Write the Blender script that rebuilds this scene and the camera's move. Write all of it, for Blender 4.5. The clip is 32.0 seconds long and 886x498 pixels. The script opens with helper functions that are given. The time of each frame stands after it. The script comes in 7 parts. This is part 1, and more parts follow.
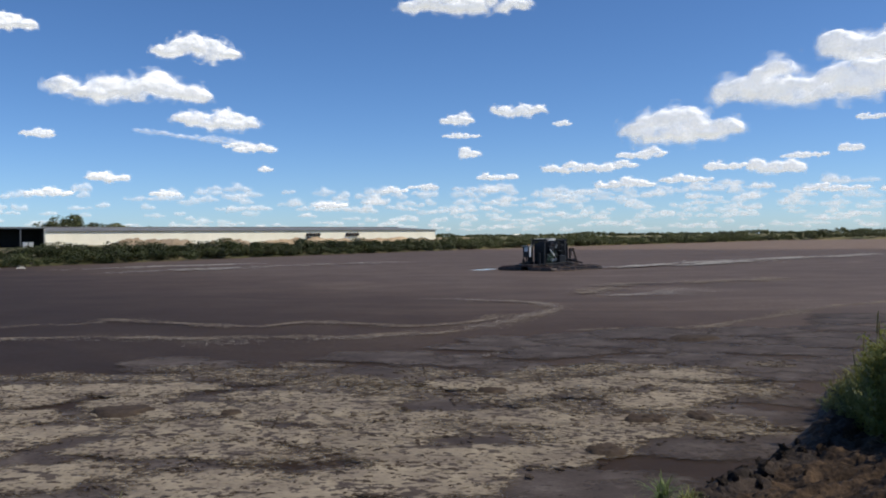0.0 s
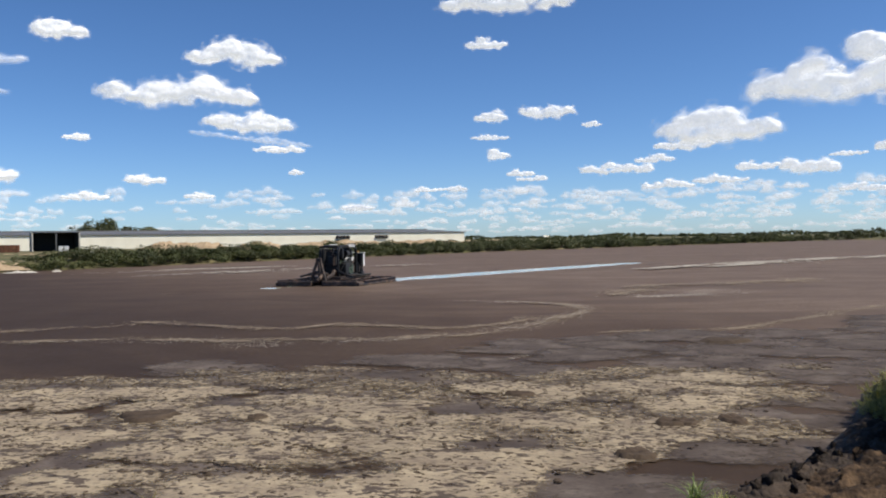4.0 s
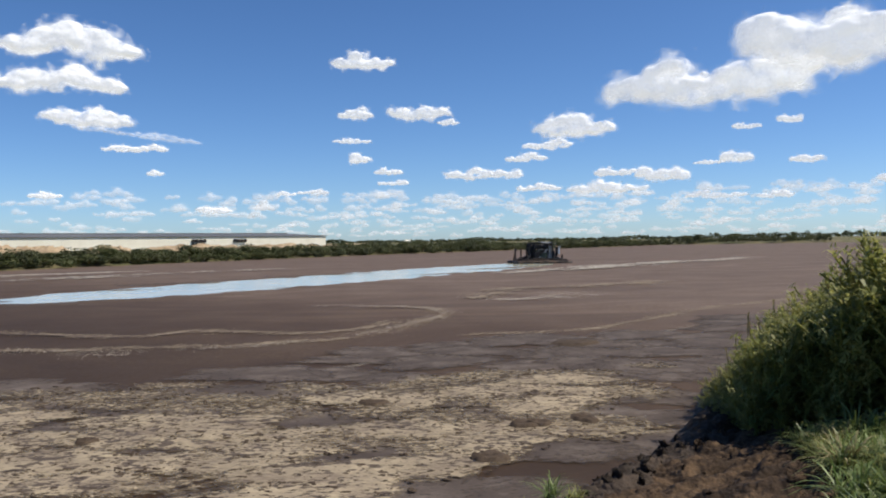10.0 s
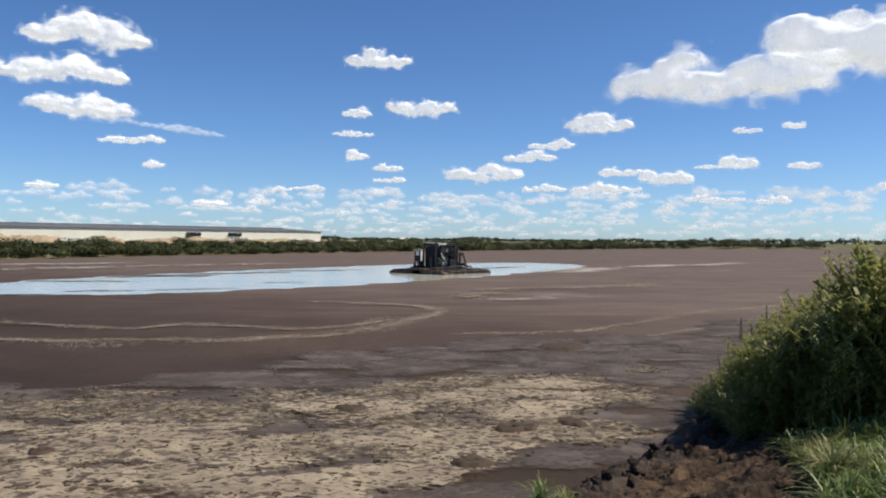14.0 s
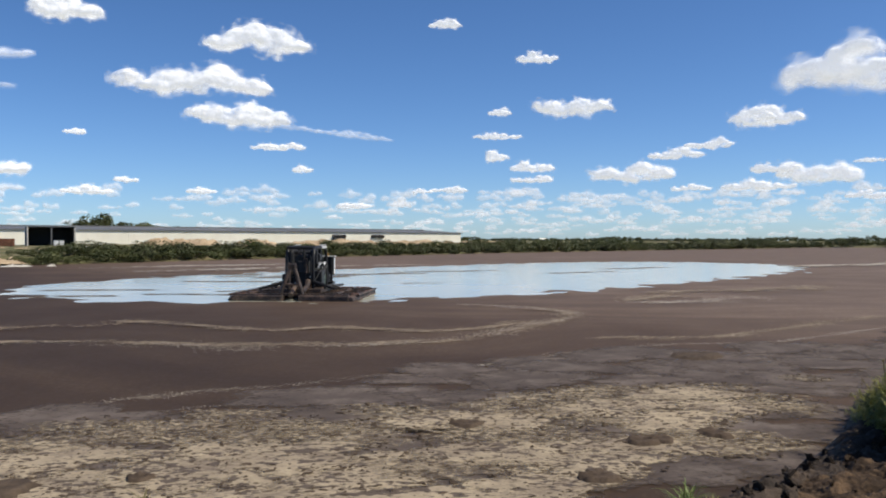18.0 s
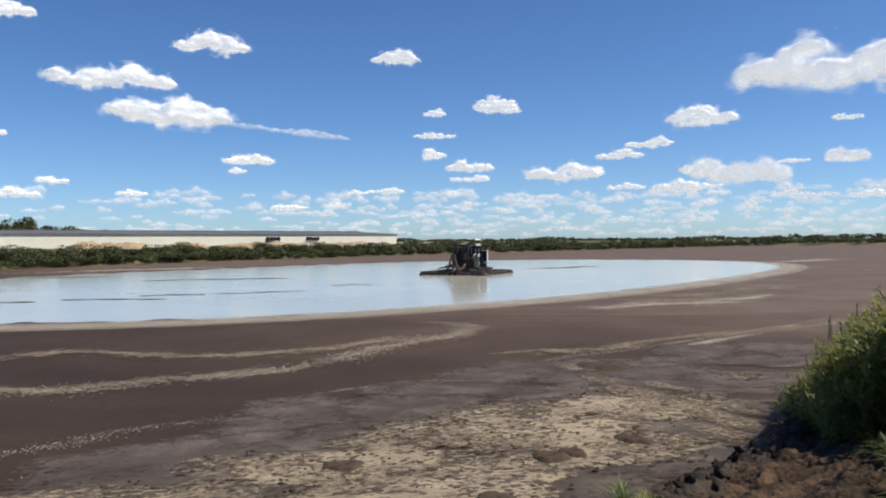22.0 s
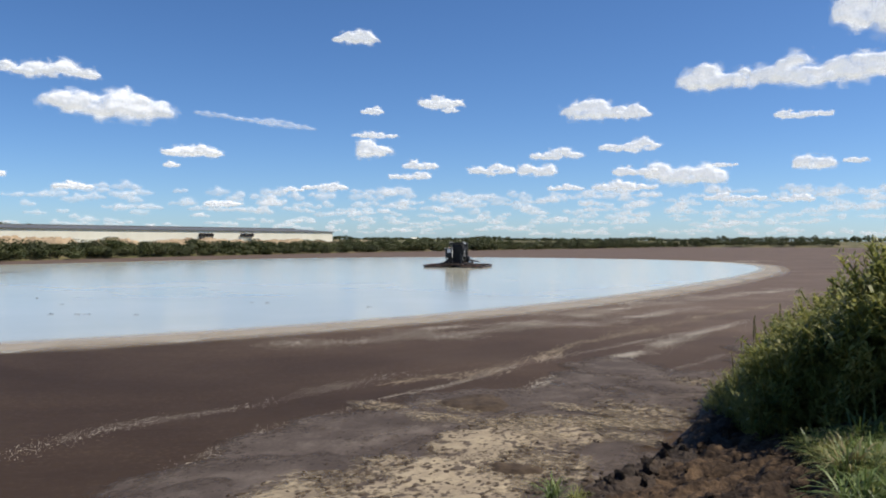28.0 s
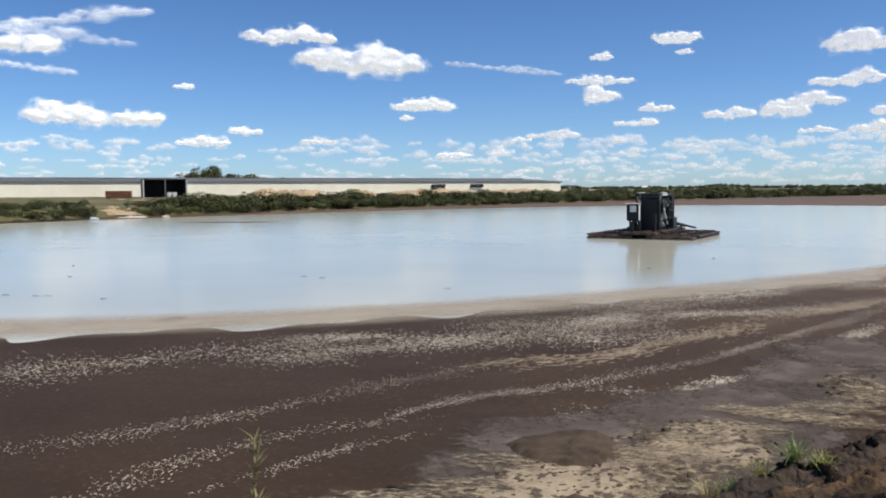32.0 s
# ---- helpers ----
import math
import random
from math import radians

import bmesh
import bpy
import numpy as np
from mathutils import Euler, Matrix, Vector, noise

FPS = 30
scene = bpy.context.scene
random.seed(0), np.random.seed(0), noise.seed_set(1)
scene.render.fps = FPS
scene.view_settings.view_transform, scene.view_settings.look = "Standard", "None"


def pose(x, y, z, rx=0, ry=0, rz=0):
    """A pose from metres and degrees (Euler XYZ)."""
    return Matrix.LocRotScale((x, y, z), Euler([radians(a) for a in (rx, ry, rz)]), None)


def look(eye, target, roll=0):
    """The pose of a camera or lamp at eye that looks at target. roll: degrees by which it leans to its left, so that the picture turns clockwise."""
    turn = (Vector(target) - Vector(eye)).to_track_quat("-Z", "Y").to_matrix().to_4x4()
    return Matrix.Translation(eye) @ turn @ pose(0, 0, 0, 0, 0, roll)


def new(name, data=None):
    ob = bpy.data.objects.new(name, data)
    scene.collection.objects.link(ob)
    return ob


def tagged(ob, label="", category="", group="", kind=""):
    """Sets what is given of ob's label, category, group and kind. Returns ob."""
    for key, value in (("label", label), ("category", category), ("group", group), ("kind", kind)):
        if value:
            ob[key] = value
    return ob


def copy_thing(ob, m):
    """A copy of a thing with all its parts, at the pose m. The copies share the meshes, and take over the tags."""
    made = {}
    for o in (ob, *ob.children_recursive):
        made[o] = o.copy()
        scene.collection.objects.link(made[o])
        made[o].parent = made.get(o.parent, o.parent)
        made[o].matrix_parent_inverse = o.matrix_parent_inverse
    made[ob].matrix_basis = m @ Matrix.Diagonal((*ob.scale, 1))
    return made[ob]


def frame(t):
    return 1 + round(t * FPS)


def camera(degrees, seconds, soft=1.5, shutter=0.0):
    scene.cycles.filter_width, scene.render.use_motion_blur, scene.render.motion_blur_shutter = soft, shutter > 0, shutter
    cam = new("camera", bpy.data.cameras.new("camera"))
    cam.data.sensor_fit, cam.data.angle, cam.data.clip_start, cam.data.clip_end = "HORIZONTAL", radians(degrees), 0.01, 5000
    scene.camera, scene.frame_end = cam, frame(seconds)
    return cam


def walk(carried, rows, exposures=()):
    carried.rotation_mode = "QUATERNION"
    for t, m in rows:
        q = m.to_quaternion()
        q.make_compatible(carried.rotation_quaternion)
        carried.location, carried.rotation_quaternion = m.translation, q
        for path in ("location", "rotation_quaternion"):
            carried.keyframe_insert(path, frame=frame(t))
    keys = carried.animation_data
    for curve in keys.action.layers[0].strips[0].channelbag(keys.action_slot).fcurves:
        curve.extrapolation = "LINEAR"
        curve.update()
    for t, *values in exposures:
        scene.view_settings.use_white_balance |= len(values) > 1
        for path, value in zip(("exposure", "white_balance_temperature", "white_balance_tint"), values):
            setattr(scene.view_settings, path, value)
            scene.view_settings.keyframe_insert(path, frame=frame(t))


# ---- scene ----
EYE = (0.0, 0.0, 2.3)
cam = camera(55.4, 32.0, soft=1.9)
walk(cam, [
    (0, pose(*EYE, 89.15, 0.60, 0.00)),
    (0.5, pose(*EYE, 89.28, 0.84, 0.42)),
    (1, pose(*EYE, 89.32, 0.98, 0.62)),
    (1.5, pose(*EYE, 89.31, 1.00, 0.97)),
    (2, pose(*EYE, 89.31, 0.96, 1.63)),
    (2.5, pose(*EYE, 89.30, 1.02, 2.16)),
    (4.5, pose(*EYE, 89.33, 0.65, 1.71)),
    (5, pose(*EYE, 89.36, 0.86, 0.58)),
    (5.5, pose(*EYE, 89.34, 0.93, -0.72)),
    (6, pose(*EYE, 89.36, 1.11, -1.69)),
    (6.5, pose(*EYE, 89.41, 1.45, -2.71)),
    (7, pose(*EYE, 89.41, 1.78, -3.70)),
    (7.5, pose(*EYE, 89.43, 1.81, -4.23)),
    (8, pose(*EYE, 89.40, 1.55, -4.60)),
    (8.5, pose(*EYE, 89.37, 1.23, -4.41)),
    (9, pose(*EYE, 89.39, 1.14, -4.90)),
    (9.5, pose(*EYE, 89.49, 1.24, -6.06)),
    (10, pose(*EYE, 89.46, 0.77, -7.40)),
    (10.5, pose(*EYE, 89.39, 0.38, -7.84)),
    (11, pose(*EYE, 89.39, 0.38, -7.84)),
    (11.5, pose(*EYE, 89.41, 0.30, -7.73)),
    (12, pose(*EYE, 89.43, 0.07, -7.45)),
    (12.5, pose(*EYE, 89.45, -0.07, -7.34)),
    (13, pose(*EYE, 89.42, -0.22, -7.48)),
    (13.5, pose(*EYE, 89.38, -0.54, -7.76)),
    (15.5, pose(*EYE, 89.36, -0.53, -6.72)),
    (16, pose(*EYE, 89.39, -0.44, -5.02)),
    (16.5, pose(*EYE, 89.38, -0.29, -3.50)),
    (17, pose(*EYE, 89.14, -0.61, -1.49)),
    (17.5, pose(*EYE, 89.31, -0.48, 0.42)),
    (18, pose(*EYE, 89.37, -0.10, 1.71)),
    (18.5, pose(*EYE, 89.41, 0.03, 1.39)),
    (19, pose(*EYE, 89.39, -0.13, 0.65)),
    (19.5, pose(*EYE, 89.37, -0.17, -0.02)),
    (20, pose(*EYE, 89.32, -0.47, -0.88)),
    (20.5, pose(*EYE, 89.35, -0.60, -1.15)),
    (21, pose(*EYE, 89.39, -0.31, -1.47)),
    (21.5, pose(*EYE, 89.39, 0.00, -2.07)),
    (22, pose(*EYE, 89.44, 0.39, -2.64)),
    (22.5, pose(*EYE, 89.44, 0.52, -3.65)),
    (23, pose(*EYE, 89.40, 0.46, -4.86)),
    (23.5, pose(*EYE, 89.45, 0.48, -6.10)),
    (24, pose(*EYE, 89.48, 0.20, -7.84)),
    (24.5, pose(*EYE, 89.45, -0.04, -8.33)),
    (26.5, pose(*EYE, 89.44, 0.10, -8.43)),
    (27, pose(*EYE, 89.43, 0.02, -7.74)),
    (27.5, pose(*EYE, 89.43, -0.08, -7.14)),
    (28, pose(*EYE, 89.34, -0.27, -6.95)),
    (28.5, pose(*EYE, 89.34, -0.68, -6.86)),
    (29, pose(*EYE, 89.34, -0.69, -6.85)),
    (29.5, pose(*EYE, 89.45, -0.56, -6.80)),
    (30, pose(*EYE, 89.27, -0.54, -5.19)),
    (30.5, pose(*EYE, 88.12, -0.57, 2.32)),
    (31, pose(*EYE, 86.57, 0.28, 8.90)),
    (31.5, pose(*EYE, 86.04, 0.30, 9.75)),
    (32, pose(*EYE, 85.94, 0.38, 8.42)),])

# ---- light ----
SUN_AZ, SUN_EL = 97.0, 52.0        # clockwise from the view ahead, above the horizon
world = bpy.data.worlds.new("sky")
scene.world = world
world.use_nodes = True
wn = world.node_tree.nodes
sky = wn.new("ShaderNodeTexSky")
sky.sky_type = 'NISHITA'
sky.sun_disc = False
sky.sun_elevation = radians(SUN_EL)
sky.sun_rotation = radians(SUN_AZ)
sky.altitude = 300
sky.air_density, sky.dust_density, sky.ozone_density = 0.65, 0.5, 3.0
wn["Background"].inputs["Strength"].default_value = 0.13
rich = wn.new("ShaderNodeHueSaturation")
rich.inputs["Saturation"].default_value = 1.12
cool = wn.new("ShaderNodeMix")
cool.data_type, cool.blend_type = 'RGBA', 'MULTIPLY'
cool.inputs[0].default_value, cool.inputs[7].default_value = 1.0, (0.765, 0.88, 1.0, 1)
world.node_tree.links.new(sky.outputs["Color"], rich.inputs["Color"])
world.node_tree.links.new(rich.outputs["Color"], cool.inputs[6])
world.node_tree.links.new(cool.outputs[2], wn["Background"].inputs["Color"])

sun_dir = Vector((math.sin(radians(SUN_AZ)) * math.cos(radians(SUN_EL)),
                  math.cos(radians(SUN_AZ)) * math.cos(radians(SUN_EL)), math.sin(radians(SUN_EL))))
sun_data = bpy.data.lights.new("sun", 'SUN')
sun_data.energy, sun_data.angle, sun_data.color = 4.7, radians(0.55), (1.0, 0.92, 0.79)
sun = new("sun", sun_data)
sun.matrix_world = look((0, 0, 60), Vector((0, 0, 60)) - sun_dir)
scene.view_settings.exposure = 0.0


# ---- materials ----
def shader(name, stops, scale=3.0, fine=25.0, rough=0.8, bump=0.3, metal=0.0, spec=0.5,
           stretch=(1, 1, 1), vary=0.0, alpha=None, coord="Object", bump_scale=None, translucent=0.0, rough_vary=0.1):
    """A grained surface: two scales of noise run through a colour ramp, with relief from the fine one."""
    m = bpy.data.materials.new(name)
    m.use_nodes = True
    nt, n = m.node_tree, m.node_tree.nodes
    lk = nt.links.new
    bs = n["Principled BSDF"]
    tc = n.new("ShaderNodeTexCoord")
    mp = n.new("ShaderNodeMapping")
    mp.inputs["Scale"].default_value = stretch
    oi = n.new("ShaderNodeObjectInfo")
    if vary:
        ad = n.new("ShaderNodeVectorMath")
        ad.operation = 'MULTIPLY_ADD'
        cx = n.new("ShaderNodeCombineXYZ")
        for k in ("X", "Y", "Z"):
            lk(oi.outputs["Random"], cx.inputs[k])
        lk(cx.outputs[0], ad.inputs[0])
        ad.inputs[1].default_value = (37.0, 53.0, 71.0)
        lk(tc.outputs[coord], ad.inputs[2])
        lk(ad.outputs[0], mp.inputs["Vector"])
    else:
        lk(tc.outputs[coord], mp.inputs["Vector"])
    a = n.new("ShaderNodeTexNoise")
    a.inputs["Scale"].default_value, a.inputs["Detail"].default_value, a.inputs["Roughness"].default_value = scale, 6, 0.62
    b = n.new("ShaderNodeTexNoise")
    b.inputs["Scale"].default_value, b.inputs["Detail"].default_value = fine, 4
    lk(mp.outputs[0], a.inputs["Vector"])
    lk(mp.outputs[0], b.inputs["Vector"])
    mx = n.new("ShaderNodeMath")
    mx.operation = 'MULTIPLY_ADD'
    lk(b.outputs["Fac"], mx.inputs[0])
    mx.inputs[1].default_value = 0.35
    sb = n.new("ShaderNodeMath")
    sb.operation = 'SUBTRACT'
    lk(a.outputs["Fac"], sb.inputs[0])
    sb.inputs[1].default_value = 0.175
    lk(sb.outputs[0], mx.inputs[2])
    r = n.new("ShaderNodeValToRGB")
    el = r.color_ramp.elements
    el[0].position, el[0].color = stops[0][0], (*stops[0][1], 1)
    el[1].position, el[1].color = stops[-1][0], (*stops[-1][1], 1)
    for p, c in stops[1:-1]:
        e = el.new(p)
        e.color = (*c, 1)
    lk(mx.outputs[0], r.inputs["Fac"])
    col = r.outputs["Color"]
    if vary:
        hs = n.new("ShaderNodeHueSaturation")
        mr = n.new("ShaderNodeMapRange")
        mr.inputs["To Min"].default_value, mr.inputs["To Max"].default_value = 1 - vary, 1 + vary
        lk(oi.outputs["Random"], mr.inputs["Value"])
        lk(mr.outputs[0], hs.inputs["Value"])
        lk(col, hs.inputs["Color"])
        col = hs.outputs["Color"]
    lk(col, bs.inputs["Base Color"])
    rr = n.new("ShaderNodeMapRange")
    rr.inputs["To Min"].default_value = max(0.02, rough - rough_vary)
    rr.inputs["To Max"].default_value = min(1.0, rough + rough_vary)
    lk(b.outputs["Fac"], rr.inputs["Value"])
    lk(rr.outputs[0], bs.inputs["Roughness"])
    bs.inputs["Metallic"].default_value = metal
    bs.inputs["Specular IOR Level"].default_value = spec
    if bump:
        bp = n.new("ShaderNodeBump")
        bp.inputs["Strength"].default_value = bump
        bp.inputs["Distance"].default_value = bump_scale or 1.0 / fine
        lk(mx.outputs[0], bp.inputs["Height"])
        lk(bp.outputs[0], bs.inputs["Normal"])
    if alpha:
        ar = n.new("ShaderNodeMapRange")
        ar.inputs["From Min"].default_value, ar.inputs["From Max"].default_value = alpha[0], alpha[1]
        ar.inputs["To Min"].default_value, ar.inputs["To Max"].default_value = alpha[2], alpha[3]
        lk(mx.outputs[0], ar.inputs["Value"])
        lk(ar.outputs[0], bs.inputs["Alpha"])
    if translucent:
        tr = n.new("ShaderNodeBsdfTranslucent")
        ms = n.new("ShaderNodeMixShader")
        ms.inputs["Fac"].default_value = translucent
        lk(col, tr.inputs["Color"])
        lk(bs.outputs[0], ms.inputs[1])
        lk(tr.outputs[0], ms.inputs[2])
        lk(ms.outputs[0], n["Material Output"].inputs["Surface"])
    return m


def thin_out(m, attribute, lo, hi, most, scale, grain=0.9):
    """Where a layer's own thickness runs out it breaks up in a ragged line, and what lies under it shows."""
    n, lk = m.node_tree.nodes, m.node_tree.links.new
    bs = n["Principled BSDF"]
    at, tc, no, mr, s = n.new("ShaderNodeAttribute"), n.new("ShaderNodeTexCoord"), n.new("ShaderNodeTexNoise"), n.new("ShaderNodeMapRange"), n.new("ShaderNodeMath")
    oi, cx, ad = n.new("ShaderNodeObjectInfo"), n.new("ShaderNodeCombineXYZ"), n.new("ShaderNodeVectorMath")
    for k in ("X", "Y", "Z"):
        lk(oi.outputs["Random"], cx.inputs[k])
    ad.operation = 'MULTIPLY_ADD'
    lk(cx.outputs[0], ad.inputs[0])
    ad.inputs[1].default_value = (41.0, 67.0, 93.0)
    lk(tc.outputs["Object"], ad.inputs[2])
    at.attribute_name = attribute
    no.inputs["Scale"].default_value, no.inputs["Detail"].default_value, no.inputs["Roughness"].default_value = scale, 6, 0.65
    lk(ad.outputs[0], no.inputs["Vector"])
    s.operation = 'MULTIPLY_ADD'
    lk(no.outputs["Fac"], s.inputs[0])
    s.inputs[1].default_value = grain
    lk(at.outputs["Fac"], s.inputs[2])
    mr.interpolation_type = 'SMOOTHSTEP'
    mr.inputs["From Min"].default_value, mr.inputs["From Max"].default_value = lo, hi
    mr.inputs["To Max"].default_value = most
    lk(s.outputs[0], mr.inputs["Value"])
    lk(mr.outputs[0], bs.inputs["Alpha"])


MUD = shader("brown_manure_crust", [(0.28, (0.094, 0.060, 0.038)), (0.5, (0.117, 0.077, 0.051)), (0.72, (0.143, 0.099, 0.068))],
             scale=0.35, fine=9.0, rough=0.74, bump=0.3, spec=0.22, bump_scale=0.03)


def streaks(m, turn, low, high):
    """Long soft bands of paler and darker crust, drawn out along the flow."""
    n, lk = m.node_tree.nodes, m.node_tree.links.new
    bs = n["Principled BSDF"]
    tc, mp, no, mr, mix = n.new("ShaderNodeTexCoord"), n.new("ShaderNodeMapping"), n.new("ShaderNodeTexNoise"), n.new("ShaderNodeMapRange"), n.new("ShaderNodeHueSaturation")
    wob, add = n.new("ShaderNodeTexNoise"), n.new("ShaderNodeVectorMath")
    wob.inputs["Scale"].default_value = 0.045
    lk(tc.outputs["Object"], wob.inputs["Vector"])
    add.operation = 'MULTIPLY_ADD'
    lk(wob.outputs["Color"], add.inputs[0])
    add.inputs[1].default_value = (26, 26, 0)
    lk(tc.outputs["Object"], add.inputs[2])
    mp.inputs["Rotation"].default_value = (0, 0, radians(turn))
    mp.inputs["Scale"].default_value = (0.09, 0.75, 1)
    lk(add.outputs[0], mp.inputs["Vector"])
    no.inputs["Scale"].default_value, no.inputs["Detail"].default_value, no.inputs["Roughness"].default_value = 0.5, 7, 0.66
    lk(mp.outputs[0], no.inputs["Vector"])
    mr.inputs["From Min"].default_value, mr.inputs["From Max"].default_value = 0.32, 0.70
    mr.inputs["To Min"].default_value, mr.inputs["To Max"].default_value = low, high
    lk(no.outputs["Fac"], mr.inputs["Value"])
    old = bs.inputs["Base Color"].links[0].from_socket
    lk(old, mix.inputs["Color"])
    lk(mr.outputs[0], mix.inputs["Value"])
    # fine pale bubbles, thicker where the bands are pale
    sp, ma, sr, fl = n.new("ShaderNodeTexNoise"), n.new("ShaderNodeMath"), n.new("ShaderNodeMapRange"), n.new("ShaderNodeMix")
    sp.inputs["Scale"].default_value, sp.inputs["Detail"].default_value, sp.inputs["Roughness"].default_value = 16.0, 5, 0.7
    lk(tc.outputs["Object"], sp.inputs["Vector"])
    ma.operation = 'MULTIPLY_ADD'
    lk(no.outputs["Fac"], ma.inputs[0])
    ma.inputs[1].default_value = 0.55
    lk(sp.outputs["Fac"], ma.inputs[2])
    sr.inputs["From Min"].default_value, sr.inputs["From Max"].default_value, sr.inputs["To Max"].default_value = 0.82, 0.98, 0.6
    lk(ma.outputs[0], sr.inputs["Value"])
    fl.data_type = 'RGBA'
    fl.inputs[7].default_value = (0.25, 0.185, 0.125, 1)
    lk(mix.outputs["Color"], fl.inputs[6])
    lk(sr.outputs[0], fl.inputs[0])
    lk(fl.outputs[2], bs.inputs["Base Color"])


streaks(MUD, -35, 0.87, 1.18)


def wetter_near(m, y0, y1, wet, dry):
    """The crust is wetter and darker towards one end of the near shore, in an uneven front."""
    n, lk = m.node_tree.nodes, m.node_tree.links.new
    bs = n["Principled BSDF"]
    tc, sp, no, ma, mr, mix = (n.new("ShaderNode" + k) for k in ("TexCoord", "SeparateXYZ", "TexNoise", "Math", "MapRange", "HueSaturation"))
    lk(tc.outputs["Object"], sp.inputs[0])
    lk(tc.outputs["Object"], no.inputs["Vector"])
    no.inputs["Scale"].default_value, no.inputs["Detail"].default_value = 0.09, 5
    ma.operation = 'MULTIPLY_ADD'
    lk(no.outputs["Fac"], ma.inputs[0])
    ma.inputs[1].default_value = 16.0
    ac = n.new("ShaderNodeMath")
    ac.operation = 'MULTIPLY_ADD'
    lk(sp.outputs["X"], ac.inputs[0])
    ac.inputs[1].default_value = 1.3
    lk(sp.outputs["Y"], ac.inputs[2])
    lk(ac.outputs[0], ma.inputs[2])
    mr.interpolation_type = 'SMOOTHSTEP'
    mr.inputs["From Min"].default_value, mr.inputs["From Max"].default_value = y0 + 8, y1 + 8
    mr.inputs["To Min"].default_value, mr.inputs["To Max"].default_value = wet, dry
    lk(ma.outputs[0], mr.inputs["Value"])
    old = bs.inputs["Base Color"].links[0].from_socket
    lk(old, mix.inputs["Color"])
    lk(mr.outputs[0], mix.inputs["Value"])
    sa = n.new("ShaderNodeMapRange")
    sa.inputs["From Min"].default_value, sa.inputs["From Max"].default_value = wet, dry
    sa.inputs["To Min"].default_value, sa.inputs["To Max"].default_value = 1.22, 0.92
    lk(mr.outputs[0], sa.inputs["Value"])
    lk(sa.outputs[0], mix.inputs["Saturation"])
    lk(mix.outputs["Color"], bs.inputs["Base Color"])


wetter_near(MUD, 6, 50, 0.38, 1.12)
CRUST = shader("dried_tan_scum", [(0.32, (0.20, 0.155, 0.112)), (0.45, (0.30, 0.24, 0.165)), (0.6, (0.39, 0.315, 0.212)), (0.74, (0.46, 0.375, 0.25))],
               scale=1.6, fine=14.0, rough=0.9, bump=0.6, vary=0.07, bump_scale=0.05, spec=0.2)


def painted_pits(m, sizes, stretch, dark, cover):
    """Small hollows, their darkness drawn in the colour without relief, longer one way than the other, crowded in some
    patches and few in others.
    """
    n, lk = m.node_tree.nodes, m.node_tree.links.new
    bs = n["Principled BSDF"]
    tc, mp, oi, cx, ad = (n.new("ShaderNode" + k) for k in ("TexCoord", "Mapping", "ObjectInfo", "CombineXYZ", "VectorMath"))
    for k in ("X", "Y", "Z"):
        lk(oi.outputs["Random"], cx.inputs[k])
    ad.operation = 'MULTIPLY_ADD'
    lk(cx.outputs[0], ad.inputs[0])
    ad.inputs[1].default_value = (43.0, 61.0, 87.0)
    lk(tc.outputs["Object"], ad.inputs[2])
    mp.inputs["Scale"].default_value = stretch
    lk(ad.outputs[0], mp.inputs["Vector"])
    crowd = n.new("ShaderNodeTexNoise")
    crowd.inputs["Scale"].default_value, crowd.inputs["Detail"].default_value = 1.3, 4
    lk(ad.outputs[0], crowd.inputs["Vector"])
    col = bs.inputs["Base Color"].links[0].from_socket
    for scale in sizes:
        no, ma, mr, mix = (n.new("ShaderNode" + k) for k in ("TexNoise", "Math", "MapRange", "Mix"))
        no.inputs["Scale"].default_value, no.inputs["Detail"].default_value, no.inputs["Roughness"].default_value = scale, 2, 0.5
        lk(mp.outputs[0], no.inputs["Vector"])
        ma.operation = 'MULTIPLY_ADD'
        lk(crowd.outputs["Fac"], ma.inputs[0])
        ma.inputs[1].default_value = 0.42
        lk(no.outputs["Fac"], ma.inputs[2])
        mr.inputs["From Min"].default_value, mr.inputs["From Max"].default_value, mr.inputs["To Max"].default_value = cover, cover + 0.05, 0.92
        lk(ma.outputs[0], mr.inputs["Value"])
        mix.data_type = 'RGBA'
        mix.inputs[7].default_value = (*dark, 1)
        lk(col, mix.inputs[6])
        lk(mr.outputs[0], mix.inputs[0])
        col = mix.outputs[2]
    lk(col, bs.inputs["Base Color"])


painted_pits(CRUST, (4.6, 9.5), (1.0, 1.25, 1.0), (0.085, 0.064, 0.05), 0.79)
thin_out(CRUST, "thick", 0.62, 1.22, 1.0, 9.0, 1.7)
GREYCRUST = shader("grey_violet_crust", [(0.3, (0.066, 0.051, 0.043)), (0.5, (0.095, 0.074, 0.062)), (0.72, (0.17, 0.138, 0.114))],
                   scale=1.6, fine=22.0, rough=0.9, bump=0.5, vary=0.05, bump_scale=0.02, spec=0.15)
thin_out(GREYCRUST, "thick", 0.5, 1.02, 1.0, 9.0, 1.2)
CLOD = shader("dark_wet_clods", [(0.3, (0.045, 0.032, 0.023)), (0.7, (0.11, 0.08, 0.055))], scale=6, fine=30, rough=0.9, bump=0.5, spec=0.15)
FOAM = shader("pale_foam_flecks", [(0.3, (0.29, 0.25, 0.19)), (0.7, (0.55, 0.49, 0.40))], scale=5, fine=40, rough=0.75, bump=0.3, vary=0.15)
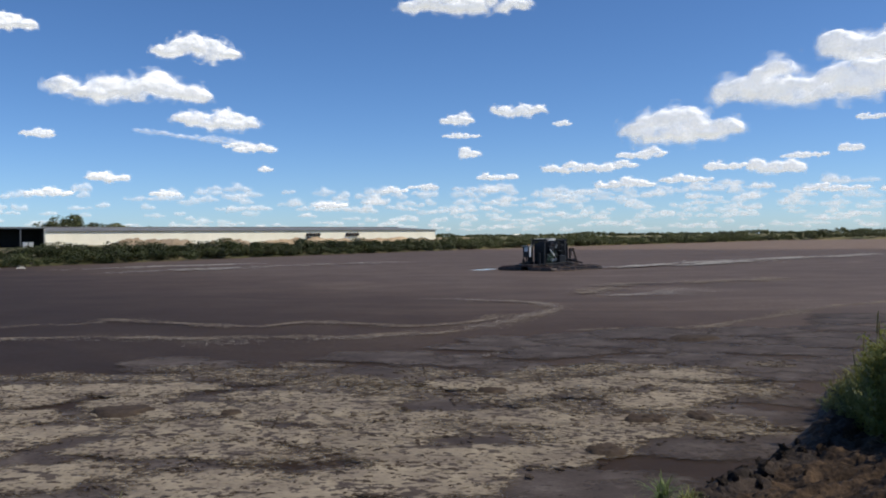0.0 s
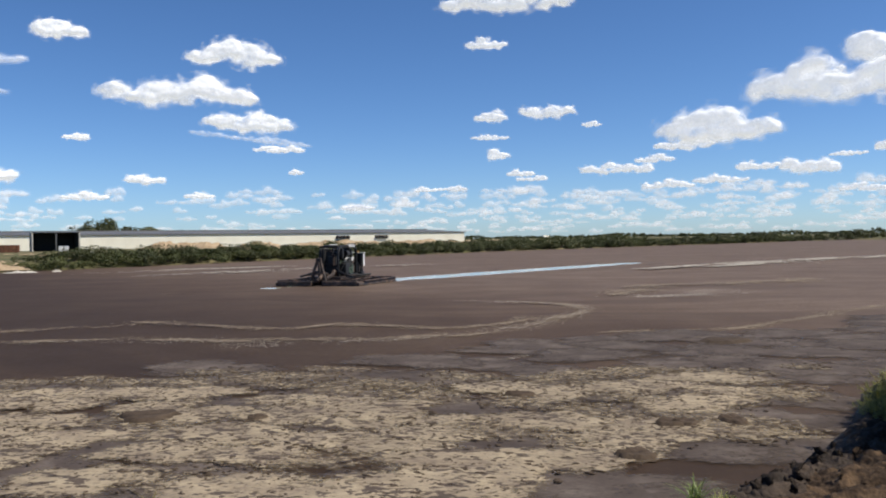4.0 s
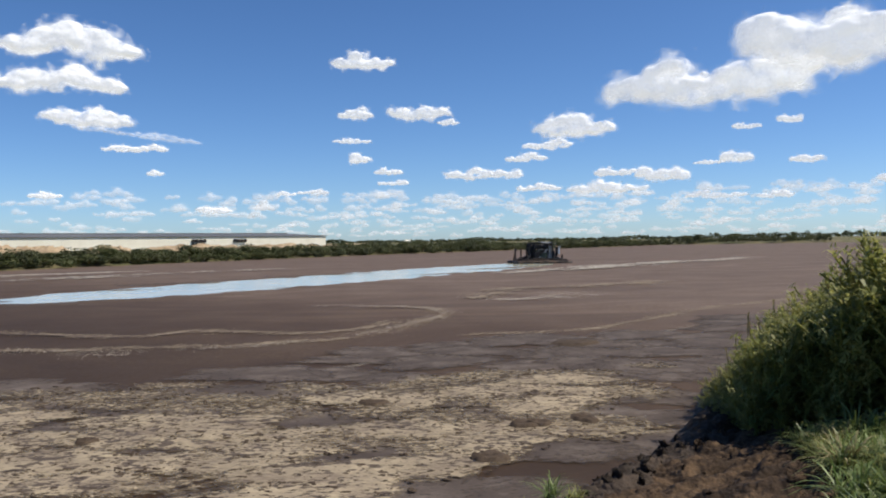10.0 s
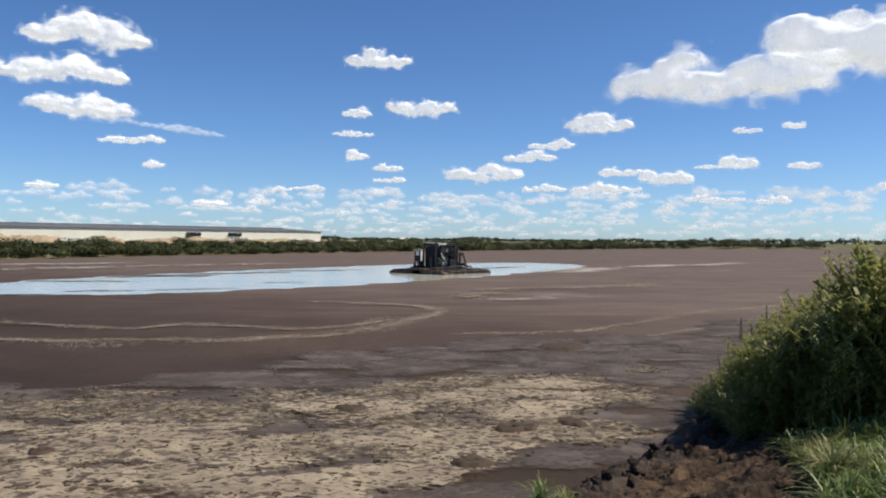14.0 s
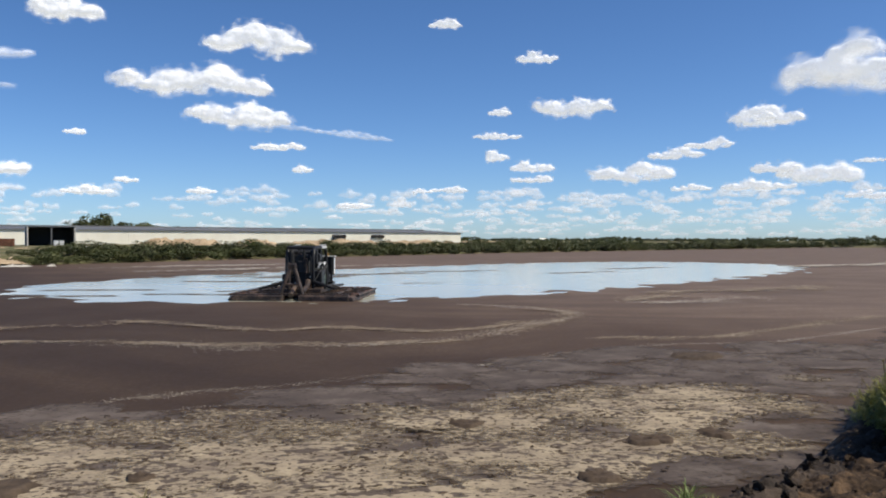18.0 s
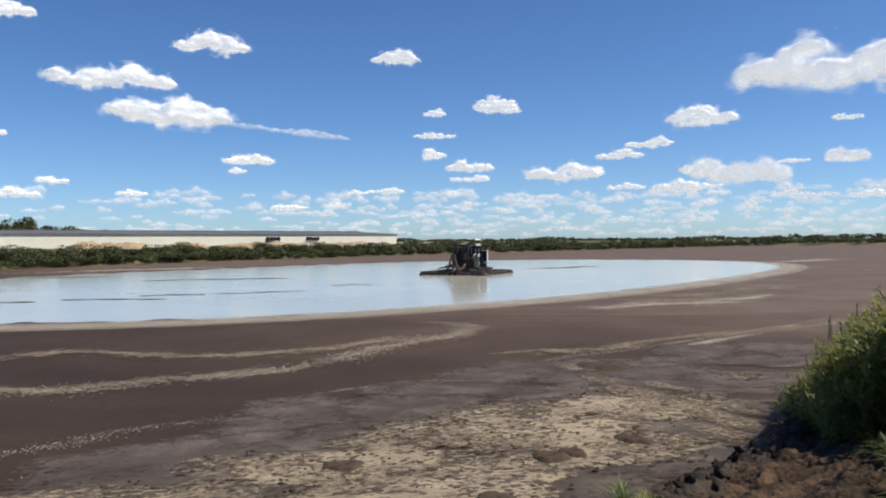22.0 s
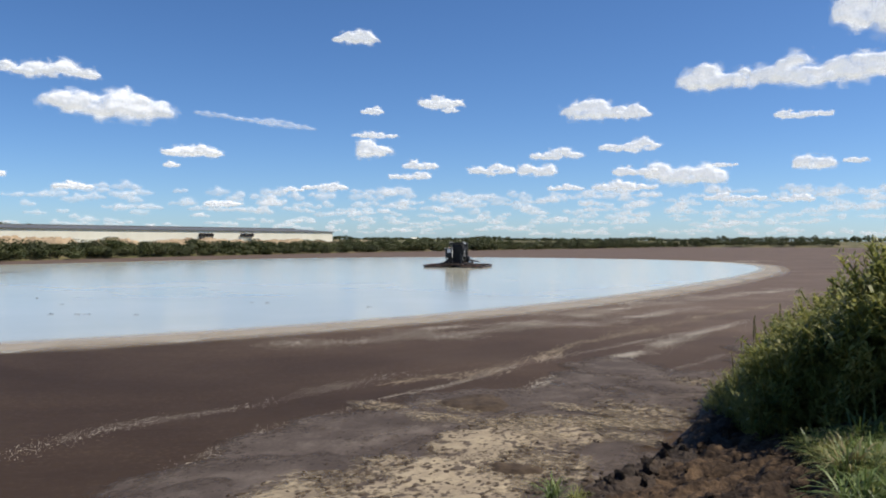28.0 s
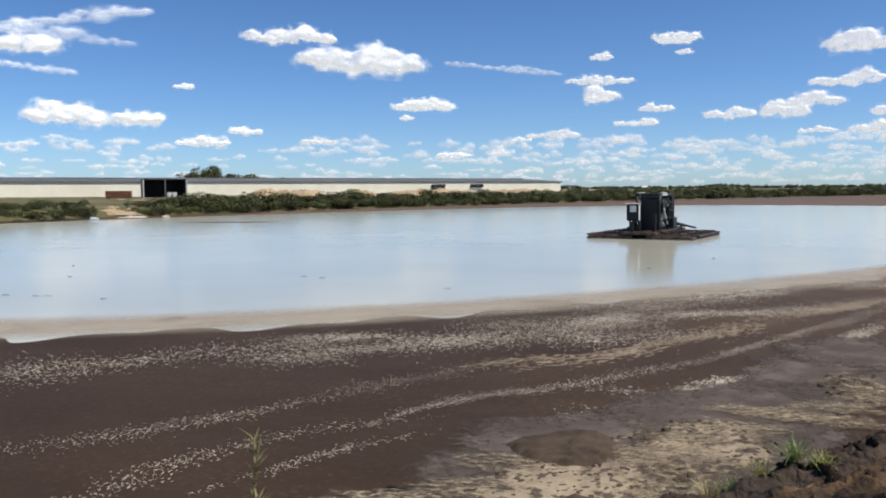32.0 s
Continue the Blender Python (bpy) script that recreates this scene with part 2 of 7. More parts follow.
SKIN = shader("tan_foam_flecks", [(0.3, (0.19, 0.148, 0.105)), (0.7, (0.32, 0.255, 0.18))], scale=2, fine=20, rough=0.8, bump=0.1, spec=0.2, vary=0.1)
EARTH = shader("field_soil_and_grass", [(0.3, (0.07, 0.085, 0.03)), (0.5, (0.13, 0.12, 0.055)), (0.7, (0.24, 0.19, 0.11))],
               scale=0.12, fine=3.0, rough=0.95, bump=0.4, spec=0.2)
# Its wide spread of tones also paints in sunlit ridges and black shade.
SOIL = shader("turned_brown_soil", [(0.3, (0.018, 0.0115, 0.007)), (0.5, (0.042, 0.026, 0.015)), (0.78, (0.19, 0.122, 0.070))],
              scale=2.2, fine=22, rough=0.92, bump=0.9, bump_scale=0.05, spec=0.25)
WETSOIL = shader("black_wet_soil", [(0.3, (0.018, 0.013, 0.010)), (0.7, (0.085, 0.060, 0.042))], scale=3, fine=25, rough=0.8, bump=1.0, bump_scale=0.05, spec=0.25)
SILT = shader("beige_silt_film", [(0.3, (0.46, 0.375, 0.265)), (0.7, (0.56, 0.475, 0.355))], scale=1, fine=9, rough=0.5, bump=0.05)
thin_out(SILT, "thick", 0.15, 1.35, 0.7, 0.5, 0.45)
SAND = shader("tan_sand_pile", [(0.3, (0.30, 0.21, 0.12)), (0.7, (0.52, 0.40, 0.26))], scale=0.6, fine=5, rough=0.95, bump=0.6, bump_scale=0.2, spec=0.2)
LEAF = shader("green_leaves", [(0.3, (0.032, 0.050, 0.012)), (0.5, (0.078, 0.090, 0.026)), (0.75, (0.17, 0.16, 0.06))], scale=1.6, fine=9, rough=0.55, bump=0, vary=0.25, translucent=0.25)
WEED = shader("weed_leaves", [(0.3, (0.10, 0.125, 0.027)), (0.5, (0.28, 0.285, 0.08)), (0.75, (0.56, 0.51, 0.20))], scale=2.0, fine=20, rough=0.5, bump=0, vary=0.25, translucent=0.5)
DRY = shader("dry_grass", [(0.3, (0.16, 0.13, 0.05)), (0.7, (0.36, 0.31, 0.15))], scale=3, fine=20, rough=0.7, bump=0, vary=0.2, translucent=0.2)
GRASS = shader("fresh_grass", [(0.3, (0.07, 0.115, 0.025)), (0.7, (0.24, 0.29, 0.085))], scale=3, fine=20, rough=0.5, bump=0, vary=0.25, translucent=0.3)
BARK = shader("grey_bark", [(0.3, (0.06, 0.05, 0.04)), (0.7, (0.16, 0.13, 0.10))], scale=4, fine=25, rough=0.9, bump=0.5, stretch=(1, 1, 0.2))
WHITE_STEEL = shader("cream_wall_sheet", [(0.3, (0.76, 0.71, 0.57)), (0.7, (0.88, 0.84, 0.70))], scale=0.15, fine=3, rough=0.6, bump=0.1, stretch=(1, 1, 0.3))
ROOF_GREY = shader("grey_roof_sheet", [(0.3, (0.10, 0.10, 0.10)), (0.7, (0.16, 0.16, 0.155))], scale=0.1, fine=2, rough=0.6, bump=0.1)
BLACK_PAINT = shader("black_paint", [(0.3, (0.010, 0.010, 0.011)), (0.7, (0.022, 0.021, 0.020))], scale=3, fine=25, rough=0.5, bump=0.15, spec=0.3)
MUDDY_BLACK = shader("mud_splashed_black_steel", [(0.32, (0.013, 0.010, 0.009)), (0.48, (0.040, 0.026, 0.018)), (0.68, (0.16, 0.10, 0.066))], scale=2.2, fine=16, rough=0.6, bump=0.4)
STEEL = shader("worn_steel", [(0.3, (0.16, 0.16, 0.155)), (0.7, (0.36, 0.355, 0.34))], scale=4, fine=30, rough=0.4, bump=0.15, metal=0.8)
WHITE_PAINT = shader("white_paint", [(0.3, (0.62, 0.62, 0.60)), (0.7, (0.8, 0.8, 0.78))], scale=4, fine=25, rough=0.45, bump=0.1)
GREEN_PAINT = shader("engine_green_paint", [(0.3, (0.02, 0.034, 0.02)), (0.7, (0.07, 0.10, 0.06))], scale=5, fine=30, rough=0.45, bump=0.2)
RUBBER = shader("black_rubber", [(0.3, (0.012, 0.012, 0.012)), (0.7, (0.03, 0.03, 0.03))], scale=8, fine=40, rough=0.75, bump=0.2)
DARK_GLASS = shader("dark_display", [(0.3, (0.01, 0.012, 0.015)), (0.7, (0.02, 0.022, 0.025))], rough=0.1, bump=0)
RUST = shader("rusty_steel", [(0.3, (0.09, 0.035, 0.02)), (0.7, (0.24, 0.10, 0.05))], scale=3, fine=20, rough=0.85, bump=0.3)
TARP = shader("pale_blue_tarp", [(0.3, (0.36, 0.47, 0.6)), (0.7, (0.6, 0.68, 0.75))], scale=2, fine=10, rough=0.5, bump=0.5)
CONCRETE = shader("pale_rubble", [(0.3, (0.4, 0.37, 0.32)), (0.7, (0.62, 0.58, 0.5))], scale=2, fine=12, rough=0.9, bump=0.5)


def vapour(name, thin, full, most, glow, grain, shade, full_tone=(0.9, 0.9, 0.9)):
    """Cloud: its own thickness, roughened by billows of noise, sets how much sky shows through."""
    m = bpy.data.materials.new(name)
    m.use_nodes = True
    n, lk = m.node_tree.nodes, m.node_tree.links.new
    bs = n["Principled BSDF"]
    tc, oi, cx, ad = n.new("ShaderNodeTexCoord"), n.new("ShaderNodeObjectInfo"), n.new("ShaderNodeCombineXYZ"), n.new("ShaderNodeVectorMath")
    for k in ("X", "Y", "Z"):
        lk(oi.outputs["Random"], cx.inputs[k])
    ad.operation = 'MULTIPLY_ADD'
    lk(cx.outputs[0], ad.inputs[0])
    ad.inputs[1].default_value = (53.0, 71.0, 97.0)
    lk(tc.outputs["Object"], ad.inputs[2])
    at = n.new("ShaderNodeAttribute")
    at.attribute_name = "thick"
    no = n.new("ShaderNodeTexNoise")
    no.inputs["Scale"].default_value, no.inputs["Detail"].default_value, no.inputs["Roughness"].default_value = grain, 5, 0.55
    lk(ad.outputs[0], no.inputs["Vector"])
    s = n.new("ShaderNodeMath")
    s.operation = 'MULTIPLY_ADD'
    lk(no.outputs["Fac"], s.inputs[0])
    s.inputs[1].default_value = 2.0
    lk(at.outputs["Fac"], s.inputs[2])
    mr = n.new("ShaderNodeMapRange")
    mr.interpolation_type = 'SMOOTHSTEP'
    mr.inputs["From Min"].default_value, mr.inputs["From Max"].default_value = thin, full
    mr.inputs["To Max"].default_value = most
    lk(s.outputs[0], mr.inputs["Value"])
    lk(mr.outputs[0], bs.inputs["Alpha"])
    r = n.new("ShaderNodeValToRGB")
    r.color_ramp.elements[0].position, r.color_ramp.elements[0].color = 0.3, (*shade, 1)
    r.color_ramp.elements[1].position, r.color_ramp.elements[1].color = 0.6, (*full_tone, 1)
    lk(no.outputs["Fac"], r.inputs["Fac"])
    lk(r.outputs["Color"], bs.inputs["Base Color"])
    # An even glow in the material stands for sunlight scattered through the cloud.
    bs.inputs["Emission Color"].default_value = (0.95, 0.97, 1.0, 1)
    bs.inputs["Emission Strength"].default_value = glow
    bs.inputs["Roughness"].default_value, bs.inputs["Specular IOR Level"].default_value = 1.0, 0.0
    return m


CLOUD = vapour("cloud_white", 0.98, 2.3, 0.97, 0.58, 1.7, (0.34, 0.35, 0.37), (0.62, 0.62, 0.62))
WISP = vapour("ice_cloud_streak", 0.7, 2.5, 0.34, 0.5, 0.45, (0.5, 0.52, 0.55))

# agitated slurry: a milky body under a mirror-smooth surface
POOL = bpy.data.materials.new("milky_slurry_water")
POOL.use_nodes = True
_n, _l = POOL.node_tree.nodes, POOL.node_tree.links.new
_b = _n["Principled BSDF"]
_tc, _no, _rp = _n.new("ShaderNodeTexCoord"), _n.new("ShaderNodeTexNoise"), _n.new("ShaderNodeValToRGB")
_no.inputs["Scale"].default_value, _no.inputs["Detail"].default_value = 0.09, 5
_l(_tc.outputs["Object"], _no.inputs["Vector"])
_rp.color_ramp.elements[0].position, _rp.color_ramp.elements[0].color = 0.3, (0.50, 0.495, 0.38, 1)
_rp.color_ramp.elements[1].position, _rp.color_ramp.elements[1].color = 0.7, (0.60, 0.585, 0.47, 1)
_l(_no.outputs["Fac"], _rp.inputs["Fac"])
_l(_rp.outputs["Color"], _b.inputs["Base Color"])
_b.inputs["Roughness"].default_value, _b.inputs["IOR"].default_value = 0.13, 1.33
_w = _n.new("ShaderNodeTexNoise")
_w.inputs["Scale"].default_value, _w.inputs["Detail"].default_value = 1.6, 3
_l(_tc.outputs["Object"], _w.inputs["Vector"])
_bp = _n.new("ShaderNodeBump")
_bp.inputs["Strength"].default_value, _bp.inputs["Distance"].default_value = 0.05, 0.02
_l(_w.outputs["Fac"], _bp.inputs["Height"])
_l(_bp.outputs[0], _b.inputs["Normal"])


# ---- building helpers ----
def link(name, bm, material, parent=None, label="", smooth=False):
    me = bpy.data.meshes.new(name)
    bm.to_mesh(me)
    bm.free()
    for m in (material if isinstance(material, (list, tuple)) else [material]):
        me.materials.append(m)
    if smooth:
        me.shade_smooth()
    ob = new(name, me)
    if parent:
        ob.parent = parent
    if label:
        ob["label"] = label
    return ob


def part(name, bm, material, parent, label="", smooth=False):
    return link(name, bm, material, parent, label, smooth)


def raw(name, verts, faces, material, parent=None, smooth=False, label=""):
    me = bpy.data.meshes.new(name)
    me.from_pydata([tuple(v) for v in verts], [], [tuple(f) for f in faces])
    me.materials.append(material)
    if smooth:
        me.shade_smooth()
    ob = new(name, me)
    if parent:
        ob.parent = parent
    if label:
        ob["label"] = label
    return ob


def box(bm, c, s, bevel=0.0, m=None):
    """A box of size s round c, with its edges bevelled."""
    r = bmesh.ops.create_cube(bm, size=1.0, matrix=(m or Matrix()) @ Matrix.LocRotScale(c, None, s))
    if bevel:
        ed = list({e for v in r["verts"] for e in v.link_edges})
        bmesh.ops.bevel(bm, geom=ed, offset=bevel, segments=2, affect='EDGES', profile=0.5)
    return bm


def rod(bm, a, b, r, r2=None, n=10, caps=True):
    """A round bar from a to b."""
    a, b = Vector(a), Vector(b)
    d = b - a
    m = Matrix.Translation((a + b) / 2) @ d.to_track_quat('Z', 'Y').to_matrix().to_4x4()
    bmesh.ops.create_cone(bm, cap_ends=caps, segments=n, radius1=r, radius2=r if r2 is None else r2, depth=d.length, matrix=m)
    return bm


def pipe(bm, pts, r, n=8):
    """A round pipe along a line of points."""
    pts = [Vector(p) for p in pts]
    rings = []
    for i, p in enumerate(pts):
        d = (pts[min(i + 1, len(pts) - 1)] - pts[max(i - 1, 0)]).normalized()
        x = d.orthogonal().normalized() if i == 0 else (x - d * x.dot(d)).normalized()
        y = d.cross(x)
        rings.append([bm.verts.new(p + (x * math.cos(k * math.tau / n) + y * math.sin(k * math.tau / n)) * r) for k in range(n)])
    for a, b in zip(rings, rings[1:]):
        for k in range(n):
            bm.faces.new((a[k], a[(k + 1) % n], b[(k + 1) % n], b[k]))
    bm.faces.new(rings[0][::-1])
    bm.faces.new(rings[-1])
    return bm


def arc(points, steps=5):
    """Rounds the corners of a line of points."""
    P = [Vector(p) for p in points]
    out = [P[0]]
    for a, b, c in zip(P, P[1:], P[2:]):
        r = min((a - b).length, (c - b).length) * 0.35
        s, e = b + (a - b).normalized() * r, b + (c - b).normalized() * r
        out += [s.lerp(b, k / steps).lerp(b.lerp(e, k / steps), k / steps) for k in range(steps + 1)]
    return out + [P[-1]]


def place(proto, m, used):
    """The first call sets the proto itself down, the later ones copies of it."""
    if proto.name in used:
        s = proto.scale
        return copy_thing(proto, m @ Matrix.Diagonal((1 / s.x, 1 / s.y, 1 / s.z, 1)))
    used.add(proto.name)
    proto.matrix_basis = m
    return proto


PLACED = set()


def set_attr(ob, name, values):
    a = ob.data.attributes.new(name, 'FLOAT', 'POINT')
    a.data.foreach_set("value", np.asarray(values, np.float32))


def smooth01(x):
    x = np.clip(x, 0, 1)
    return x * x * (3 - 2 * x)


def polar(az, dist, z=0.0):
    """A place by its bearing, clockwise from straight ahead, and its distance."""
    return Vector((math.sin(radians(az)) * dist, math.cos(radians(az)) * dist, z))


def fbm(p, octaves=4):
    return noise.fractal(Vector(p), 0.9, 2.0, octaves)


def wavy(x, y, s, seed=0.0):
    """A cheap smooth noise on arrays, about -1 to 1."""
    a = np.zeros_like(x)
    for k, (fx, fy, ph) in enumerate(((1.0, 0.3, 0.0), (-0.4, 1.1, 1.7), (0.7, -0.9, 3.1), (1.7, 1.3, 0.6), (-1.9, 1.6, 2.2), (2.9, -0.8, 4.4))):
        a += np.sin((x * fx + y * fy) / s + ph + seed * (k + 1.3)) / (1 + 0.35 * k)
    return a / 3.2

# ---- the lagoon ----
SHORE = np.array([(-14, 0.6), (-6, 3.7), (0, 5.7), (1.2, 6.35), (2.0, 7.2), (3.5, 8.75), (4.6, 10.35), (5.6, 12.3), (8.4, 14.4), (14, 17.5),
                  (32, 32), (95, 115), (190, 285), (108, 272), (80, 236), (40, 190), (6, 149), (-15, 117), (-26, 98), (-33, 84), (-40, 71), (-45, 58),
                  (-62, 20), (-45, -8)], float)


def shore_distance(x, y):
    """Metres outside the lagoon's edge; below zero inside it."""
    best = np.full(x.shape, 1e9)
    inside = np.zeros(x.shape, bool)
    for (ax, ay), (bx, by) in zip(SHORE, np.roll(SHORE, -1, 0)):
        dx, dy = bx - ax, by - ay
        s = np.clip(((x - ax) * dx + (y - ay) * dy) / (dx * dx + dy * dy), 0, 1)
        best = np.minimum(best, np.hypot(x - ax - s * dx, y - ay - s * dy))
        hit = ((ay > y) != (by > y)) & (x < dx * (y - ay) / (dy if dy else 1e-9) + ax)
        inside ^= hit
    return np.where(inside, -best, best)


# the pool grows as a long oval behind the boat: (second, length ahead, half width towards the near shore, towards the far one, length back)
POOL_GROWTH = np.array([(0, 9, 0.7, 0.5, 1.5), (1, 12.5, 0.9, 0.7, 6.5), (2, 16, 1.1, 0.9, 14.5), (6, 27, 2.2, 1.8, 29), (9, 29.5, 4.2, 3.4, 29.5), (13, 31.5, 8.9, 7.2, 30), (16, 32.5, 12.2, 10.0, 31.5),
                        (19, 38, 18.0, 15.3, 36), (23, 44, 22.6, 27.0, 41), (27, 49, 24.8, 33.0, 49), (30, 53, 26.6, 34.6, 53), (32, 55.5, 29.4, 35.0, 56), (35, 60, 32.0, 37.0, 60)])
POOL_C, POOL_TURN = (3.0, 62.0), radians(53.0)


def pool_second(x, y):
    """The second at which the growing pool reaches a place."""
    c, s = math.cos(POOL_TURN), math.sin(POOL_TURN)
    u, v = (x - POOL_C[0]) * c + (y - POOL_C[1]) * s, (x - POOL_C[0]) * s - (y - POOL_C[1]) * c
    lo, hi = np.zeros_like(x), np.full_like(x, 35.0)
    for _ in range(14):
        t = (lo + hi) / 2
        a, bn, bf, ab = (np.interp(t, POOL_GROWTH[:, 0], POOL_GROWTH[:, k]) for k in (1, 2, 3, 4))
        out = (np.abs(u) / np.where(u > 0, a, ab)) ** 2.6 + (np.abs(v) / np.where(v > 0, bn, bf)) ** 2.6 > 1
        lo, hi = np.where(out, t, lo), np.where(out, hi, t)
    return (lo + hi) / 2


def pool_level(t):
    """The height of the slurry in the shallow bowl of the crust."""
    return -0.16 + 0.0042 * np.asarray(t, float)


def crust_height(x, y):
    t = pool_second(x, y) + 0.08 * wavy(x, y, 3.7) + 0.06 * wavy(x, y, 0.9, 2.0)
    return np.where(t >= 34.5, pool_level(34.5), pool_level(t)) + 0.004 * wavy(x, y, 0.6, 5.0)


def fan(az0, az1, na, r0, r1, nr, height):
    """A sheet in rings about the viewpoint, finer close by."""
    az = np.radians(np.linspace(az0, az1, na))
    r = np.geomspace(r0, r1, nr)
    A, R = np.meshgrid(az, r)
    x, y = np.sin(A) * R, np.cos(A) * R
    z = height(x, y)
    idx = np.arange(na * nr).reshape(nr, na)
    q = np.stack([idx[:-1, :-1], idx[:-1, 1:], idx[1:, 1:], idx[1:, :-1]], -1).reshape(-1, 4)[:, ::-1]
    return np.stack([x, y, z], -1).reshape(-1, 3), q


v, q = fan(-75, 60, 540, 3.5, 330, 480, crust_height)
lagoon_crust = raw("lagoon_crust", v, q, MUD, smooth=True)
tagged(lagoon_crust, "flat brown manure crust covering the lagoon", "lagoon crust", kind="structure")


def land_height(x, y):
    d = shore_distance(x, y)
    z = -0.5 + 0.5 * smooth01((d + 1.2) / 1.2) + 0.72 * smooth01(d / 2.4) + 0.55 * smooth01((d - 6) / 25)
    near = np.exp(-((x - 10.5) ** 2 + (y - 11.5) ** 2) / 18.0)
    z = z + near * 0.75 * smooth01(d / 3)
    low = np.exp(-((x - 4.5) ** 2 + (y - 8.0) ** 2) / 30.0)
    z = z - low * 0.45 * smooth01(d / 2.4)
    far = np.hypot(x, y)
    return z + smooth01(d / 3) * (0.07 * wavy(x, y, 0.8) + 0.10 * wavy(x, y, 5.0)) * np.clip(far / 3, 0.2, 1)


def ground_height(x, y):
    """The land, hollowed out where the bank of turned soil lies on it."""
    az_, r_ = np.degrees(np.arctan2(x, y)), np.hypot(x, y)
    return land_height(x, y) - 0.3 * smooth01((az_ - 4.3) / 1.0) * smooth01((45.5 - az_) / 1.0) * smooth01((r_ - 5.1) / 0.2) * smooth01((13.9 - r_) / 0.3)


v, q = fan(-180, 180, 720, 0.01, 4900, 360, ground_height)
ground = raw("ground", v, q, EARTH, smooth=True)
tagged(ground, "level farmland with rough grass and bare earth banks", "ground", kind="structure")

v, q = fan(-72, 58, 160, 8, 400, 110, lambda x, y: np.zeros_like(x))
pool = raw("pool_water", v, q, POOL, smooth=True)
tagged(pool, "open grey-blue slurry pool spreading through the brown crust", "water", kind="structure")

# ---- the drifting scum ----
FLOW_T = (0, 8, 13, 17, 20, 23, 26, 29, 32)
FLOW_S = (0.02, 0.02, 0.108, 0.14, 0.30, 0.46, 0.343, 1.027, 0.896)


def drift(x, y, t):
    """The speed of the floating crust at a place and second, in metres a second."""
    s = np.interp(t, FLOW_T, FLOW_S)
    X, Y = x / 10, (y - 15) / 10
    vx = -1.075 - 0.089 * X - 1.524 * Y - 0.351 * X * Y + 3.008 * X * X - 0.945 * Y * Y
    vy = -2.873 + 4.427 * X - 2.826 * Y + 0.528 * X * Y - 0.716 * X * X - 0.554 * Y * Y
    k = math.hypot(vx, vy)
    k = s * min(1.0, 4.2 / max(k, 1e-6))
    return vx * k, min(vy, 0.0) * k


DRIFT_ROWS = (0, 8, 13, 16, 19, 21, 23, 25, 27, 28.5, 30, 31, 32)


def drift_rows(x, y, z, t0=0.0, show=0.0):
    """Poses of a floating piece that lies at x, y at second t0, along the flow and turned by it."""
    def path(way):
        px, py, pa, t, out = x, y, 0.0, t0, {}
        todo = [r for r in DRIFT_ROWS if (r >= t0 if way > 0 else r < t0)]
        for goal in (todo if way > 0 else reversed(todo)):
            while (goal - t) * way > 1e-6:
                h = way * min(0.5, abs(goal - t))
                vx, vy = drift(px, py, t)
                e = 0.6
                ax, ay = drift(px + e, py, t)
                bx, by = drift(px, py + e, t)
                pa += math.degrees(0.5 * ((ay - vy) - (bx - vx)) / e) * h
                px, py, t = px + vx * h, py + vy * h, t + h
            out[goal] = (px, py, max(-60.0, min(60.0, pa)))
        return out
    rows = {**path(-1), **path(1)}
    px, py = (np.array([rows[t][k] for t in DRIFT_ROWS]) for k in (0, 1))
    under = (pool_second(px, py) < np.array(DRIFT_ROWS) + 1.5) | (np.array(DRIFT_ROWS) < show)
    return [(t, pose(rows[t][0], rows[t][1], z - 0.5 * u, 0, 0, rows[t][2])) for t, u in zip(DRIFT_ROWS, under)]


MOVING = []          # (thing, rows), keyed at the end
rng = random.Random(4)


def slab(radius, seed):
    """A flat ragged cake of dried scum with a raised rim and lumps."""
    r = random.Random(seed)
    n, rings = 30, (0.0, 0.35, 0.7, 0.93, 1.0)
    ph = [r.uniform(0, 6.28) for _ in range(5)]
    vs, fs = [(0, 0, 0.012)], []
    for j, k in enumerate(rings[1:]):
        for i in range(n):
            a = i * math.tau / n
            w = 1 + 0.16 * math.sin(2 * a + ph[0]) + 0.12 * math.sin(3 * a + ph[1]) + 0.09 * math.sin(5 * a + ph[2]) + 0.07 * math.sin(8 * a + ph[3]) + r.uniform(-0.05, 0.05)
            z = (-0.004, 0.002, 0.009, 0.011)[3 - j] + r.uniform(-0.002, 0.002)
            vs.append((math.cos(a) * radius * k * w, math.sin(a) * radius * k * w * 0.85, z))
    for i in range(n):
        fs.append((0, 1 + i, 1 + (i + 1) % n))
        for j in range(3):
            a, b = 1 + j * n, 1 + (j + 1) * n
            fs.append((a + i, b + i, b + (i + 1) % n, a + (i + 1) % n))
    return vs, fs


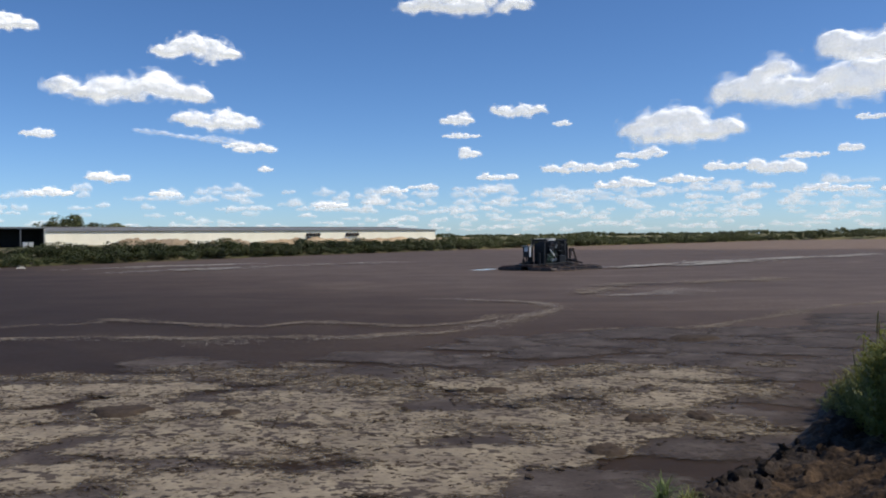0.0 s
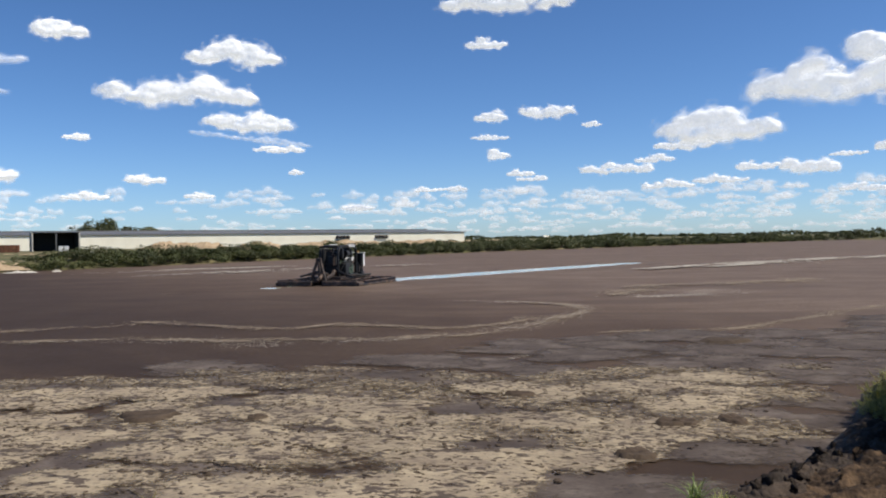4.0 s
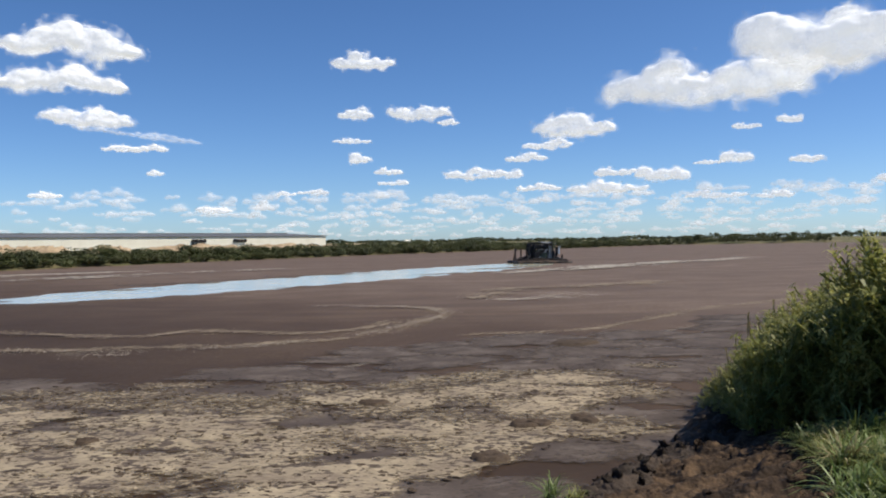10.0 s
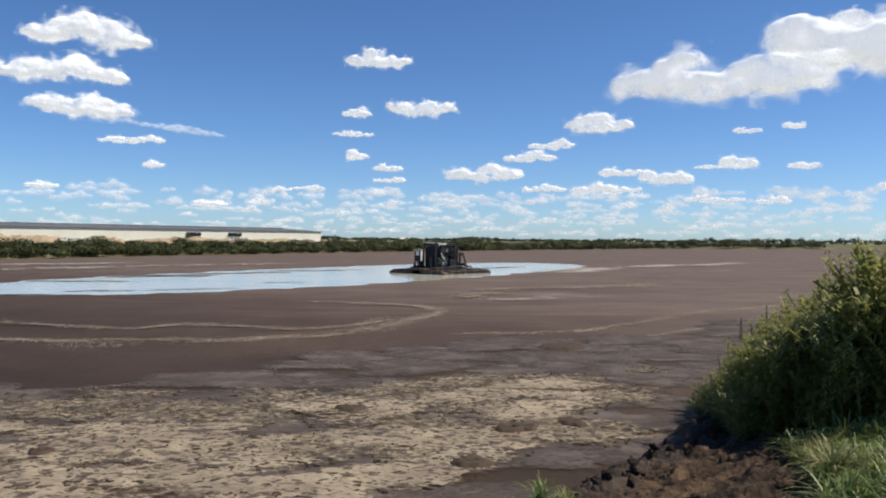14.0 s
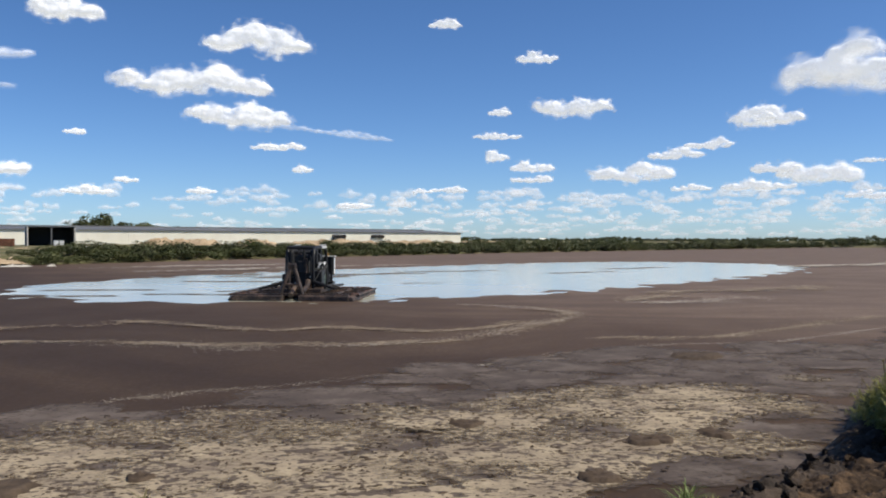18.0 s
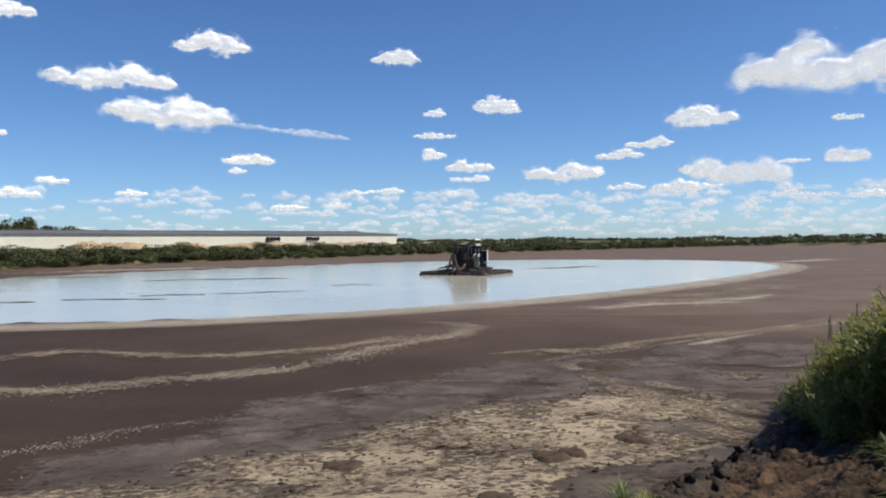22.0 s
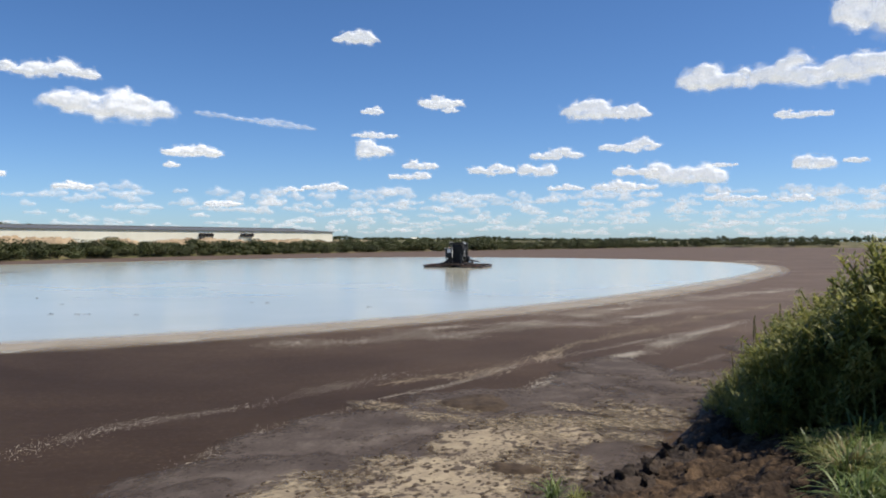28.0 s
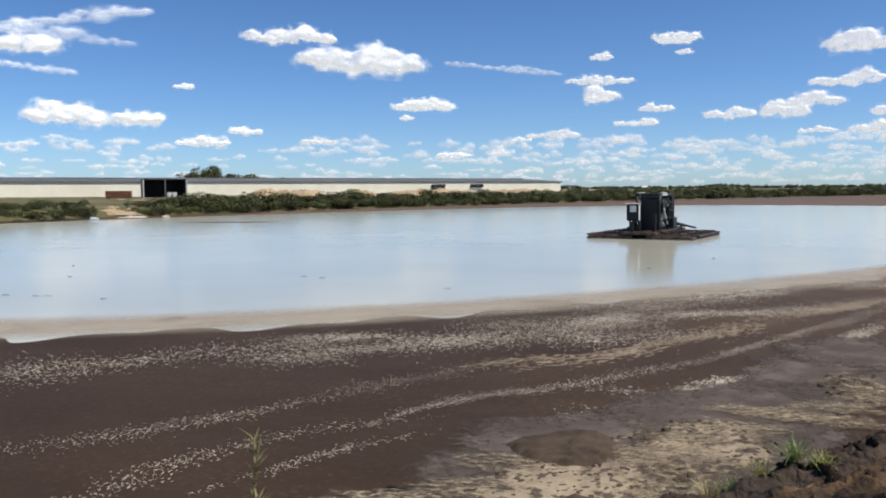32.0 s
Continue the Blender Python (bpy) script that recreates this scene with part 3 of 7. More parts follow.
def clods(radius, count, seed):
    """Small dark lumps scattered over a cake of scum."""
    r = random.Random(seed)
    vs, fs = [], []
    for _ in range(count):
        a, d = r.uniform(0, 6.28), radius * 0.8 * math.sqrt(r.random())
        cx, cy = math.cos(a) * d, math.sin(a) * d
        sx, sy = r.choice((0.015, 0.02, 0.03, 0.04, 0.055)) * r.uniform(0.7, 1.3), r.uniform(0.014, 0.04)
        t, b, n = r.uniform(-0.6, 0.6), len(vs), 7
        h = r.uniform(0.004, 0.014)
        for k, (s, z) in enumerate(((1.0, 0.005), (0.75, 0.6 * h + 0.008))):
            for i in range(n):
                w = i * math.tau / n
                x, y = math.cos(w) * sx * s * r.uniform(0.75, 1.2), math.sin(w) * sy * s * r.uniform(0.75, 1.2)
                vs.append((cx + x * math.cos(t) - y * math.sin(t), cy + x * math.sin(t) + y * math.cos(t), z))
        vs.append((cx, cy, h + 0.01))
        for i in range(n):
            fs.append((b + i, b + (i + 1) % n, b + n + (i + 1) % n, b + n + i))
            fs.append((b + n + i, b + n + (i + 1) % n, b + 2 * n))
    return vs, fs


scum = tagged(new("scum_crust"), "cracked tan crust of dried scum drifting on the lagoon", "scum crust")
slab_meshes, clod_meshes = [], []
for k in range(10):
    vs, fs = slab(0.95, k)
    o = raw("crust_piece", vs, fs, CRUST, smooth=True)
    less = 0.0 if k < 5 else 0.33
    set_attr(o, "thick", np.array([0.42] + [0.38] * 30 + [0.25] * 30 + [-0.15] * 30 + [-0.6] * 30) - less)
    slab_meshes.append(o.data)
    bpy.data.objects.remove(o)
    vs, fs = clods(0.95, 46, 40 + k)
    o = raw("clod", vs, fs, CLOD)
    clod_meshes.append(o.data)
    bpy.data.objects.remove(o)

def within(poly, x, y):
    hit = False
    for (ax, ay), (bx, by) in zip(poly, poly[1:] + poly[:1]):
        if (ay > y) != (by > y) and x < (bx - ax) * (y - ay) / (by - ay) + ax:
            hit = not hit
    return hit


# the beds of tan scum and of the grey crust beyond it, as they lie at second 16
SAND_BED = [(-8.4, 10.1), (-6.3, 10.4), (-4.6, 11.0), (-4.0, 11.3), (-2.7, 11.7), (-1.2, 11.6), (0.8, 11.6), (1.2, 12.4), (2.2, 12.9), (3.1, 13.1), (4.1, 13.2), (4.4, 12.0), (4.2, 10.9), (3.6, 9.8), (2.95, 8.8), (2.2, 8.0), (1.6, 7.1), (0.9, 5.0), (-2.5, 4.1), (-8.3, 6.5)]
GREY_BED = [(-8.0, 9.6), (-5.9, 11.6), (-5.2, 12.4), (-4.2, 13.0), (-3.1, 13.6), (-1.5, 14.7), (-0.0, 15.5), (1.7, 16.8), (4.4, 18.5), (7.2, 19.2), (9.1, 20.3), (13.8, 23.8), (8.7, 15.6), (4.8, 10.0), (3.6, 8.5), (2.5, 7.1), (1.8, 5.8), (-2.8, 4.6), (-8.3, 6.5)]
SAND_HOLES = [[(-5.9, 11.0), (-3.6, 11.2), (-0.4, 11.1), (0.5, 10.5), (-0.1, 9.9), (-2.6, 9.9), (-5.4, 10.0)], [(2.9, 12.3), (3.7, 12.3), (3.3, 10.9), (2.7, 10.9)], [(0.3, 10.7), (1.5, 10.8), (1.6, 9.7), (0.7, 9.8)]]
for i in range(-17, 12):
    for j in range(0, 16):
        x, y = i * 0.92 + rng.uniform(-0.35, 0.35) + (j % 2) * 0.46, 3.6 + j * 0.84 + rng.uniform(-0.3, 0.3)
        d = -float(shore_distance(np.array([x]), np.array([y]))[0])
        thin = not within(SAND_BED, x, y)
        if thin and not any(within(SAND_BED, x + u, y + v_) for u, v_ in ((0.6, 0), (-0.6, 0), (0, 0.5), (0, -0.5))):
            continue
        if d < 0.66 + 0.3 * rng.random():
            continue
        thin = thin or d < rng.uniform(0.65, 1.1) or rng.random() < 0.16 or any(within(h_, x, y) for h_ in SAND_HOLES)
        s = rng.uniform(0.8, 1.12)
        p = new("crust_piece", slab_meshes[rng.randrange(5) + (5 if thin else 0)])
        p.parent, p.scale = scum, (s, s * rng.uniform(0.8, 1.0), 1)
        c = new("clod", clod_meshes[rng.randrange(10)])
        c.parent = p
        c["kind"] = "stuff"
        MOVING.append((p, drift_rows(x, y, 0.0 + rng.uniform(0.0, 0.012), 16.0)))
for x, y in ((-1.4, 5.9), (-0.7, 6.3), (-0.1, 6.75), (0.5, 7.25), (1.1, 7.8), (1.6, 8.2), (2.2, 8.7), (2.8, 9.1), (3.3, 9.5), (3.9, 9.9), (-0.4, 6.9), (0.9, 7.3), (1.9, 8.9), (2.6, 8.6)):
    p = new("crust_piece", slab_meshes[5 + rng.randrange(5)])
    p.parent, p.scale = scum, (0.75, 0.42, 1)
    MOVING.append((p, drift_rows(x, y, 0.004 + rng.uniform(0.0, 0.008), 32.0, 21)))

grey = tagged(new("grey_crust"), "speckled grey-violet crust beyond the tan scum, drifting", "scum crust")
grey_meshes = []
for k in range(4):
    vs, fs = slab(1.5, 60 + k)
    o = raw("crust_piece", vs, fs, GREYCRUST, smooth=True)
    set_attr(o, "thick", np.array([0.5] + [0.45] * 30 + [0.3] * 30 + [-0.1] * 30 + [-0.6] * 30))
    grey_meshes.append(o.data)
    bpy.data.objects.remove(o)
for i in range(-12, 16):
    for j in range(0, 16):
        x, y = i * 1.5 + rng.uniform(-0.5, 0.5) + (j % 2) * 0.75, 3.6 + j * 1.35 + rng.uniform(-0.5, 0.5)
        d = -float(shore_distance(np.array([x]), np.array([y]))[0])
        if d < 0.12 or not within(GREY_BED, x, y):
            continue
        p = new("crust_piece", grey_meshes[rng.randrange(4)])
        p.parent, p.scale = grey, (1, rng.uniform(0.7, 1.0), 0.4)
        MOVING.append((p, drift_rows(x, y, -0.008 + rng.uniform(0.0, 0.006), 16.0)))
        if x > 2.5 and y < 15 and rng.random() < 0.3:
            p = new("crust_piece", slab_meshes[5 + rng.randrange(5)])
            p.parent, p.scale = scum, (0.6, 0.5, 1)
            MOVING.append((p, drift_rows(x, y, 0.003 + rng.uniform(0.0, 0.004), 16.0)))
        if rng.random() < 0.5:
            c = new("clod", clod_meshes[rng.randrange(10)])
            c.parent = p
            c["kind"] = "stuff"


def flecks(length, width, count, seed, small=0.05, big=0.2, long=1.0):
    """A ragged patch of flat foam flecks, densest along its middle, thinning out to its ends."""
    r = random.Random(seed)
    vs, fs = [], []
    for _ in range(count):
        cx, cy = r.triangular(-0.75, 0.75, 0) * length, r.gauss(0, 0.26) * width
        sx, sy, t = 0.5 * r.uniform(small, big) * r.choice((0.5, 1, 1.4)) * long, 0.36 * r.uniform(small, big), r.gauss(0, 0.25)
        b, n = len(vs), 5
        c, s = math.cos(t), math.sin(t)
        for i in range(n):
            w = i * math.tau / n
            x, y = math.cos(w) * sx * r.uniform(0.6, 1.2), math.sin(w) * sy * r.uniform(0.6, 1.2)
            vs.append((cx + x * c - y * s, cy + x * s + y * c, 0.0))
        vs.append((cx, cy, 0.003))
        for i in range(n):
            fs.append((b + i, b + (i + 1) % n, b + n))
    return vs, fs


FILM_X, FILM_Y = np.meshgrid(np.linspace(-1, 1, 9), np.linspace(-1, 1, 7))
FILM_T = (0.75 * (1 - FILM_Y ** 2) * (1 - FILM_X ** 4) - 0.12).ravel()


def film(length, width, turn):
    """A thin skin of foam that fades out at its edges."""
    x, y = FILM_X.ravel() * length / 2, FILM_Y.ravel() * width / 2
    c, s = math.cos(turn), math.sin(turn)
    i_ = np.arange(63).reshape(7, 9)
    q_ = np.stack([i_[:-1, :-1], i_[:-1, 1:], i_[1:, 1:], i_[1:, :-1]], -1).reshape(-1, 4)
    return np.stack([x * c - y * s, x * s + y * c, np.full(63, 0.003)], -1), q_


def sample(line, step):
    """Places and bearings at even steps along a smooth line."""
    P = np.array(line, float)
    t = np.linspace(0, len(P) - 1, 400)
    out = []
    for k in range(2):
        col = P[:, k]
        i = np.clip(t.astype(int), 0, len(P) - 2)
        f = t - i
        p0, p1, p2, p3 = col[np.clip(i - 1, 0, len(P) - 1)], col[i], col[i + 1], col[np.clip(i + 2, 0, len(P) - 1)]
        out.append(0.5 * (2 * p1 + (p2 - p0) * f + (2 * p0 - 5 * p1 + 4 * p2 - p3) * f * f + (3 * p1 - p0 - 3 * p2 + p3) * f ** 3))
    x, y = out
    s = np.r_[0, np.cumsum(np.hypot(np.diff(x), np.diff(y)))]
    for g in np.arange(step / 2, s[-1], step):
        px, py = np.interp(g, s, x), np.interp(g, s, y)
        qx, qy = np.interp(g + 0.2, s, x), np.interp(g + 0.2, s, y)
        yield px, py, math.degrees(math.atan2(qy - py, qx - px))


foam = tagged(new("foam_streaks"), "pale streaks of foam flecks curving over brown crust", "foam")
FOAM_N = [0]
FOAM_MANY = 8.5


def foam_piece(x, y, a, length, width, density, small, big, skin, aside=0.0):
    """A few flecks of foam on their thin skin, lying along the bearing a."""
    FOAM_N[0] += 1
    w = width * rng.uniform(0.55, 1.7)
    vs, fs = flecks(length * 1.1, w, int(FOAM_MANY * density * rng.choice((0.35, 0.6, 0.9, 1.2, 1.6))), FOAM_N[0], small, big, 3.5 if skin else 1.0)
    vs = [(p[0], p[1] + aside, p[2]) for p in vs]
    o = raw("foam_patch", vs, fs, SKIN if skin else FOAM, foam)
    o["kind"] = "stuff"
    o.matrix_basis = pose(x, y, FOAM_Z, 0, 0, a)
    return o


FOAM_Z = float(pool_level(34.5)) + 0.002


def foam_drift(lines, width, density, step=1.2, small=0.008, big=0.032, skin=False, show=0.0):
    """A streak of foam that the current carries: its line at several seconds."""
    times = sorted(lines)
    reach = {t: sum(math.dist(p, q_) for p, q_ in zip(lines[t], lines[t][1:])) for t in times}
    count = max(3, int(max(reach.values()) / step))
    runs = {t: list(sample(lines[t], reach[t] / count * 0.985))[:count] for t in times}
    for k in range(count):
        rows, under = [], show > 0
        if under:
            x, y, a = runs[times[0]][min(k, len(runs[times[0]]) - 1)]
            rows = [(0, pose(x, y, FOAM_Z - 0.3, 0, 0, a)), (show, pose(x, y, FOAM_Z - 0.3, 0, 0, a))]
        for t in times:
            x, y, a = runs[t][min(k, len(runs[t]) - 1)]
            sunk = float(pool_second(np.array([x]), np.array([y]))[0]) < t + 0.8
            rows.append((t, pose(x, y, FOAM_Z - 0.3 * sunk, 0, 0, a)))
        if rows[0][0] > 0:
            rows.insert(0, (0, rows[0][1]))
        for t in (25, 28, 32):
            if t > rows[-1][0]:
                sunk = float(pool_second(np.array([x]), np.array([y]))[0]) < t + 0.8
                rows.append((t, pose(x, y, FOAM_Z - 0.3 * sunk, 0, 0, a)))
        o = foam_piece(0, 0, 0, max(reach.values()) / count, width, density, small, big, skin, rng.gauss(0, 0.22) * width)
        MOVING.append((o, rows))


def patch(width, deep, seed):
    """A low dark cake of crust, dished and ragged."""
    r = random.Random(seed)
    n, vs, fs = 26, [(0, 0, 0.035)], []
    for j, (k, z) in enumerate(((0.45, 0.04), (0.75, 0.05), (1.0, -0.01))):
        for i in range(n):
            a = i * math.tau / n
            w = k * (1 + 0.12 * math.sin(3 * a + seed) + r.uniform(-0.12, 0.12))
            vs.append((math.cos(a) * width / 2 * w, math.sin(a) * deep / 2 * w, z + r.uniform(-0.012, 0.012)))
    for i in range(n):
        fs.append((0, 1 + i, 1 + (i + 1) % n))
        for j in range(2):
            a, b = 1 + j * n, 1 + (j + 1) * n
            fs.append((a + i, b + i, b + (i + 1) % n, a + (i + 1) % n))
    return vs, fs


for k, (x, y, w, dp, t0) in enumerate(((-4.3, 11.2, 0.85, 0.8, 0), (-2.8, 11.0, 0.3, 0.3, 0), (5.5, 18.5, 1.15, 1.0, 0), (2.4, 10.4, 0.4, 0.5, 0), (1.7, 8.9, 0.45, 0.5, 0), (3.2, 10.5, 0.35, 0.6, 0), (2.6, 10.4, 0.35, 0.4, 0), (0.7, 12.4, 0.5, 0.4, 0))):
    vs, fs = patch(w, dp, k)
    o = raw("crust_cake", vs, fs, CLOD, smooth=True)
    tagged(o, "low dark brown cake of crust lying on the scum", "crust cake", "dark cakes on the scum")
    MOVING.append((o, drift_rows(x, y, 0.0, t0)))

# long thin rafts of brown crust left afloat on the open slurry
RAFT = shader("floating_brown_crust", [(0.3, (0.07, 0.05, 0.036)), (0.7, (0.14, 0.105, 0.08))], scale=1.2, fine=12, rough=0.8, bump=0.4, spec=0.25, vary=0.1)
thin_out(RAFT, "thick", 0.62, 0.85, 1.0, 0.9, 0.9)


def raft_mesh(length, width, seed):
    """A ragged strip, humped along its middle and tapering to both ends."""
    r = random.Random(seed)
    ph = r.uniform(0, 6.28)
    x, y = np.meshgrid(np.linspace(-1, 1, 41), np.linspace(-1, 1, 9))
    mid = 0.5 * np.sin(x * 2.6 + ph) + 0.2 * np.sin(x * 7 + 2 * ph)
    thick = 0.62 * (1 - y ** 2) * (1 - x ** 4) - 0.1 + 0.12 * np.sin(x * 11 + ph)
    i_ = np.arange(x.size).reshape(x.shape)
    q_ = np.stack([i_[:-1, :-1], i_[:-1, 1:], i_[1:, 1:], i_[1:, :-1]], -1).reshape(-1, 4)
    v_ = np.stack([x * length / 2, (y + mid) * width / 2, 0.02 * (1 - y ** 2) * (1 - x ** 2)], -1).reshape(-1, 3)
    return v_, q_, thick.ravel()


for k, (x, y, length, width, turn, end) in enumerate((
        (-17.3, 56.2, 9, 2.2, 14, 20), (-10.6, 52.9, 8, 1.6, 10, 20), (-16.6, 63.8, 8, 2.4, 18, 20), (-6.4, 58.4, 9, 1.8, 20, 19), (-13.0, 47.2, 7, 1.2, 12, 20), (-1.4, 64.0, 10, 1.5, 24, 20),
        (-16.3, 34.6, 5, 0.8, 16, 26), (-12.0, 36.0, 6, 0.7, -4, 23), (-11.4, 54.4, 12, 1.3, 16, 23), (-17.0, 38.9, 7, 0.8, 12, 21), (-10.2, 38.6, 4, 0.7, 8, 24), (-24.0, 59.5, 8, 1.6, 12, 33),
        (-2.6, 46.2, 3, 0.6, 10, 23), (-6.6, 40.0, 6, 0.5, 20, 22), (8.0, 62.0, 9, 1.2, 30, 21), (14.0, 72.0, 10, 1.6, 34, 22))):
    v_, q_, thick = raft_mesh(length, width, 90 + k)
    o = raw("crust_raft", v_, q_, RAFT, smooth=True)
    set_attr(o, "thick", thick)
    tagged(o, "thin ragged strip of brown crust afloat on slurry", "crust raft", "rafts of crust on the pool")
    MOVING.append((o, [(t, pose(x - 0.06 * (t - 17), y - 0.03 * (t - 17), float(pool_level(t)) + (0.006 if t <= end else -0.35), 0, 0, turn)) for t in (0, 8, 13, 16, 19, 20, 21, 22, 23, 24, 25, 26, 27, 29, 32)]))

# beige silt gathers along the near edge of the pool and moves out with it
def pool_edge(a, t, inside=0.0):
    """A place on the pool's near edge by its angle in the oval, and the way the edge runs there."""
    def at(b):
        L_, W_ = (max(0.2, float(np.interp(t, POOL_GROWTH[:, 0], POOL_GROWTH[:, k])) - inside) for k in (1, 2))
        c, s = math.cos(b), math.sin(b)
        u, v = L_ * math.copysign(abs(c) ** (2 / 2.6), c), W_ * abs(s) ** (2 / 2.6)
        ct, st = math.cos(POOL_TURN), math.sin(POOL_TURN)
        return POOL_C[0] + u * ct + v * st, POOL_C[1] + u * st - v * ct
    (x, y), (x2, y2) = at(a), at(a + 0.02)
    return x, y, math.degrees(math.atan2(y - y2, x - x2))


silt = tagged(new("silt_rim"), "beige silt film along the pool's edge", "silt")
for k in range(30):
    a = radians(12 + k * 5.4)
    ends = pool_edge(a - radians(2.7), 31), pool_edge(a + radians(2.7), 31)
    span = math.hypot(ends[0][0] - ends[1][0], ends[0][1] - ends[1][1])
    fl = raw("silt_patch", *film(span * 2.4, 2.6 + 0.06 * span, 0.0), SILT, silt)
    set_attr(fl, "thick", FILM_T + 0.1)
    rows = []
    for t in (0, 13, 16, 19, 21, 23, 25, 27, 29, 31, 32):
        x, y, w = pool_edge(a, t, 0.4)
        rows.append((t, pose(x, y, float(pool_level(t)) + (0.004 if t > 20 else -0.4) + 0.0001 * k, 0, 0, w)))
    MOVING.append((fl, rows))

foam_drift({16: [(-5.2, 12.5), (-4.3, 13.1), (-3.1, 13.7), (-1.5, 14.8), (-0.0, 15.7), (1.7, 17.2), (4.5, 18.9), (7.4, 19.6), (9.5, 21.2), (14.6, 25.3)],
            22: [(-4.5, 9.5), (-4.0, 9.9), (-3.3, 10.6), (-2.4, 11.2), (-1.7, 12.1), (-1.0, 13.1), (0.8, 14.3), (2.5, 15.9), (6.1, 18.6), (12.5, 23.9)],
            24: [(-3.3, 9.0), (-2.6, 9.7), (-1.9, 10.6), (-1.0, 11.4), (0.2, 12.5), (1.1, 13.3), (2.1, 14.6), (4.7, 16.2), (7.5, 18.9), (11.8, 22.3)],
            28: [(-1.7, 8.3), (-1.3, 9.3), (-0.9, 10.2), (-0.3, 10.9), (0.3, 11.8), (1.2, 12.8), (2.4, 14.1), (4.4, 16.3), (7.2, 18.9), (12.2, 23.5)],
            32: [(-3.6, 5.8), (-3.3, 6.6), (-2.6, 7.5), (-2.2, 7.9), (-1.7, 8.3), (-1.1, 9.2), (-0.0, 9.8), (0.8, 10.6), (1.9, 11.7), (3.5, 13.7), (5.8, 16.6)]}, 0.26, 32, big=0.03)
foam_drift({22: [(3.4, 11.6), (3.8, 12.7), (4.4, 14.3), (5.7, 17.2), (7.3, 19.1), (8.7, 20.1)],
            24: [(3.1, 11.2), (4.1, 14.0), (5.2, 16.3), (7.1, 17.9), (10.0, 19.7)],
            28: [(2.6, 11.4), (3.0, 12.2), (3.6, 13.4), (4.5, 14.5), (5.4, 15.8), (6.6, 17.2), (7.8, 18.9), (11.4, 22.7)],
            32: [(0.7, 9.7), (1.4, 9.5), (1.9, 10.1), (2.5, 10.6), (3.2, 11.5), (3.8, 12.8), (5.3, 15.0)]}, 0.42, 92, show=20, small=0.012, big=0.05)
foam_drift({16: [(-11.0, 19.4), (-8.2, 19.7), (-5.5, 19.5), (-4.9, 18.7), (-4.1, 19.0), (-2.6, 19.3), (-1.3, 19.8), (-0.0, 20.5), (1.0, 21.6), (2.0, 23.2), (3.0, 25.3), (3.6, 27.1), (3.3, 29.0), (2.6, 30.0), (1.0, 31.0), (-1.1, 31.3)],
            22: [(-9.1, 13.1), (-6.3, 13.4), (-5.1, 13.6), (-3.9, 14.2), (-2.7, 15.0), (-1.8, 15.9), (-1.1, 17.0), (-0.2, 18.8), (1.1, 20.3), (1.9, 22.5), (1.3, 23.5), (0.5, 23.9)],
            24: [(-6.8, 11.5), (-4.6, 12.7), (-4.0, 13.1), (-3.3, 13.7), (-2.6, 14.7), (-1.8, 15.9), (-1.5, 17.4), (-1.0, 19.0), (-0.5, 20.2), (-1.1, 20.3)],
            28: [(-10.4, 7.6), (-9.9, 8.3), (-8.6, 9.2), (-6.8, 10.1)],
            32: [(-8.8, 3.9), (-8.2, 4.6), (-7.7, 5.2), (-6.6, 6.0)]}, 0.75, 14, small=0.02, big=0.07)
foam_drift({28: [(-4.5, 8.0), (-3.6, 9.5), (-3.2, 10.1), (-2.5, 11.0), (-1.3, 12.0), (-0.4, 13.0), (0.4, 13.8), (1.6, 14.7)],
            32: [(-6.0, 6.6), (-5.1, 6.9), (-4.5, 7.3), (-3.8, 7.9), (-3.1, 8.7), (-2.1, 9.9), (-0.8, 11.0)]}, 0.45, 34, show=25, big=0.027)
foam_drift({16: [(-11.3, 19.8), (-8.3, 20.0), (-5.5, 19.8), (-2.6, 19.6), (-1.3, 20.0), (-0.0, 20.7), (1.0, 21.9), (2.0, 23.6), (3.0, 25.7), (3.6, 27.3), (3.2, 29.0), (2.4, 30.0), (0.6, 30.8)],
            22: [(-9.2, 13.2), (-6.4, 13.6), (-5.1, 13.8), (-4.0, 14.4), (-2.7, 15.2), (-1.8, 16.2), (-1.1, 17.4), (-0.2, 19.1), (1.2, 20.7), (1.8, 22.7)],
            24: [(-6.9, 11.6), (-4.7, 12.8), (-4.0, 13.3), (-3.4, 14.0), (-2.7, 15.0), (-1.9, 16.2), (-1.5, 17.7), (-1.0, 19.2), (-0.5, 20.2)],
            28: [(-10.8, 8.4), (-9.5, 8.7), (-8.3, 9.3), (-6.8, 10.1)],
            32: [(-10.0, 4.7), (-8.7, 5.2), (-7.5, 5.9), (-6.1, 6.7)]}, 0.6, 14, skin=True, small=0.022, big=0.07)
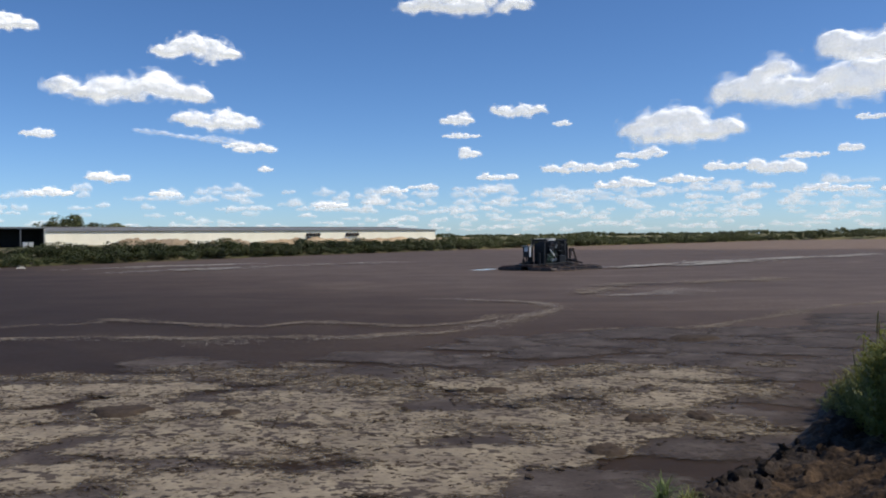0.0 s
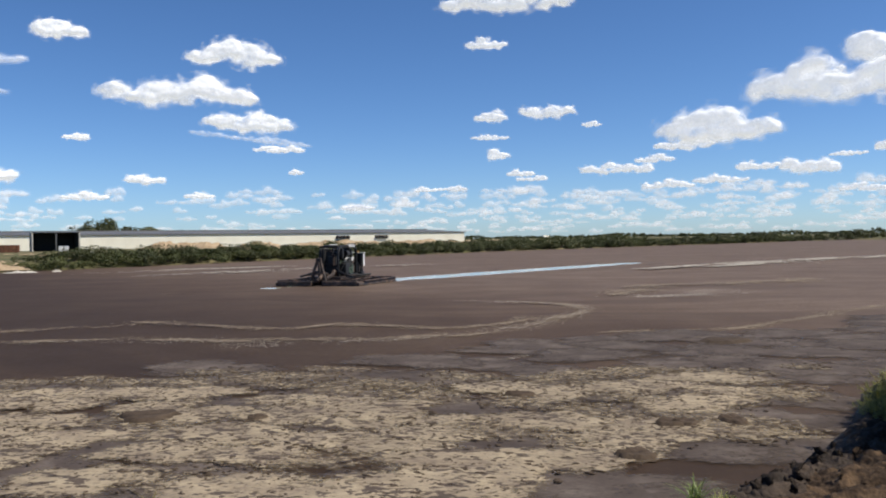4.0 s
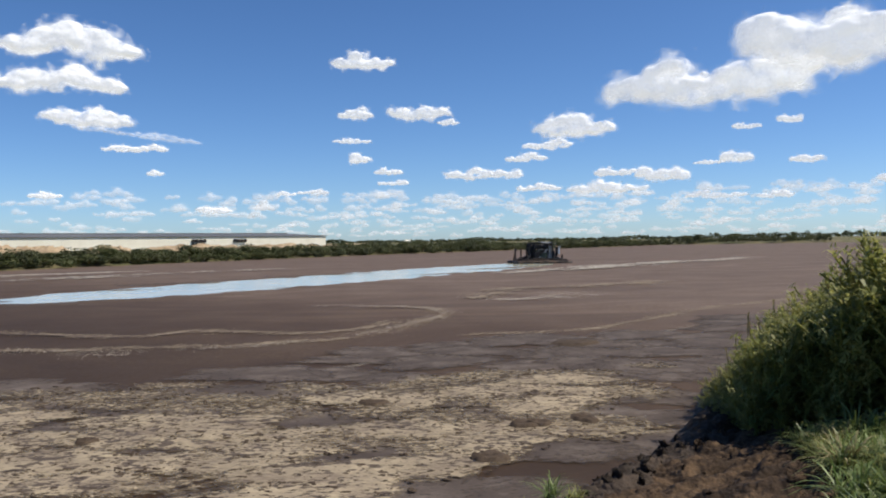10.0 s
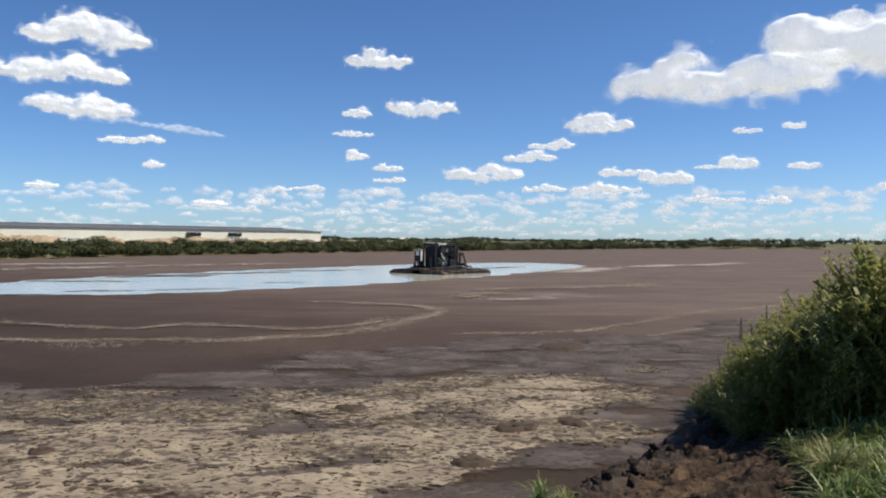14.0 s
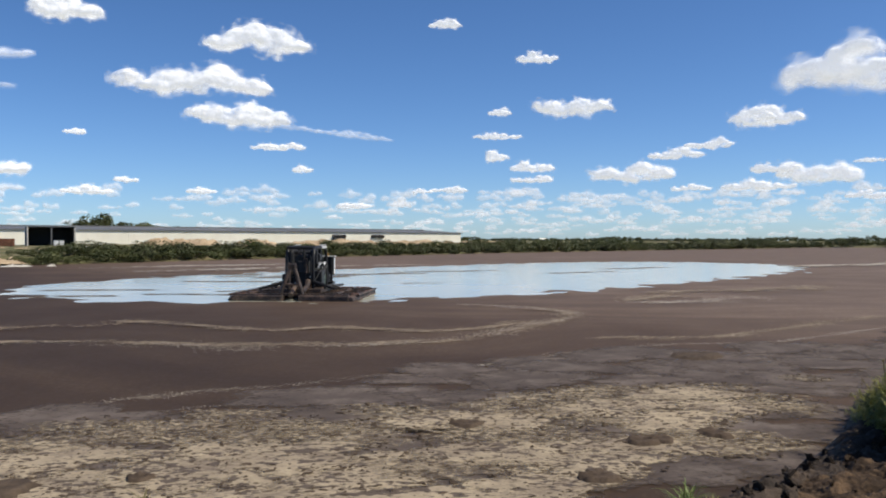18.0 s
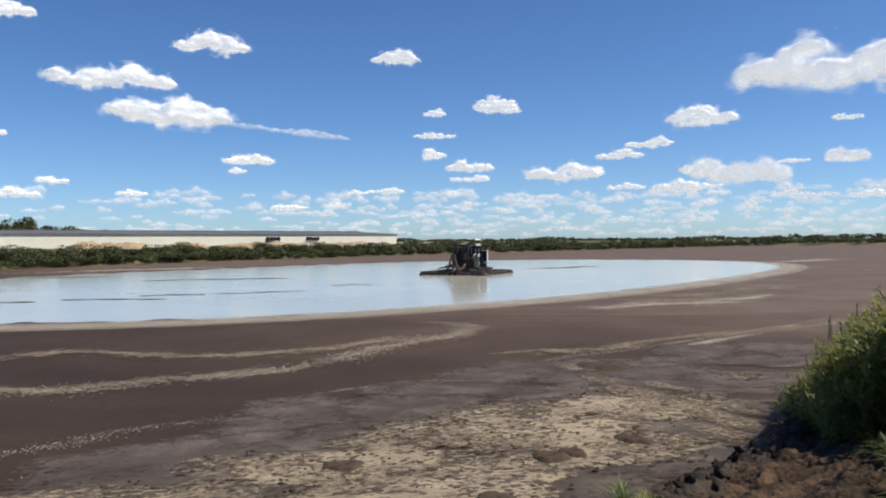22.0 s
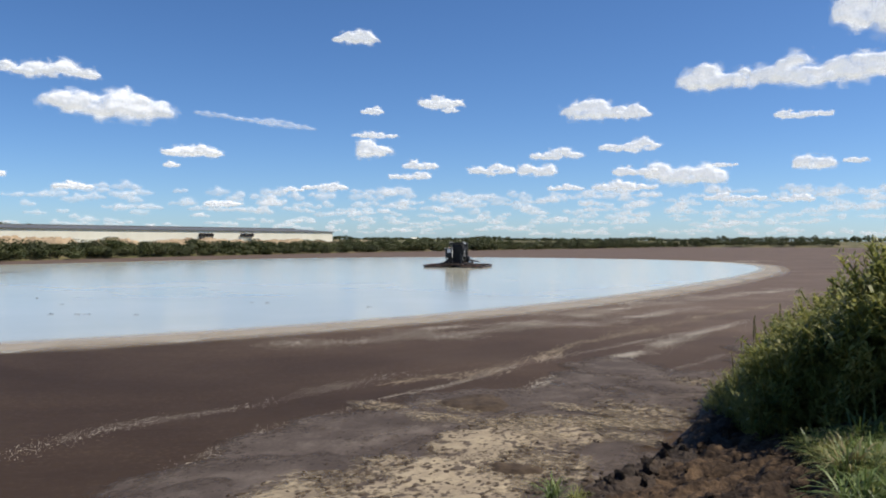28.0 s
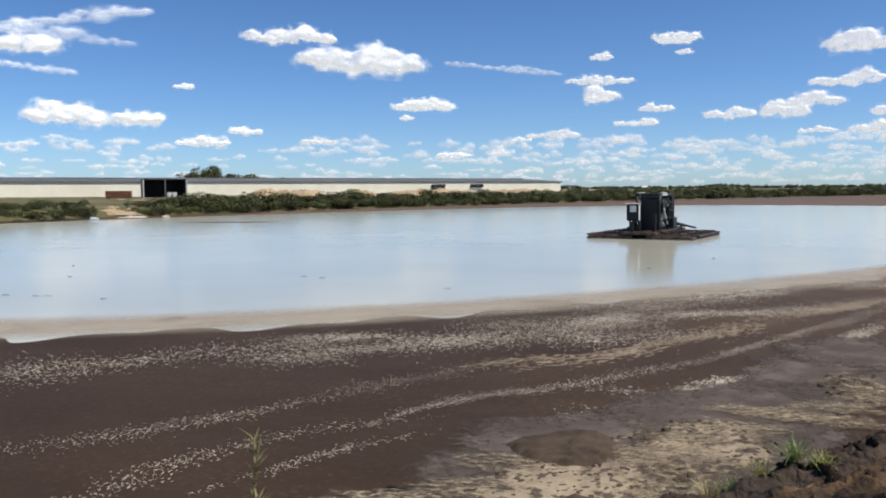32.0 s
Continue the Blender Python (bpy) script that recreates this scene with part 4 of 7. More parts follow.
foam_drift({16: [(-15.1, 21.0), (-12.7, 22.2), (-9.9, 23.7), (-9.4, 24.3), (-7.6, 23.3), (-5.1, 22.1), (-3.8, 23.2), (-2.3, 22.5), (-0.8, 22.1), (0.6, 22.8), (1.4, 23.9), (2.1, 25.3)],
            22: [(-11.4, 16.4), (-8.2, 17.5), (-7.0, 18.3), (-4.8, 17.4), (-3.1, 17.6), (-2.0, 18.2), (-0.9, 19.4), (0.3, 20.4)],
            24: [(-8.6, 14.6), (-5.6, 15.4), (-4.2, 15.5), (-3.1, 16.1), (-2.2, 17.4), (-1.7, 17.9)],
            28: [(-13.1, 11.0), (-11.3, 11.4), (-9.3, 12.0), (-7.7, 12.6)],
            32: [(-10.0, 5.3), (-9.0, 5.7), (-7.5, 6.4), (-6.3, 6.9)]}, 0.6, 14, skin=True, small=0.022, big=0.07)
foam_drift({16: [(5.6, 33.3), (6.4, 32.6), (7.7, 32.7), (8.8, 33.3), (10.0, 35.8), (10.2, 34.0), (11.0, 33.4)],
            22: [(6.6, 28.2), (8.7, 29.7), (11.0, 30.2), (12.5, 31.5), (15.2, 34.5)]}, 1.4, 16, small=0.03, big=0.12)
foam_drift({22: [(6.6, 28.2), (8.7, 29.7), (11.0, 30.2), (12.5, 31.5), (15.2, 34.5)],
            24: [(5.0, 25.4), (6.6, 26.1), (9.1, 28.0), (10.9, 28.1), (12.7, 29.4), (15.5, 31.1), (18.6, 36.2)],
            28: [(-1.5, 19.1), (-0.0, 19.0), (1.3, 19.4), (3.1, 20.5), (5.3, 22.3), (7.1, 23.0), (7.9, 24.7), (9.0, 24.6), (9.7, 25.5), (13.0, 28.8)],
            32: [(-7.4, 10.1), (-6.6, 10.1), (-5.5, 10.9), (-3.2, 11.6), (-1.7, 12.5), (-0.0, 13.2), (1.3, 14.1), (1.8, 15.3), (2.7, 16.1), (4.4, 16.8), (6.6, 18.7)]}, 1.2, 60, show=20, small=0.012, big=0.054)
foam_drift({24: [(5.5, 25.3), (8.1, 28.2), (12.5, 31.6), (18.4, 36.2), (25.6, 42.8)],
            28: [(1.4, 20.6), (4.7, 23.2), (8.2, 26.7), (12.5, 30.1), (21.9, 38.9)],
            32: [(-4.3, 12.2), (-1.8, 13.2), (-0.0, 14.5), (1.6, 16.5), (4.9, 19.5), (7.5, 21.5)]}, 1.3, 85, show=21, small=0.012, big=0.053)
foam_drift({16: [(5.2, 33.9), (8.2, 39.5), (11.0, 40.6), (14.2, 41.7), (18.3, 44.1)],
            22: [(8.0, 30.7), (10.6, 32.4), (14.6, 36.6), (19.0, 40.6)]}, 1.5, 14, skin=True, small=0.04, big=0.12)
foam_drift({16: [(-4.7, 11.3), (-3.6, 12.2), (-2.1, 12.7), (-0.4, 13.0), (1.3, 13.4), (2.3, 13.7)],
            22: [(-3.9, 8.4), (-3.1, 9.1), (-2.0, 9.6), (-1.4, 10.0), (-0.5, 10.3), (0.3, 10.4)],
            24: [(-2.9, 8.1), (-2.1, 8.5), (-1.1, 9.1), (-0.2, 9.5), (0.8, 9.9)],
            28: [(-1.9, 6.6), (-1.4, 7.4), (-0.5, 7.9), (0.2, 8.5), (0.7, 8.8)],
            32: [(-2.7, 4.0), (-2.4, 4.7), (-1.9, 5.2), (-1.6, 5.7), (-1.2, 5.9)]}, 0.16, 26)
foam_drift({16: [(3.4, 20.4), (7.1, 21.7), (11.7, 26.1), (14.5, 27.9), (18.1, 30.5)],
            24: [(1.8, 15.7), (3.3, 16.6), (6.2, 19.1), (9.6, 20.4), (13.9, 23.8)],
            28: [(0.9, 13.4), (2.5, 14.7), (5.9, 19.0), (11.1, 24.5), (16.8, 29.9)],
            32: [(-0.8, 11.0), (0.4, 11.9), (2.2, 13.7), (3.9, 15.7), (6.4, 18.2)]}, 0.5, 16, skin=True, small=0.02, big=0.06)
foam_drift({28: [(-0.2, 9.8), (0.1, 10.7), (0.6, 11.4), (1.3, 12.1)],
            32: [(-2.7, 6.1), (-2.4, 6.6), (-2.0, 7.2), (-1.5, 7.7)]}, 0.14, 16, show=25)
foam_drift({28: [(3.4, 12.6), (4.5, 13.0), (6.1, 14.7), (8.0, 16.4)],
            32: [(-0.6, 8.0), (0.6, 9.0), (1.8, 9.4), (3.3, 10.7), (4.0, 11.3)]}, 0.22, 20, show=25)
for far_line in ([(13, 61), (24, 72), (34, 80), (48, 92)], [(18, 64), (30, 75), (44, 87)], [(-30, 66), (-24, 72), (-18, 78)], [(-24, 60), (-14, 70), (-6, 80)]):
    foam_drift({t: far_line for t in (0, 6, 9, 13, 16, 19, 22, 25, 28, 32)}, 3.0, 16, step=5.0, small=0.25, big=0.8)

# ---- the agitation boat ----
def B():
    return bmesh.new()


def build_boat():
    """Forward is +x, the waterline z = 0."""
    boat = tagged(new("agitation_boat"), "black floating manure agitator on mud-splashed pontoons", "boat")
    P = lambda name, bm, mat, lab="", par=boat, sm=False: part(name, bm, mat, par, lab, sm)
    L, W = 5.8, 5.3
    for y in (-W / 2 + 0.3, W / 2 - 0.3):
        b = B()
        rod(b, (-L / 2 + 0.45, y, 0.1), (L / 2 - 0.45, y, 0.1), 0.2, n=20)
        rod(b, (L / 2 - 0.45, y, 0.1), (L / 2 - 0.08, y, 0.15), 0.2, 0.09, n=20)
        rod(b, (-L / 2 + 0.08, y, 0.15), (-L / 2 + 0.45, y, 0.1), 0.09, 0.2, n=20)
        pon = P("pontoon", b, MUDDY_BLACK, "mud-caked black steel pontoon", sm=False)
        for k in range(7):
            b = B()
            box(b, (-2.25 + k * 0.75, y, 0.29), (0.07, 0.4, 0.05), 0.012)
            part("clamp", b, RUST if k % 3 == 1 else MUDDY_BLACK, pon)
        b = B()
        rod(b, (-2.3, y + (0.22 if y > 0 else -0.22), 0.3), (2.3, y + (0.22 if y > 0 else -0.22), 0.3), 0.045, n=8)
        part("side_rail", b, MUDDY_BLACK, pon)
    for y in (-0.75, 0.75):
        b = B()
        rod(b, (-2.45, y, 0.06), (2.2, y, 0.06), 0.19, n=16)
        rod(b, (2.2, y, 0.06), (2.5, y, 0.12), 0.19, 0.08, n=16)
        P("inner_pontoon", b, MUDDY_BLACK)
    for x in (-2.3, -1.3, 0.35, 1.6, 2.25):
        b = B()
        box(b, (x, 0, 0.30), (0.16, W - 0.5, 0.10), 0.015)
        P("cross_beam", b, MUDDY_BLACK)
    b = B()
    box(b, (-0.1, 0, 0.42), (3.6, 2.0, 0.15), 0.01)
    P("deck", b, MUDDY_BLACK, "muddy steel deck plate")
    b = B()
    box(b, (2.35, 0, 0.40), (0.9, 1.6, 0.12), 0.01)
    P("front_deck", b, MUDDY_BLACK)
    # engine
    b = B()
    box(b, (0.15, 0, 0.95), (1.25, 0.62, 0.62), 0.05)
    box(b, (0.15, 0, 1.33), (1.15, 0.36, 0.2), 0.04)
    box(b, (0.2, 0, 0.6), (1.0, 0.4, 0.22), 0.03)
    eng = P("engine", b, GREEN_PAINT, "dark green diesel engine block")
    for k in range(6):
        b = B()
        rod(b, (-0.35 + k * 0.2, 0.0, 1.42), (-0.35 + k * 0.2, 0.0, 1.5), 0.06, n=10)
        part("valve_cover", b, STEEL, eng)
    for k in range(5):
        b = B()
        pipe(b, arc([(-0.3 + k * 0.22, -0.3, 1.2), (-0.3 + k * 0.22, -0.52, 1.25), (-0.2 + k * 0.2, -0.55, 1.45), (0.1 + k * 0.1, -0.5, 1.5)]), 0.035)
        part("manifold_pipe", b, STEEL, eng)
    b = B()
    rod(b, (0.78, 0, 0.95), (0.86, 0, 0.95), 0.4, n=24)
    for k in range(6):
        a = k * math.tau / 6
        box(b, (0.9, 0.2 * math.cos(a), 0.95 + 0.2 * math.sin(a)), (0.03, 0.14, 0.2))
    part("cooling_fan", b, RUBBER, eng)
    b = B()
    rod(b, (-0.15, 0.34, 0.72), (0.3, 0.34, 0.72), 0.12, n=14)
    part("oil_filter", b, WHITE_PAINT, eng, "white oil filter")
    # radiator
    b = B()
    box(b, (1.22, 0.1, 1.22), (0.3, 0.8, 1.45), 0.03)
    rad = P("radiator", b, BLACK_PAINT, "tall black radiator housing")
    for k in range(11):
        b = B()
        box(b, (1.385, 0.1, 0.62 + k * 0.12), (0.03, 0.7, 0.05))
        part("grille_slat", b, RUBBER, rad)
    b = B()
    box(b, (1.1, -0.32, 1.2), (0.5, 0.04, 1.3), 0.01)
    part("side_panel", b, STEEL, rad, "bare grey side panel")
    # roof hoop
    for y in (-0.54, 0.54):
        b = B()
        pipe(b, arc([(-1.2, y, 0.45), (-1.2, y, 2.14), (1.35, y, 2.14), (1.35, y, 0.45)], 6), 0.07, 10)
        hoop = P("hoop_frame", b, BLACK_PAINT, "thick black pipe hoop over the engine")
        b = B()
        box(b, (0.6, y, 2.235), (1.0, 0.1, 0.03), 0.008)
        sign = part("name_plate", b, WHITE_PAINT, hoop, "white plate with dark bars along the hoop")
        for x, w in ((0.22, 0.1), (0.36, 0.12), (0.5, 0.1), (0.66, 0.12), (0.82, 0.1), (0.97, 0.08)):
            b = B()
            box(b, (x, y - 0.077 if y < 0 else y + 0.077, 2.145), (w, 0.012, 0.09))
            part("lettering_bar", b, WHITE_PAINT, hoop)
    for x in (-1.2, 0.1, 1.35):
        b = B()
        rod(b, (x, -0.54, 2.13), (x, 0.54, 2.13), 0.06)
        P("hoop_crossbar", b, BLACK_PAINT)
    b = B()
    rod(b, (-0.5, 0.3, 1.85), (0.5, 0.3, 1.85), 0.15, n=18)
    rod(b, (-0.6, 0.3, 1.85), (-0.5, 0.3, 1.85), 0.07, n=12)
    P("muffler", b, MUDDY_BLACK, "sooty muffler under the hoop", sm=False)
    for k, (x, y, z, sx, sy, sz) in enumerate(((-0.95, 0.45, 1.7, 0.22, 0.3, 0.7), (-0.62, -0.45, 1.75, 0.2, 0.3, 0.62), (-0.9, -0.1, 1.35, 0.3, 0.5, 0.5), (0.55, 0.45, 1.5, 0.5, 0.3, 0.45), (0.5, -0.45, 1.35, 0.45, 0.22, 0.3))):
        b = B()
        box(b, (x, y, z), (sx, sy, sz), 0.05)
        rod(b, (x, y, z + sz / 2), (x, y, 2.1), 0.05, n=8)
        P("filter_housing", b, BLACK_PAINT if k % 2 else RUBBER)
    b = B()
    rod(b, (0.1, -0.35, 1.72), (0.55, -0.35, 1.72), 0.19, n=18)
    rod(b, (0.55, -0.35, 1.72), (0.62, -0.35, 1.72), 0.12, n=18)
    P("air_cleaner", b, BLACK_PAINT)
    # braces and hoses
    for y in (-0.6, 0.6):
        b = B()
        rod(b, (-0.15, y, 0.55), (0.75, y, 1.5), 0.045, n=8)
        P("brace", b, WHITE_PAINT, "bright diagonal brace")
    for k in range(9):
        r = random.Random(70 + k)
        x0, x1, s = r.uniform(-1.0, 0.3), r.uniform(-0.6, 1.0), r.choice((-1, 1))
        b = B()
        pipe(b, arc([(x0, s * 0.5, r.uniform(0.6, 1.0)), (x0 + 0.2, s * 0.75, r.uniform(0.9, 1.5)), (x1 - 0.1, s * 0.72, r.uniform(0.8, 1.6)), (x1, s * 0.45, r.uniform(0.6, 1.3))]), 0.03, 7)
        P("hose", b, RUBBER)
    for k in range(16):
        r = random.Random(140 + k)
        x, y, z = r.uniform(-1.0, 0.95), r.choice((-1, 1)) * r.uniform(0.42, 0.62), r.uniform(0.6, 1.95)
        b = B()
        if k % 3:
            rod(b, (x, y, z), (x + r.uniform(-0.18, 0.18), y, z + r.uniform(-0.1, 0.25)), r.uniform(0.03, 0.06), n=8)
        else:
            box(b, (x, y, z), (r.uniform(0.1, 0.22), 0.08, r.uniform(0.08, 0.18)), 0.015)
        P("fitting", b, (STEEL, GREEN_PAINT, WHITE_PAINT, STEEL)[k % 4])
    b = B()
    rod(b, (0.35, -0.6, 0.85), (0.35, -0.66, 0.85), 0.32, n=24)
    rod(b, (0.35, -0.66, 0.85), (0.35, -0.68, 0.85), 0.1, n=14)
    P("belt_wheel", b, GREEN_PAINT, "dark green belt wheel")
    for k, (x, y, z, sx, sy, sz) in enumerate(((-0.72, 0.1, 1.2, 0.42, 0.9, 1.3), (-0.2, 0.05, 1.75, 0.7, 0.8, 0.5), (0.75, 0.0, 1.6, 0.4, 0.85, 0.9))):
        b = B()
        box(b, (x, y, z), (sx, sy, sz), 0.06)
        for j in range(4):
            rod(b, (x - sx / 2 + 0.1 * j, y - sy / 2 - 0.03, z - sz * 0.4), (x - sx / 2 + 0.1 * j, y - sy / 2 - 0.03, z + sz * 0.4), 0.03, n=6)
            rod(b, (x - sx / 2 + 0.1 * j, y + sy / 2 + 0.03, z - sz * 0.4), (x - sx / 2 + 0.1 * j, y + sy / 2 + 0.03, z + sz * 0.4), 0.03, n=6)
        P("machine_housing", b, RUBBER if k % 2 else BLACK_PAINT, "black machine housing with ribs of piping")
    # pump behind the engine
    b = B()
    rod(b, (-0.95, 0.0, 0.95), (-0.62, 0.0, 0.95), 0.42, n=22)
    rod(b, (-0.98, 0.0, 0.95), (-0.95, 0.0, 0.95), 0.2, n=16)
    pump = P("pump", b, BLACK_PAINT, "round black pump casing")
    b = B()
    for k in range(8):
        a = k * math.tau / 8
        rod(b, (-1.0, 0.36 * math.cos(a), 0.95 + 0.36 * math.sin(a)), (-0.94, 0.36 * math.cos(a), 0.95 + 0.36 * math.sin(a)), 0.03, n=6)
    part("bolt", b, STEEL, pump)
    b = B()
    pipe(b, arc([(-0.7, 0.3, 1.98), (-1.0, 0.42, 1.98), (-1.02, 0.46, 1.0), (-0.9, 0.46, 0.62), (-0.5, 0.3, 0.6)], 6), 0.12, 12)
    P("discharge_pipe", b, BLACK_PAINT)
    b = B()
    pipe(b, arc([(-1.0, -0.35, 0.62), (-1.35, -0.35, 0.8), (-1.6, -0.4, 0.62), (-2.5, -0.4, 0.42)], 6), 0.11, 12)
    P("suction_pipe", b, MUDDY_BLACK)
    b = B()
    box(b, (-0.45, -0.6, 0.85), (0.5, 0.36, 0.66), 0.04)
    P("hydraulic_tank", b, BLACK_PAINT)
    b = B()
    box(b, (-0.3, 0.72, 0.8), (0.7, 0.34, 0.5), 0.04)
    P("fuel_tank", b, BLACK_PAINT)
    for k in range(4):
        r = random.Random(20 + k)
        b = B()
        x = -1.05 + 0.12 * k
        rod(b, (x, -0.2 + 0.15 * k, 1.1), (x, -0.2 + 0.15 * k, 1.6 + 0.1 * k), 0.07, n=10)
        box(b, (x, -0.2 + 0.15 * k, 1.65 + 0.1 * k), (0.16, 0.14, 0.1), 0.02)
        P("valve_stack", b, BLACK_PAINT if k % 2 else MUDDY_BLACK)
    # control cabinet on a mast at the bow
    mast = B()
    for y in (-0.2, 0.2):
        rod(mast, (1.95, y, 0.45), (1.95, y, 1.7), 0.05)
    box(mast, (1.95, 0, 0.55), (0.4, 0.6, 0.2), 0.03)
    P("cabinet_mast", mast, BLACK_PAINT).location = (-0.22, -0.5, 0.0)
    b = B()
    box(b, (2.14, 0.0, 1.32), (0.24, 0.56, 0.76), 0.025)
    cab = P("control_cabinet", b, BLACK_PAINT, "black control cabinet with white side panels")
    cab.location = (-0.22, -0.5, 0.0)
    b = B()
    box(b, (2.265, 0.0, 1.46), (0.02, 0.38, 0.28), 0.006)
    part("display", b, DARK_GLASS, cab)
    b = B()
    box(b, (2.272, 0.03, 1.5), (0.014, 0.3, 0.3), 0.004)
    part("front_plate", b, WHITE_PAINT, cab, "white plate on the cabinet's front")
    b = B()
    box(b, (2.15, 0.0, 1.74), (0.36, 0.66, 0.03), 0.01)
    part("hood", b, WHITE_PAINT, cab)
    for y in (-0.315, 0.315):
        b = B()
        box(b, (2.14, y * 0.91, 1.32), (0.2, 0.02, 0.7), 0.005)
        part("side_panel", b, WHITE_PAINT, cab, "white side panel")
    for k, (x, y, h) in enumerate(((1.75, 0.45, 1.2), (1.7, -0.5, 1.05), (2.35, -0.45, 0.8))):
        b = B()
        rod(b, (x, y, 0.45), (x, y, h), 0.1, n=12)
        rod(b, (x, y, h), (x, y, h + 0.12), 0.06, n=10)
        P("hydraulic_motor", b, BLACK_PAINT)
    b = B()
    rod(b, (1.95, 0.25, 1.7), (1.95, 0.25, 2.3), 0.012, n=6)
    P("antenna", b, STEEL).location = (-0.22, -0.5, 0.0)
    b = B()
    rod(b, (1.95, 0, 1.75), (1.95, 0, 1.85), 0.05, n=12)
    P("beacon_lamp", b, shader("amber_beacon", [(0.3, (0.5, 0.2, 0.03)), (0.7, (0.6, 0.28, 0.05))], rough=0.3, bump=0)).location = (-0.22, -0.5, 0.0)
    # stern: A-frame, post, nozzle
    b = B()
    for y in (-1, 1):
        rod(b, (-2.62, y * 0.48, 0.2), (-2.5, y * 0.08, 1.42), 0.075)
    box(b, (-2.5, 0, 1.44), (0.18, 0.32, 0.18), 0.04)
    rod(b, (-2.56, -0.3, 0.72), (-2.56, 0.3, 0.72), 0.045)
    P("stern_a_frame", b, MUDDY_BLACK, "muddy A-shaped lifting frame")
    for y in (-1, 1):
        b = B()
        rod(b, (-1.25, y * 0.6, 0.75), (-1.7, y * 1.55, 0.5), 0.05)
        rod(b, (-1.25, y * 0.6, 0.75), (-1.5, y * 1.1, 0.61), 0.08)
        P("hydraulic_cylinder", b, BLACK_PAINT)
    b = B()
    rod(b, (-1.84, 0.3, 0.4), (-1.84, 0.3, 1.55), 0.075, n=12)
    rod(b, (-1.84, 0.3, 1.1), (-1.84, 0.3, 1.5), 0.1, n=12)
    P("jet_post", b, MUDDY_BLACK)
    b = B()
    pipe(b, arc([(-1.5, 0.0, 0.6), (-1.95, 0.0, 0.66), (-2.4, 0.0, 0.45), (-2.75, 0.0, 0.3)], 5), 0.1, 12)
    P("rear_nozzle", b, MUDDY_BLACK, "mud-brown rear nozzle")
    for x, name in ((-L / 2 + 0.25, "stern_float"), (L / 2 - 0.3, "bow_float")):
        for y in (-1, 1):
            b = B()
            box(b, (x, y * 1.3, 0.16), (0.42, 2.0, 0.3), 0.06)
            fl_ = P(name, b, MUDDY_BLACK, "mud-caked box float across the end")
            b = B()
            box(b, (x, y * 1.3, 0.33), (0.1, 1.9, 0.05), 0.01)
            part("edge_strip", b, RUST if x > 0 else MUDDY_BLACK, fl_)
    for y in (-1, 1):
        for x in (-1.7, 0.0, 1.7):
            b = B()
            box(b, (x, y * 1.75, 0.36), (1.3, 0.1, 0.06), 0.01)
            P("deck_rail", b, MUDDY_BLACK)
        b = B()
        pipe(b, arc([(-1.2, y * 1.0, 0.5), (-0.4, y * 1.15, 0.62), (0.6, y * 1.05, 0.5), (1.9, y * 1.2, 0.5), (2.3, y * 0.9, 0.45)]), 0.05, 8)
        P("deck_hose", b, RUBBER)
    return boat


boat = build_boat()


